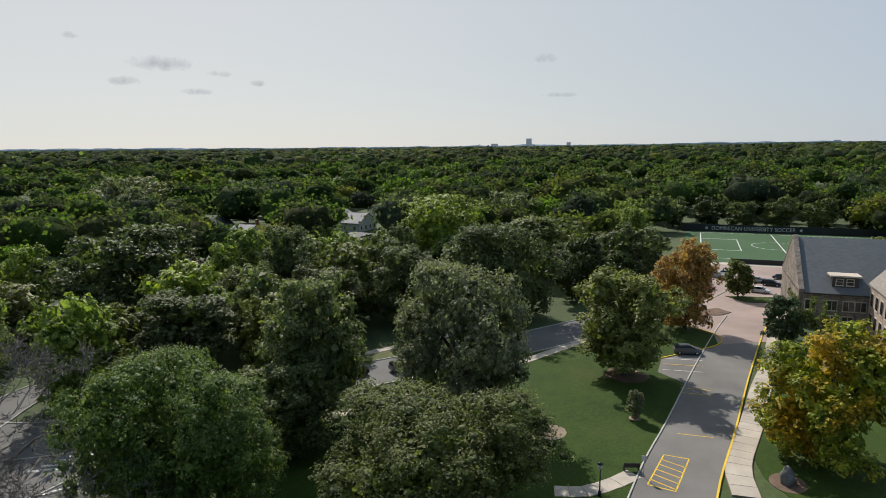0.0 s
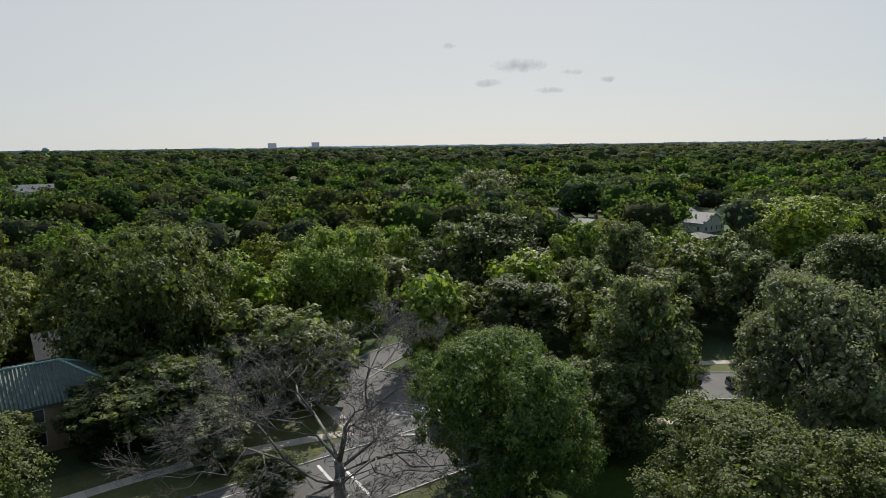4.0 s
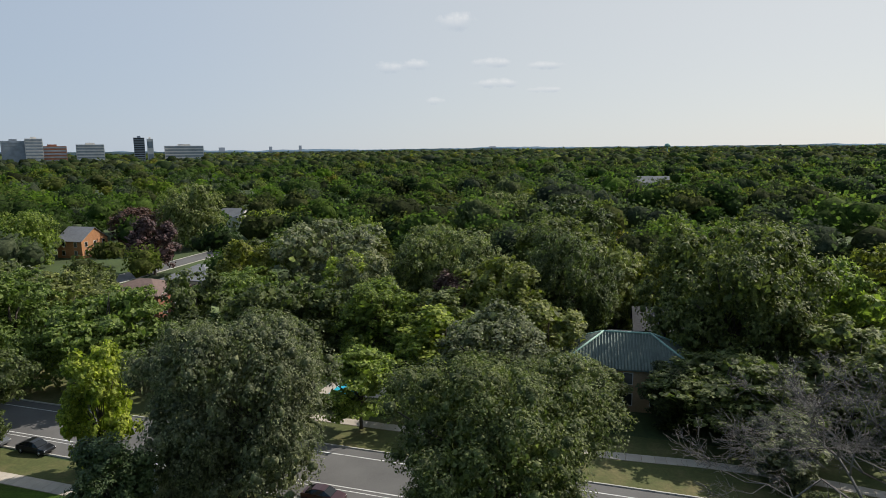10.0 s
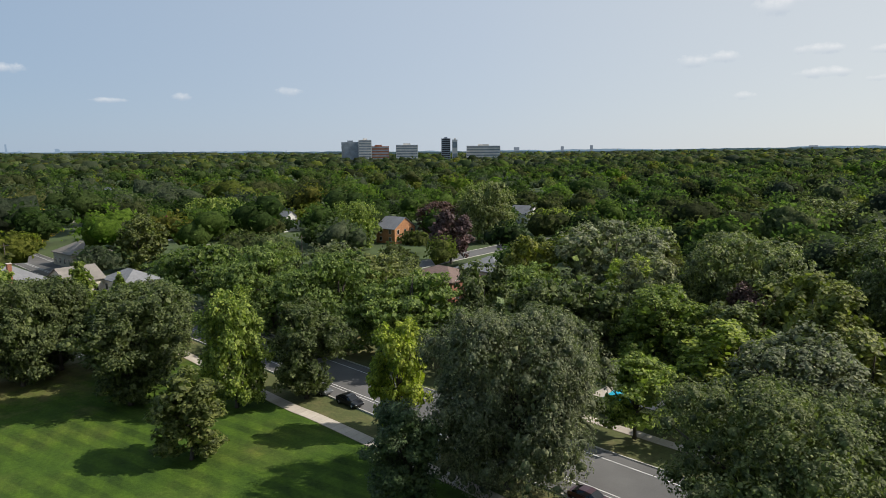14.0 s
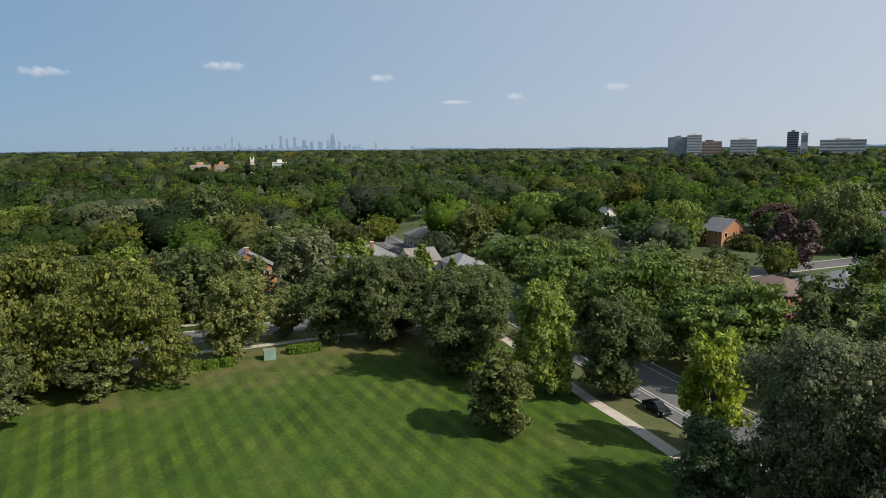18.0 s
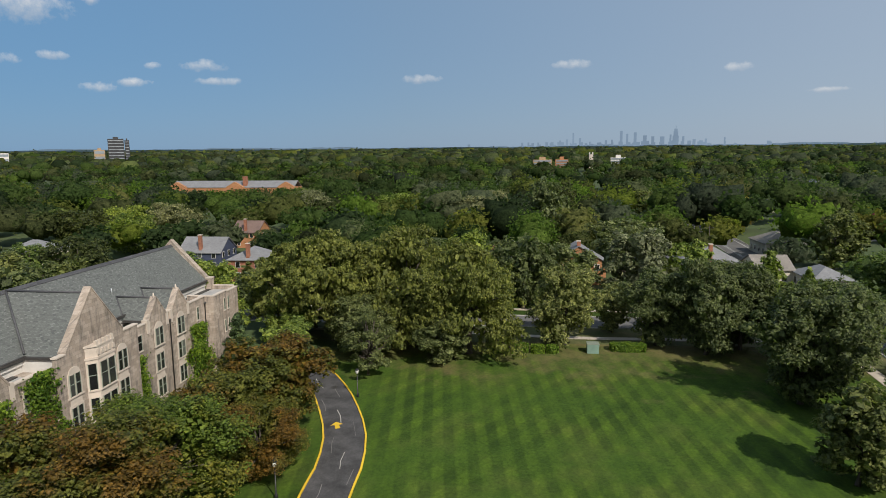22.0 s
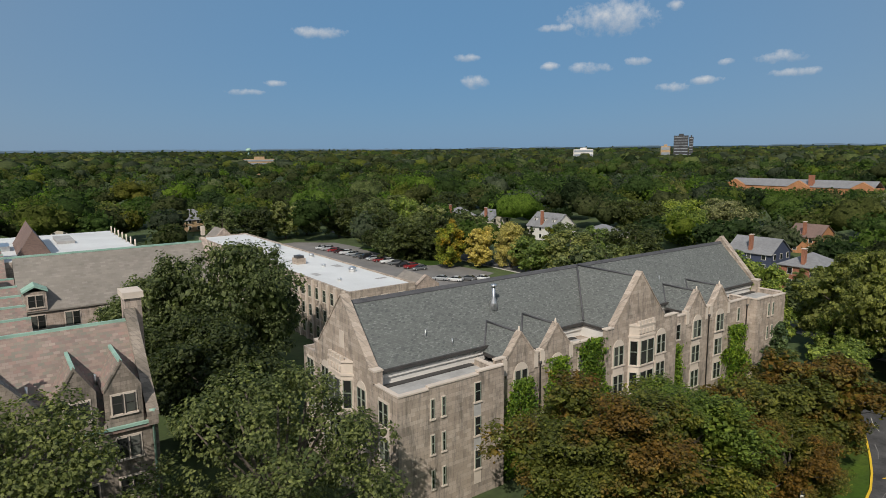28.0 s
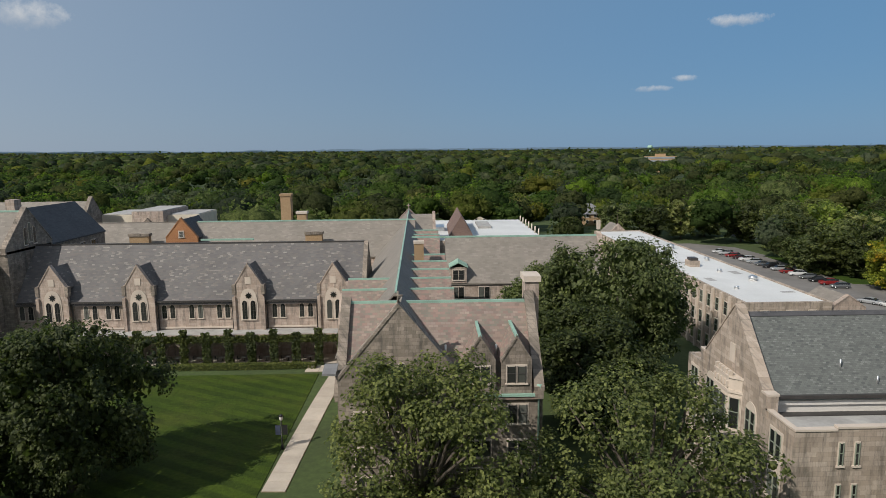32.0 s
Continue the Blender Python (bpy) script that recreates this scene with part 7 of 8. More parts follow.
WATER = material("pool_water", water_build)
tagged(solid("water_pool", [(36.4, -81.4), (31.6, -81.4), (30.2, -91.2), (36.0, -90.4)], -0.05, 0.055, WATER), "bright turquoise pool water", "pool", kind="structure")
KEEP_OUT.append((26, -94, 40, -79))
tent = thing("canopy_tent", "white peaked garden canopy", "canopy", at=(6.5, -97, 0))
part("canopy", mesh_of("canopy", [(-1.8, -1.8, 2.3), (1.8, -1.8, 2.3), (1.8, 1.8, 2.3), (-1.8, 1.8, 2.3), (0, 0, 3.5)], [(0, 1, 4), (1, 2, 4), (2, 3, 4), (3, 0, 4)], WHITE), tent)
for sx in (-1.7, 1.7):
    for sy in (-1.7, 1.7):
        part("leg", tube_mesh("leg", [[((sx, sy, 0), 0.04), ((sx, sy, 2.32), 0.04)]], STEEL, 6), tent)

# ---- smaller things of the campus ----


def ivy(x0, x1, y0, y1, z0, z1, n, seed, parent=None, leaf="ivy", size=0.34, taper=0.0, label="bright green ivy climbing a stone wall", dirn=(0, -1, 0.2)):
    """A mat of leaves over a box, thinning towards its top."""
    rng = np.random.RandomState(seed)
    if taper:
        # a heap of leafy clumps, broad at the foot and ragged at the top
        k = max(8, n // 70)
        u = rng.uniform(0, 1, (k, 3))
        zc = z0 + (z1 - z0) * u[:, 2] ** 0.8
        wide = 1 - taper * ((zc - z0) / (z1 - z0)) ** 2
        c = np.stack([(x0 + x1) / 2 + (u[:, 0] - 0.5) * (x1 - x0) * wide, y0 + (y1 - y0) * u[:, 1], zc], 1)
        p = c[rng.randint(0, k, n)] + rng.normal(0, 1, (n, 3)) * np.array([0.42, 0.2, 0.5])
        p[:, 2] = np.clip(p[:, 2], z0 + 0.05, z1)
    else:
        u = rng.uniform(0, 1, (n, 3))
        p = np.stack([x0 + (x1 - x0) * u[:, 0], y0 + (y1 - y0) * u[:, 1], z0 + (z1 - z0) * u[:, 2]], 1)
    ob = part("ivy", quick_mesh("ivy", leaf_quads(rng, p, np.tile(np.array(dirn, float), (n, 1)), size, 0.8, 0.6), LEAF[leaf]), parent)
    if parent is None:
        tagged(ob, label, "ivy")
    return ob


ivy(43.0, 47.4, 47.5, 48.5, 0, 10.6, 3600, 1, taper=0.5, size=0.26)
ivy(48.2, 53.2, 47.3, 48.5, 0, 11.9, 5200, 2, taper=0.55, size=0.26)
ivy(53.0, 59.0, 47.1, 48.4, 0, 13.0, 6200, 8, taper=0.6, size=0.26)
ivy(71.6, 75.0, 47.6, 48.5, 0, 9.0, 1900, 3, taper=0.7, size=0.28)
ivy(84.6, 91.4, 47.3, 48.5, 0, 9.2, 4600, 4, taper=0.7, size=0.28)
ivy(41.8, 43.6, 47.7, 48.5, 0, 7.0, 1100, 5, taper=0.8, size=0.26)
ivy(-131, -124.2, 17.2, 17.9, 0, 9, 1800, 6, leaf="oak", taper=0.3, label="dark ivy on the end wall of the block")
ivy(-123.9, -123.2, 18, 24, 0, 9, 1300, 7, leaf="oak", taper=0.3, label="dark ivy on the end wall of the block", dirn=(1, 0, 0.2))
# ivy on the arcade
for i in range(bays + 1):
    x = -68 + i * 3.75
    ivy(x - 0.62, x + 0.62, 102.4, 103.0, 0.1, 5.9 + 0.3 * math.sin(i * 3), 420, 20 + i, arcade, "deep", 0.42)
ivy(-70, -14, 102.5, 102.95, 4.0, 5.1, 4200, 50, arcade, "deep", 0.42)


def hedge(x0, x1, y0, y1, h, seed, label, leaf="oak", rounded=True):
    rng = np.random.RandomState(seed)
    n = int((x1 - x0 + y1 - y0) * 260)
    a = rng.uniform(0, 2 * math.pi, n)
    u = rng.uniform(0, 1, n)
    r = np.where(u < 0.55, 1.0, np.sqrt(rng.uniform(0, 1, n)))
    sq = np.maximum(np.abs(np.cos(a)), np.abs(np.sin(a))) ** (-0.6 if rounded else -1)
    z = np.where(u < 0.55, rng.uniform(0.05, h * 0.95, n), h * (1 - 0.12 * r ** 2))
    p = np.stack([(x0 + x1) / 2 + (x1 - x0) / 2 * r * sq * np.cos(a), (y0 + y1) / 2 + (y1 - y0) / 2 * r * sq * np.sin(a), z], 1)
    out = np.stack([np.cos(a) * (u < 0.55), np.sin(a) * (u < 0.55), (u >= 0.55) * 1.0], 1)
    ob = thing("hedge", label, "hedge", at=(0, 0, 0))
    part("leaves", quick_mesh("leaves", leaf_quads(rng, p, out, 0.2, 0.8, 0.5), LEAF[leaf]), ob)
    cx, cy = (x0 + x1) / 2, (y0 + y1) / 2
    core = [(cx + (x1 - x0) / 2 * 0.82 * math.cos(k * math.pi / 6), cy + (y1 - y0) / 2 * 0.82 * math.sin(k * math.pi / 6)) for k in range(12)]
    solid("core", core, 0, h * 0.85, LEAF[leaf], ob)
    return ob


hedge(106.2, 108.8, -2.2, 4.2, 1.6, 61, "rounded clipped green hedge at the lawn's edge", "ivy")
hedge(106.4, 108.4, -5.0, -2.6, 1.4, 62, "rounded clipped green bush at the lawn's edge", "ivy")
hedge(106.6, 108.6, -7.4, -5.3, 1.4, 63, "rounded clipped green bush at the lawn's edge", "ivy")
hedge(108.6, 111.2, -22.6, -16.4, 1.3, 64, "low clipped green hedge at the lawn's edge", "ivy")
hedge(-45, -19.6, 100.2, 101.6, 0.9, 65, "low green planting before the arcade", "oak", False)
hedge(24.2, 39.5, -78.4, -76.6, 1.8, 66, "dark clipped hedge before the pool terrace")
flat("bed_island", [(-94.5, -8.6), (-95.6, -5.6), (-98.6, -5), (-101, -7.6), (-100, -11.4), (-96.6, -11.6)], 0.03, MULCH, "mulch bed round a tree", "bed")
disc = [(-74 + 2.2 * math.cos(k * math.pi / 12) * (1 + 0.06 * math.sin(k * 3)), -15.2 + 1.9 * math.sin(k * math.pi / 12)) for k in range(24)]
flat("bare_patch", disc, 0.03, DIRT, "round bare patch of soil in the lawn", "patch")
disc = [(-70.6 + 2.1 * math.cos(k * math.pi / 12), 10.6 + 1.8 * math.sin(k * math.pi / 12)) for k in range(24)]
flat("rock_bed", disc, 0.02, MULCH, "mulch ring round a boulder", "bed")
disc = [(-81.8 + 0.8 * math.cos(k * math.pi / 8), -5.8 + 0.8 * math.sin(k * math.pi / 8)) for k in range(16)]
flat("sapling_bed", disc, 0.03, DIRT, "mulch ring round a young tree", "bed")

bmr = bmesh.new()
bmesh.ops.create_icosphere(bmr, subdivisions=3, radius=1.0)
for v in bmr.verts:
    k = 1 + 0.22 * noise.noise(v.co * 1.7 + Vector((5, 1, 2)))
    v.co = Vector((v.co.x * 0.95 * k, v.co.y * 0.7 * k, max(-0.15, v.co.z * 1.25 * k + 0.55)))
me = bpy.data.meshes.new("boulder")
bmr.to_mesh(me)
bmr.free()
me.polygons.foreach_set("use_smooth", [True] * len(me.polygons))
me.materials.append(rough_surface("granite", (0.16, 0.155, 0.15), 0.85, 1.2, 9, 0.3, 0.5))
rock = tagged(part("boulder", me), "grey granite boulder standing in a mulch ring", "boulder")
rock.location = (-70.6, 10.5, 0.02)


def lamp_post(x, y, h, banner=False, label="black cast lamp post with a lantern", turn=0):
    ob = thing("lamp_post", label, "lamp post", "campus lamp posts", at=(x, y, 0), turn=turn)
    part("pole", tube_mesh("pole", [[((0, 0, 0), 0.2), ((0, 0, 0.5), 0.16), ((0, 0, 0.6), 0.08), ((0, 0, h - 0.8), 0.06)]], BLACK, 10), ob)
    part("lantern", tube_mesh("lantern", [[((0, 0, h - 0.8), 0.1), ((0, 0, h - 0.7), 0.2), ((0, 0, h - 0.25), 0.26)]], WHITE, 8), ob)
    part("cap", tube_mesh("cap", [[((0, 0, h - 0.25), 0.32), ((0, 0, h - 0.08), 0.15), ((0, 0, h), 0.04)]], BLACK, 8), ob)
    if banner:
        for s in (-1, 1):
            box("banner", min(s * 0.12, s * 0.72), max(s * 0.12, s * 0.72), -0.02, 0.02, h - 2.6, h - 1.4, NAVY if s < 0 else BLACK, ob)
        part("bracket", tube_mesh("bracket", [[((-0.75, 0, h - 1.38), 0.025), ((0.75, 0, h - 1.38), 0.025)]], BLACK, 6), ob)


lamp_post(-61.2, -7.5, 3.7)
lamp_post(-18.3, 71.8, 4.4, True, "black lamp post carrying two banners")
lamp_post(84.8, 22.6, 4.3)
lamp_post(57.5, 24.2, 4.3)
lamp_post(-120, 16.4, 4.0)
lamp_post(44, -52.9, 4.2)
lamp_post(100, -53, 4.2)
util = thing("utility_box", "green metal utility box at the lawn's edge", "utility box", at=(108.4, -13.3, 0))
box("cabinet", -0.8, 0.8, -1.0, 1.0, 0, 1.6, rough_surface("green_enamel", (0.18, 0.27, 0.22), 0.5, 1, 6, 0.12, 0.05), util)
box("lid", -0.85, 0.85, -1.05, 1.05, 1.604, 1.7, FRAME_GREEN, util)
mail = thing("service_pedestal", "pale green service pedestal by the pavement", "pedestal", at=(43.6, -53.2, 0))
box("cabinet", -0.35, 0.35, -0.3, 0.3, 0, 1.5, rough_surface("pale_enamel", (0.42, 0.48, 0.42), 0.5, 1, 6, 0.12, 0.05), mail)
box("cap", -0.38, 0.38, -0.33, 0.33, 1.504, 1.6, FRAME_GREEN, mail)
bench = thing("bench", "dark metal bench on a concrete pad", "bench", at=(-67.6, -5.0, 0.06), turn=-70)
box("seat", -0.9, 0.9, -0.25, 0.25, 0.42, 0.47, BLACK, bench)
box("backrest", -0.9, 0.9, 0.25, 0.31, 0.5, 0.95, BLACK, bench)
for s in (-0.8, 0.8):
    box("leg", s - 0.04, s + 0.04, -0.25, 0.3, 0, 0.42, BLACK, bench)
sgn = thing("sign_post", "small sign on a steel post by the walk", "sign", at=(-66.6, -3.6, 0.06))
part("post", tube_mesh("post", [[((0, 0, 0), 0.04), ((0, 0, 2.4), 0.04)]], STEEL, 6), sgn)
box("plate", -0.03, 0.0, -0.3, 0.3, 1.8, 2.4, STEEL, sgn)
panel = thing("notice_pylon", "dark grey pylon sign beside the walk", "sign", at=(-100.5, 12.4, 0.0), turn=20)
solid("slab", [(-0.2, -0.75), (0.2, -0.75), (0.2, 0.75), (-0.2, 0.75)], 0, 2.9, LEAD, panel)
box("plate", 0.204, 0.23, -0.5, 0.5, 1.2, 1.9, STEEL, panel)
for k in range(5):
    rack = thing("bike_rack", "black hooped bicycle rack", "bicycle rack", "bicycle racks", at=(-117.4 - 0.9 * k, 14.2, 0.13), turn=10)
    part("hoop", tube_mesh("hoop", [[((0, -0.35, 0), 0.03), ((0, -0.35, 0.6), 0.03), ((0, 0, 0.85), 0.03), ((0, 0.35, 0.6), 0.03), ((0, 0.35, 0), 0.03)]], BLACK, 6), rack)
street_sign = thing("street_sign", "small white sign before the tiled house", "sign", at=(-14, -79.1, 0))
part("post", tube_mesh("post", [[((0, 0, 0), 0.05), ((0, 0, 1.6), 0.05)]], STEEL, 6), street_sign)
box("plate", -0.4, 0.4, 0.06, 0.1, 1.0, 1.8, WHITE, street_sign)
box("bar", -0.25, 0.25, 0.104, 0.12, 1.25, 1.4, BLACK, street_sign)
# arrow and drain on the loop drive
a = Vector((75.1, 22.9, 0.042))
t = Vector((0.92, 0.38, 0)).normalized()
n_ = Vector((-t.y, t.x, 0))
pts = [a + t * 1.1, a + t * 0.1 + n_ * 0.85, a + t * 0.1 + n_ * 0.3, a - t * 1.0 + n_ * 0.3, a - t * 1.0 - n_ * 0.3, a + t * 0.1 - n_ * 0.3, a + t * 0.1 - n_ * 0.85]
part("painted_arrow", mesh_of("painted_arrow", pts, [tuple(range(7))], YELLOW), loop, "yellow painted arrow")
solid("drain", [(87.6, 26.4), (88.6, 26.8), (88.3, 27.5), (87.3, 27.1)], 0.03, 0.045, LEAD, loop)
# sealed cracks on the loop drive
for k in range(34):
    i = 2 + k % (len(lline) - 4)
    p, q = lline[i], lline[i + 1]
    o = ((k * 37) % 100 / 100 - 0.5) * 4.2
    w = 0.05 + 0.06 * ((k * 13) % 7) / 7
    sub = [p.lerp(q, 0.0), p.lerp(q, 0.5) + Vector((0.2 * math.sin(k), 0.2 * math.cos(k), 0)), q]
    ribbon("sealed_crack", sub, o, o + w, 0.03, 0.041, ASPHALT if k % 3 else KERB, loop)

# utility poles along the far streets
for k, (x, y) in enumerate([(-162.5, -23.8), (150, -120), (205, -60), (205, 0), (160, 120), (230, 60), (-140, -140), (120, 180)]):
    pole = thing("utility_pole", "wooden utility pole with a crossarm", "utility pole", "utility poles", at=(x, y, 0), turn=30 * k)
    part("post", tube_mesh("post", [[((0, 0, 0), 0.16), ((0, 0, 11), 0.11)]], BARK, 8), pole)
    box("crossarm", -1.2, 1.2, -0.06, 0.06, 10.2, 10.35, BARK, pole)
    for s in (-1.0, -0.4, 0.4, 1.0):
        part("insulator", tube_mesh("insulator", [[((s, 0, 10.35), 0.05), ((s, 0, 10.55), 0.04)]], STEEL, 6), pole)


# tables and chairs under the arcade


def cafe_set(x, y):
    table = thing("cafe_table", "small round pale cafe table under the arcade", "table", "arcade tables", at=(x, y, 0.12))
    part("tabletop", tube_mesh("tabletop", [[((0, 0, 0.7), 0.5), ((0, 0, 0.74), 0.5)]], WHITE, 14), table)
    part("stem", tube_mesh("stem", [[((0, 0, 0.0), 0.05), ((0, 0, 0.7), 0.05)]], BLACK, 6), table)
    part("foot", tube_mesh("foot", [[((0, 0, 0.0), 0.28), ((0, 0, 0.04), 0.26)]], BLACK, 10), table)
    for k, sx in enumerate((-0.95, 0.95)):
        chair = thing("cafe_chair", "black metal cafe chair beside a round table", "chair", "arcade chairs", at=(x + sx, y, 0.12), turn=90 if sx < 0 else -90)
        box("seat", -0.22, 0.22, -0.22, 0.22, 0.43, 0.47, BLACK, chair)
        box("backrest", -0.22, 0.22, 0.2, 0.24, 0.55, 0.9, BLACK, chair)
        for px_ in (-0.19, 0.19):
            for py_ in (-0.19, 0.2):
                part("leg", tube_mesh("leg", [[((px_, py_, 0), 0.02), ((px_, py_, 0.45 if py_ < 0 else 0.58), 0.02)]], BLACK, 5), chair)


for i in range(4, 13):
    cafe_set(-68 + i * 3.75 + 1.9, 104.6)


def on_road(x, y, pad):
    for line, half in ((tline, 5.4), (dline, 6.0), (sline, 3.4), (eline, 4.4), (vline, 3.8), (lline, 3.0)):
        if any(math.hypot(x - p.x, y - p.y) < half + pad for p in line):
            return True
    return False


mid_rng = random.Random(3)
made = []
tries = 0
while len(made) < 118 and tries < 40000:
    tries += 1
    a, d = mid_rng.uniform(0, 2 * math.pi), math.sqrt(mid_rng.uniform(76 ** 2, 152 ** 2))
    x, y = d * math.sin(a), d * math.cos(a)
    if -60 < x < 134 and -77 < y < 60 or (-150 < x < 0 and -60 < y < 20) or not clear(x, y) or on_road(x, y, 2.0):
        continue
    if any(math.hypot(x - p, y - q) < rr + 3.5 for p, q, rr in near_xy) or any(math.hypot(x - p, y - q) < 8.6 for p, q in made):
        continue
    made.append((x, y))
    leaf = mid_rng.choice(["oak"] * 8 + ["bright"] * 5 + ["olive"] * 5 + ["grey"] * 3 + ["locust"] * 2 + ["dark", "purple"])
    kind = "cone" if leaf == "dark" else mid_rng.choice(["round", "round", "oval", "layered"] if leaf == "locust" else ["round", "round", "oval"])
    h = mid_rng.uniform(12, 18)
    tree(x, y, h, mid_rng.uniform(5.2, 8.6) * (0.6 if kind == "cone" else 1), kind, leaf, "mid")


def woods(name, inner, outer, spacing, sprays, size, mat_names, label, seed, h0=11, h1=17, crown=6.5, balls=6):
    """A ring of far trees, each a lumpy dome of leaf sprays with its own height, width and tint."""
    rng = np.random.RandomState(seed)
    side = np.arange(-outer, outer, spacing)
    gx, gy = np.meshgrid(side, side)
    gx = gx.ravel() + rng.uniform(-0.45, 0.45, gx.size) * spacing
    gy = gy.ravel() + rng.uniform(-0.45, 0.45, gy.size) * spacing
    d = np.hypot(gx, gy)
    ok = (d > inner) & (d < outer)
    if inner < 1000:
        ok &= np.array([o and clear(x, y, 4.0) and (inner > 180 or not on_road(x, y, 2.0)) for o, x, y in zip(ok, gx, gy)])
    xs, ys, d = gx[ok], gy[ok], d[ok]
    a = np.arctan2(xs, ys)
    n = len(xs)
    # stands of one kind and of like age, as streets and gardens plant them
    stand = np.sin(xs * 0.021 + 1.3) + np.sin(ys * 0.027 + 0.4) + np.sin((xs + ys) * 0.013)
    kind = np.minimum((rng.uniform(0, 1, n) * 0.8 + (stand + 3) / 6 * 0.2) * len(mat_names), len(mat_names) - 1).astype(int)
    grow = np.clip(rng.normal(0.5, 0.27, n) + 0.07 * stand, 0.0, 1.15)
    hh, rr, tint = h0 + (h1 - h0) * grow, crown * (0.55 + 0.75 * grow) * rng.uniform(0.85, 1.15, n), rng.uniform(0, 1, n)
    # lower street trees before the school
    before = (np.degrees(a) > 60.5) & (np.degrees(a) < 72) & (d < 475)
    hh = np.where(before, np.minimum(hh, 34 - 25.5 * d / 490), hh)
    for k, leaf in enumerate(mat_names):
        sel = np.where(kind == k)[0]
        m = len(sel)
        if balls > 1:
            c = rng.normal(0, 1, (m, balls, 3))
            c /= np.linalg.norm(c, axis=2, keepdims=True)
            c[:, :, 2] = np.abs(c[:, :, 2]) * 1.3 - 0.45
            c *= rng.uniform(0.22, 0.55, (m, balls, 1))
            cr = rng.uniform(0.42, 0.68, (m, balls))
        else:
            c, cr = np.zeros((m, 1, 3)), np.ones((m, 1)) * 0.95
        mid = np.empty((m, balls, 3))
        mid[:, :, 0] = xs[sel][:, None] + c[:, :, 0] * rr[sel][:, None]
        mid[:, :, 1] = ys[sel][:, None] + c[:, :, 1] * rr[sel][:, None]
        mid[:, :, 2] = hh[sel][:, None] * (0.58 + 0.5 * c[:, :, 2])
        rad = cr * rr[sel][:, None]
        rise = np.maximum(0, d[sel] - 500) * 0.0075 * (1 - 0.5 * np.exp(-((np.degrees(a[sel]) - 142) / 22) ** 2))
        mid[:, :, 2] = np.minimum(mid[:, :, 2], hh[sel][:, None] - rad * 0.8)
        mid[:, :, 2] += rise[:, None]
        per = max(1, sprays // balls)
        u = rng.normal(0, 1, (m, balls, per, 3))
        u /= np.linalg.norm(u, axis=3, keepdims=True)
        u[..., 2] = np.abs(u[..., 2]) * 1.3 - 0.3
        p = mid[:, :, None, :] + u * rad[:, :, None, None] * np.array([1, 1, 0.8]) * rng.uniform(0.85, 1.15, (m, balls, per, 1))
        q = leaf_quads(rng, p.reshape(-1, 3), 0.75 * u.reshape(-1, 3) + np.array([0, 0, 0.45]), size, 0.85, 0.85)
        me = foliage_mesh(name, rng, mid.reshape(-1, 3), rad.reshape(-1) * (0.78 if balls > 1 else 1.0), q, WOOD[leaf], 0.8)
        at = me.attributes.new("tint", "FLOAT", "FACE")
        at.data.foreach_set("value", np.concatenate([np.repeat(tint[sel], balls * 20), np.repeat(tint[sel], balls * per)]).astype(np.float32))
        tagged(new(name, me), label, "woods", kind="stuff")


woods("woods_edge", 152, 187, 14.0, 900, 0.72, ["oak", "bright", "olive", "grey"], "dense canopy of mixed green trees behind the gardens", 4, 9, 18, 8.0, 9)
woods("woods_near", 187, 430, 18.5, 300, 1.2, ["oak", "bright", "olive", "grey"], "dense canopy of mixed green trees over the suburb", 5, 8, 22, 11.0, 7)
woods("woods_middle", 430, 1000, 22.0, 63, 1.9, ["oak", "bright", "olive", "grey"], "dense canopy of mixed green trees further off", 6, 8, 21, 10.6, 3)
# No bright greens this far out; the greyer mix stands for haze.
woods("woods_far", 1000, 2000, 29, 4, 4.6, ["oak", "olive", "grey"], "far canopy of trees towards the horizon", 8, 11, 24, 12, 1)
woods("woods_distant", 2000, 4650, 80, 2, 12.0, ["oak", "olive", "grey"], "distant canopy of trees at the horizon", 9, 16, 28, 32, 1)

# ---- the far distance: treeline, towers, clouds ----


# Backdrop surfaces emit their colour, with distance haze already mixed in.
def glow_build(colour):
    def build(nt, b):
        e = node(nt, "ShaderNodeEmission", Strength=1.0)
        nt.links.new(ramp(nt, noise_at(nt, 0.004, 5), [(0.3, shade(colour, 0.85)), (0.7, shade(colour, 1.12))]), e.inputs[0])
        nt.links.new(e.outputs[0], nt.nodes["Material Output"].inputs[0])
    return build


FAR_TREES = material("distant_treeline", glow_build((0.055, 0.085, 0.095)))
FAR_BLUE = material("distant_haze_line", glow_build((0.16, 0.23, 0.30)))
FAR_TOWER = material("hazy_distant_towers", glow_build((0.22, 0.30, 0.40)))
# Darker copy of the tower colour, for blocks seen against the sun.
FAR_BACKLIT = material("backlit_distant_blocks", glow_build((0.14, 0.17, 0.21)))
rng_far = random.Random(12)


def horizon(name, radius, lo, hi, mat, label, steps=900):
    v, q = [], []
    h = 0.5
    for i in range(steps):
        a = 2 * math.pi * i / steps
        h = min(1, max(0, h + rng_far.uniform(-0.3, 0.3)))
        v += [(radius * math.sin(a), radius * math.cos(a), -20), (radius * math.sin(a), radius * math.cos(a), lo + (hi - lo) * h - 10 * math.exp(-((math.degrees(a) - 142) / 22) ** 2))]
        j = (i + 1) % steps
        q.append((2 * i, 2 * i + 1, 2 * j + 1, 2 * j))
    tagged(part(name, mesh_of(name, v, q, mat)), label, "horizon", kind="structure")


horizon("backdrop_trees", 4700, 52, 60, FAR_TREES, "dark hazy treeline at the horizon")
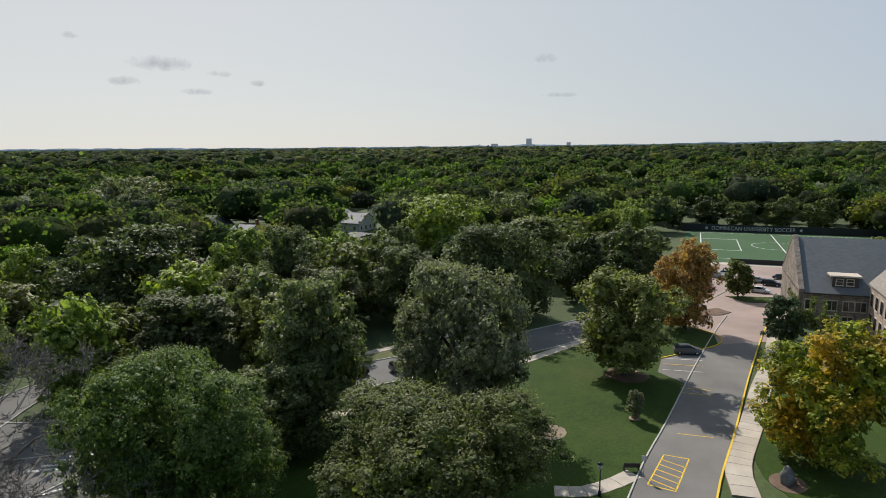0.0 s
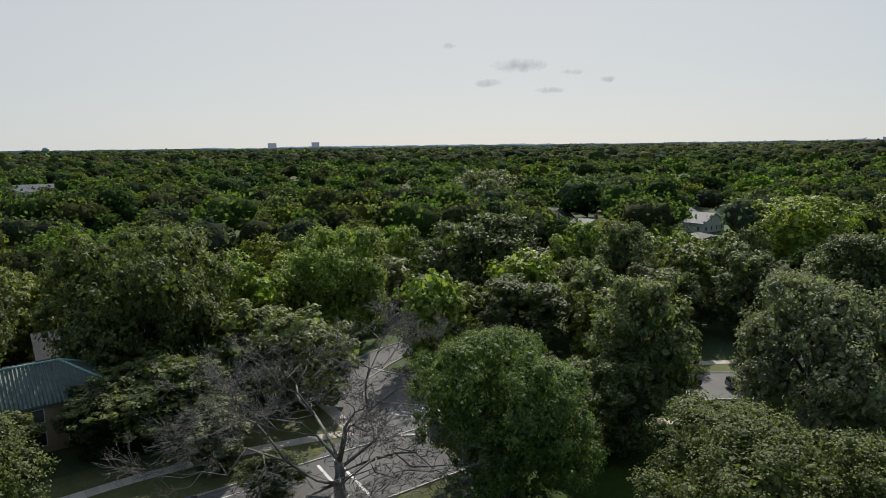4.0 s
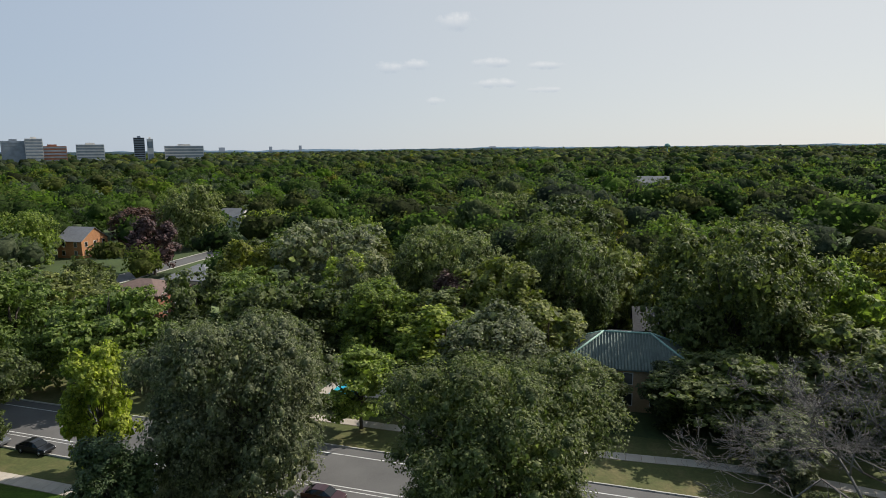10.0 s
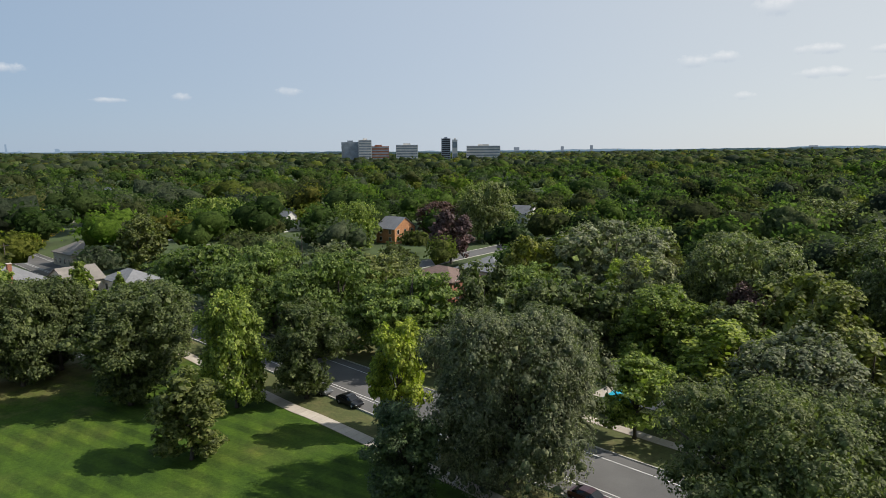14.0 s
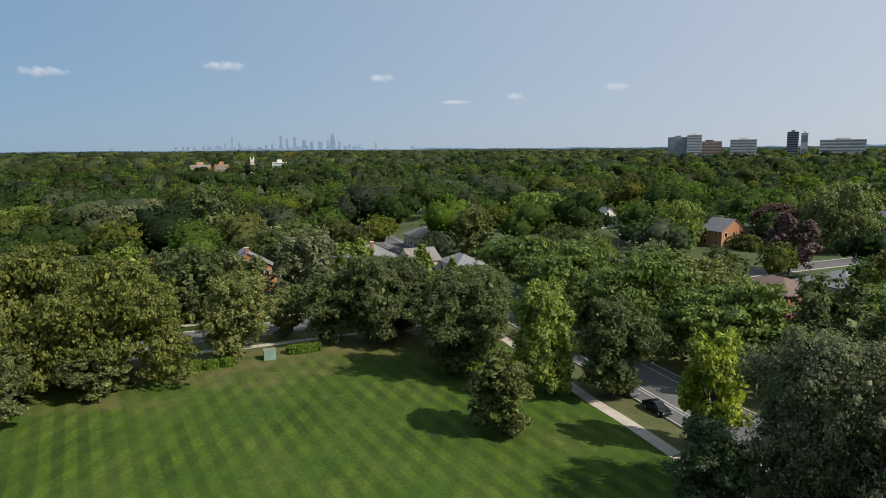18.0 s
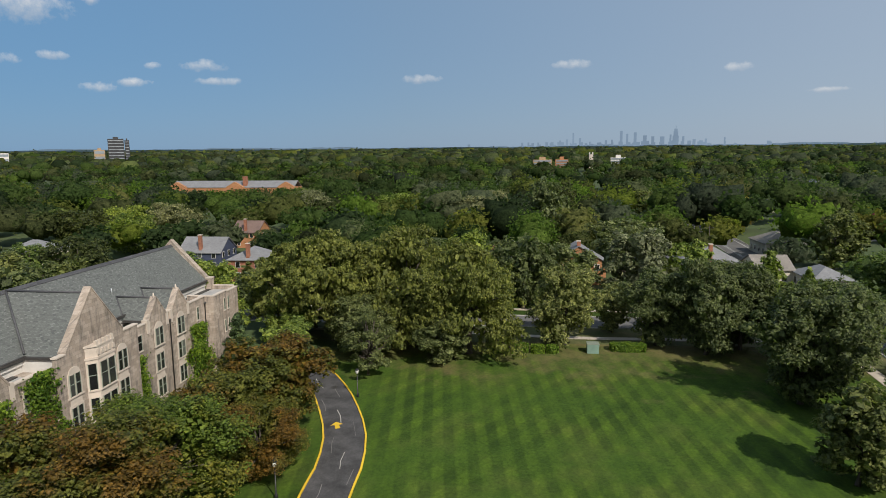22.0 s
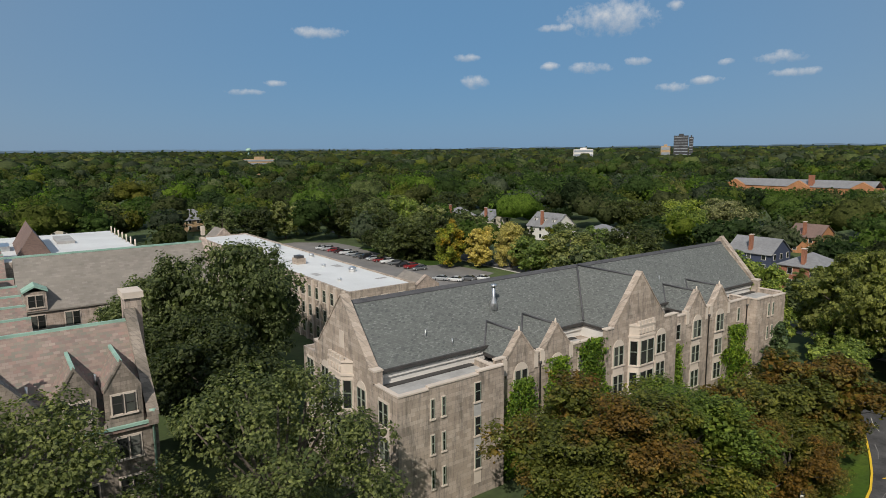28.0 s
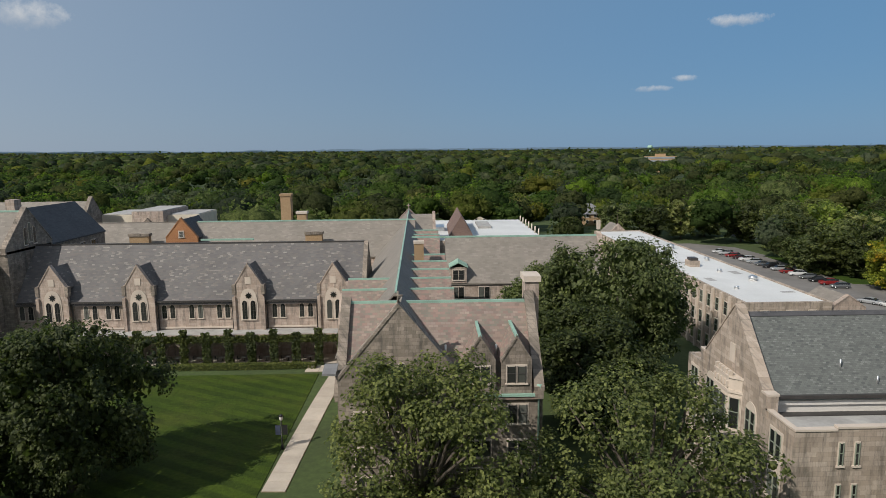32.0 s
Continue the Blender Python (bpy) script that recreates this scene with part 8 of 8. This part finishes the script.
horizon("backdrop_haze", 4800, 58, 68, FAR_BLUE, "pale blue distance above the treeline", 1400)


def at_bearing(az, d):
    return d * math.sin(radians(az)), d * math.cos(radians(az))


skyline = thing("city_skyline", "hazy pale blue skyline of skyscrapers on the horizon", "skyline")
TOWERS = [(94.85, 140, 20), (98.89, 150, 30), (99.38, 130, 24), (100.04, 138, 32), (100.83, 117, 40), (101.48, 109, 32), (102.23, 108, 48), (103.9, 107, 24), (95.42, 104, 24), (94.3, 97, 24), (93.71, 90, 24),
          (104.75, 87, 32), (105.66, 90, 20), (107.08, 97, 16), (97.63, 88, 24), (98.13, 91, 20), (102.89, 120, 20)]
for i in range(90):
    TOWERS.append((rng_far.gauss(99.5, 5.5), rng_far.uniform(50, 80), rng_far.uniform(14, 46)))
for i in range(45):
    TOWERS.append((rng_far.uniform(68, 128), rng_far.uniform(47, 57), rng_far.uniform(8, 22)))


def tower(az, top, w, d=4760, mat=FAR_TOWER):
    x, y = at_bearing(az, d)
    top = top * 1.04 + 6
    t = part("tower", mesh_of("tower", [(sx * w / 2, sy * w / 2, z) for z in (0, top) for sx, sy in ((-1, -1), (1, -1), (1, 1), (-1, 1))],
             [(3, 2, 1, 0), (4, 5, 6, 7), (0, 1, 5, 4), (1, 2, 6, 5), (2, 3, 7, 6), (3, 0, 4, 7)], mat), skyline)
    t.matrix_world = pose(x, y, 0, 0, 0, -az)
    return t


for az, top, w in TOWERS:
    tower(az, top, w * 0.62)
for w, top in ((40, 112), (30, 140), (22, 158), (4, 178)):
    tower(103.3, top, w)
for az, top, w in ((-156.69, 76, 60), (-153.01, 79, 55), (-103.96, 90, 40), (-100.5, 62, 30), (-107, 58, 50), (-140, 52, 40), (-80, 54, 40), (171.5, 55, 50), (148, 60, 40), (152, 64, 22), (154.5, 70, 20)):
    tower(az, top * 1.05 + 4, w, 4760, FAR_BACKLIT)

CONC_PALE = rough_surface("pale_precast", (0.60, 0.57, 0.53), 0.8, 0.1, 2, 0.1, 0.05)
# Dark cladding and band glazing are paled to take in distance haze.
CONC_DARK = rough_surface("dark_cladding", (0.27, 0.29, 0.32), 0.5, 0.1, 2, 0.15, 0.05)
TOWER_DARK = rough_surface("dark_tower_glass", (0.035, 0.037, 0.042), 0.65, 0.1, 2, 0.15, 0.05)
BAND_GLASS = rough_surface("band_glazing", (0.24, 0.27, 0.3), 0.2, 0.1, 2, 0.2, 0.02)


def office(az, d, w, top, deep, floors, wall, label, base=10, turn=0):
    x, y = at_bearing(az, d)
    ob = thing("office_block", label, "building", at=(x, y, 0), turn=-az + turn)
    box("body", -w / 2, w / 2, 0, deep, 0, top, wall, ob)
    step = (top - base) / floors
    for i in range(floors):
        z = base + i * step
        box("window_band", -w / 2 + 1, w / 2 - 1, -0.5, -0.02, z + step * 0.3, z + step * (0.5 if wall is TOWER_DARK else 0.8), {CONC_DARK: TOWER_DARK, TOWER_DARK: CONC_DARK}.get(wall, BAND_GLASS), ob)
    box("plant_room", -w / 6, w / 6, deep * 0.3, deep * 0.7, top, top + 4, wall, ob)
    return ob


office(133.2, 1700, 46, 66, 40, 8, BAND_GLASS, "glassy stepped hospital block above the trees")
office(134.5, 1690, 34, 71, 40, 9, CONC_PALE, "pale stepped hospital block above the trees")
office(135.66, 1750, 58, 55, 30, 6, BRICK, "brown brick block above the trees")
office(138.21, 1700, 58, 58, 30, 7, CONC_PALE, "grey office block above the trees")
office(141.7, 1700, 24, 74, 25, 12, CONC_DARK, "tall dark office tower above the trees")
office(142.5, 1702, 14, 71, 24, 2, CONC_PALE, "white slab beside the dark tower")
office(145.05, 1750, 92, 55, 30, 6, CONC_PALE, "long white slab block above the trees")
office(56.3, 1500, 30, 66, 30, 9, TOWER_DARK, "dark glass office tower above the trees")
office(57.1, 1510, 9, 63, 28, 9, TOWER_DARK, "grey office tower above the trees")
office(55.1, 1490, 20, 43, 20, 3, BUFF_BRICK, "buff brick block above the trees")
office(19.85, 1100, 51, 26, 20, 3, BUFF_BRICK, "low buff block among trees")
office(48.3, 1500, 44, 38, 20, 3, CONC_PALE, "low white block among trees")
office(98.7, 1000, 22, 22, 15, 3, CONC_PALE, "low pale block among trees")
office(92.2, 900, 26, 21, 15, 3, BUFF_BRICK, "buff school building among trees")
office(93.9, 905, 18, 21, 15, 3, ORANGE_BRICK, "orange school building among trees")
x, y = at_bearing(96.41, 900)
church = thing("church_tower", "pale square church tower rising over the trees", "tower", at=(x, y, 0))
box("shaft", -2.6, 2.6, -2.6, 2.6, 0, 28, TRIM, church)
for s in (-2.1, 2.1):
    for u in (-2.1, 2.1):
        box("pinnacle", s - 0.5, s + 0.5, u - 0.5, u + 0.5, 28, 31, CONC_PALE, church)
for az, d, z in ((-173.6 + 360, 2600, 52), (19.0, 2600, 50)):
    x, y = at_bearing(az, d)
    wt = thing("water_tower", "round water tower on legs at the horizon", "water tower", at=(x, y, 0))
    part("tank", tube_mesh("tank", [[((0, 0, z - 9), 3), ((0, 0, z - 5), 10), ((0, 0, z), 11), ((0, 0, z + 5), 8), ((0, 0, z + 7), 2)]], COPPER, 14), wt)
    part("stem", tube_mesh("stem", [[((0, 0, 0), 3), ((0, 0, z - 8), 2.4)]], COPPER, 10), wt)


def cloud_build(low, high):
    return lambda nt, b: cloud_nodes(nt, low, high)


def cloud_nodes(nt, low, high):
    tc = nt.nodes.new("ShaderNodeTexCoord").outputs["Object"]
    sep = nt.nodes.new("ShaderNodeSeparateXYZ")
    nt.links.new(tc, sep.inputs[0])
    r2 = math_node(nt, "ADD", math_node(nt, "MULTIPLY", sep.outputs[0], sep.outputs[0]), math_node(nt, "MULTIPLY", sep.outputs[2], sep.outputs[2]))
    n = noise_at(nt, 0.013, 6, rough=0.62)
    n2 = math_node(nt, "MULTIPLY", math_node(nt, "SUBTRACT", n, 0.5), 2.6)
    a = math_node(nt, "ADD", math_node(nt, "SUBTRACT", 0.75, r2), n2)
    a = math_node(nt, "MULTIPLY", a, 0.85)
    edge = math_node(nt, "MULTIPLY", math_node(nt, "SUBTRACT", 1.0, r2), 3.0)
    a = math_node(nt, "MINIMUM", a, edge)
    a.node.use_clamp = True
    e = node(nt, "ShaderNodeEmission", Strength=1.0)
    up = math_node(nt, "MULTIPLY_ADD", sep.outputs[2], 0.5)
    up.node.inputs[2].default_value = 0.5
    nt.links.new(ramp(nt, up, [(0.2, low), (0.65, high)]), e.inputs[0])
    tr = nt.nodes.new("ShaderNodeBsdfTransparent")
    mx = nt.nodes.new("ShaderNodeMixShader")
    nt.links.new(math_node(nt, "MULTIPLY", a, 0.8), mx.inputs[0])
    nt.links.new(tr.outputs[0], mx.inputs[1])
    nt.links.new(e.outputs[0], mx.inputs[2])
    nt.links.new(mx.outputs[0], nt.nodes["Material Output"].inputs[0])


# Emitted colours hold the shading: darker undersides, greyer copy for clouds before the sun.
CLOUD = material("cloud", cloud_build((0.44, 0.50, 0.58), (0.76, 0.77, 0.78)))
CLOUD_GREY = material("backlit_cloud", cloud_build((0.36, 0.39, 0.43), (0.46, 0.48, 0.51)))
cloud_me = mesh_of("cloud", [(math.cos(a * math.pi / 16), 0, math.sin(a * math.pi / 16)) for a in range(32)], [tuple(range(32))], CLOUD)
# bearing, height, width and thickness in degrees
SKY_NORTH = [(25.3, 10.1, 4.5, 0.7), (50.2, 10.9, 7.4, 2.0), (38.8, 6.06, 2.3, 0.9), (38.0, 8.06, 2.5, 0.5), (63.4, 7.08, 3.6, 0.7), (55.4, 5.13, 2.9, 0.6), (57.8, 5.6, 2.8, 0.5), (52.6, 7.38, 2.2, 0.5),
             (19.0, 5.15, 2.8, 0.4), (21.6, 5.89, 2.2, 0.4), (48.5, 7.0, 3.7, 0.7), (59.4, 6.92, 1.6, 0.4), (64.5, 5.87, 3.8, 0.5), (46.0, 10.3, 3.5, 0.5), (-31.0, 10.27, 4.9, 1.5)]
SKY_EAST = [(81.5, 6.23, 3.2, 0.6), (94.8, 7.2, 3.2, 0.6), (107.7, 6.38, 2.4, 0.6), (45.2, 7.22, 1.7, 0.5), (55.5, 11.55, 1.6, 0.6), (119.4, 4.75, 1.5, 0.5), (127.9, 5.3, 2.5, 0.6), (114.1, 4.31, 3.0, 0.3)]
SKY_SOUTH = [(168.4, 11.0, 3.2, 1.2), (162.6, 7.28, 2.6, 0.8), (164.9, 7.5, 2.5, 0.7), (171.5, 7.59, 3.5, 0.6), (175.9, 7.28, 3.6, 0.5), (171.9, 5.86, 4.0, 0.6), (166.4, 4.38, 1.9, 0.5), (176.1, 5.25, 2.7, 0.4)]
SKY_WEST = [(-134.9, 7.1, 5.1, 0.9), (-137.9, 5.64, 2.6, 0.5), (-102.6, 7.64, 1.7, 0.6), (-132.3, 4.92, 2.4, 0.4), (-101.4, 4.6, 3.0, 0.3), (-130.6, 6.4, 1.9, 0.4), (-141.2, 8.83, 1.3, 0.4), (-127.5, 5.7, 1.2, 0.4)]
for az, el, w, h in SKY_NORTH + SKY_EAST + SKY_SOUTH + SKY_WEST:
    d = 4400
    x, y = at_bearing(az, d)
    backlit = az < 0 and az < -60
    c = tagged(part("cloud", cloud_me), "small grey cloud against the bright sky" if backlit else "small white cloud low in the sky", "cloud", kind="structure")
    c.material_slots[0].link = "OBJECT"
    c.material_slots[0].material = CLOUD_GREY if backlit else CLOUD
    c.matrix_world = pose(x, y, EYE + d * math.tan(radians(el)), 0, 0, -az) @ Matrix.Diagonal((d * math.tan(radians(w)) * 0.62, 1, d * math.tan(radians(h)) * 0.85, 1))
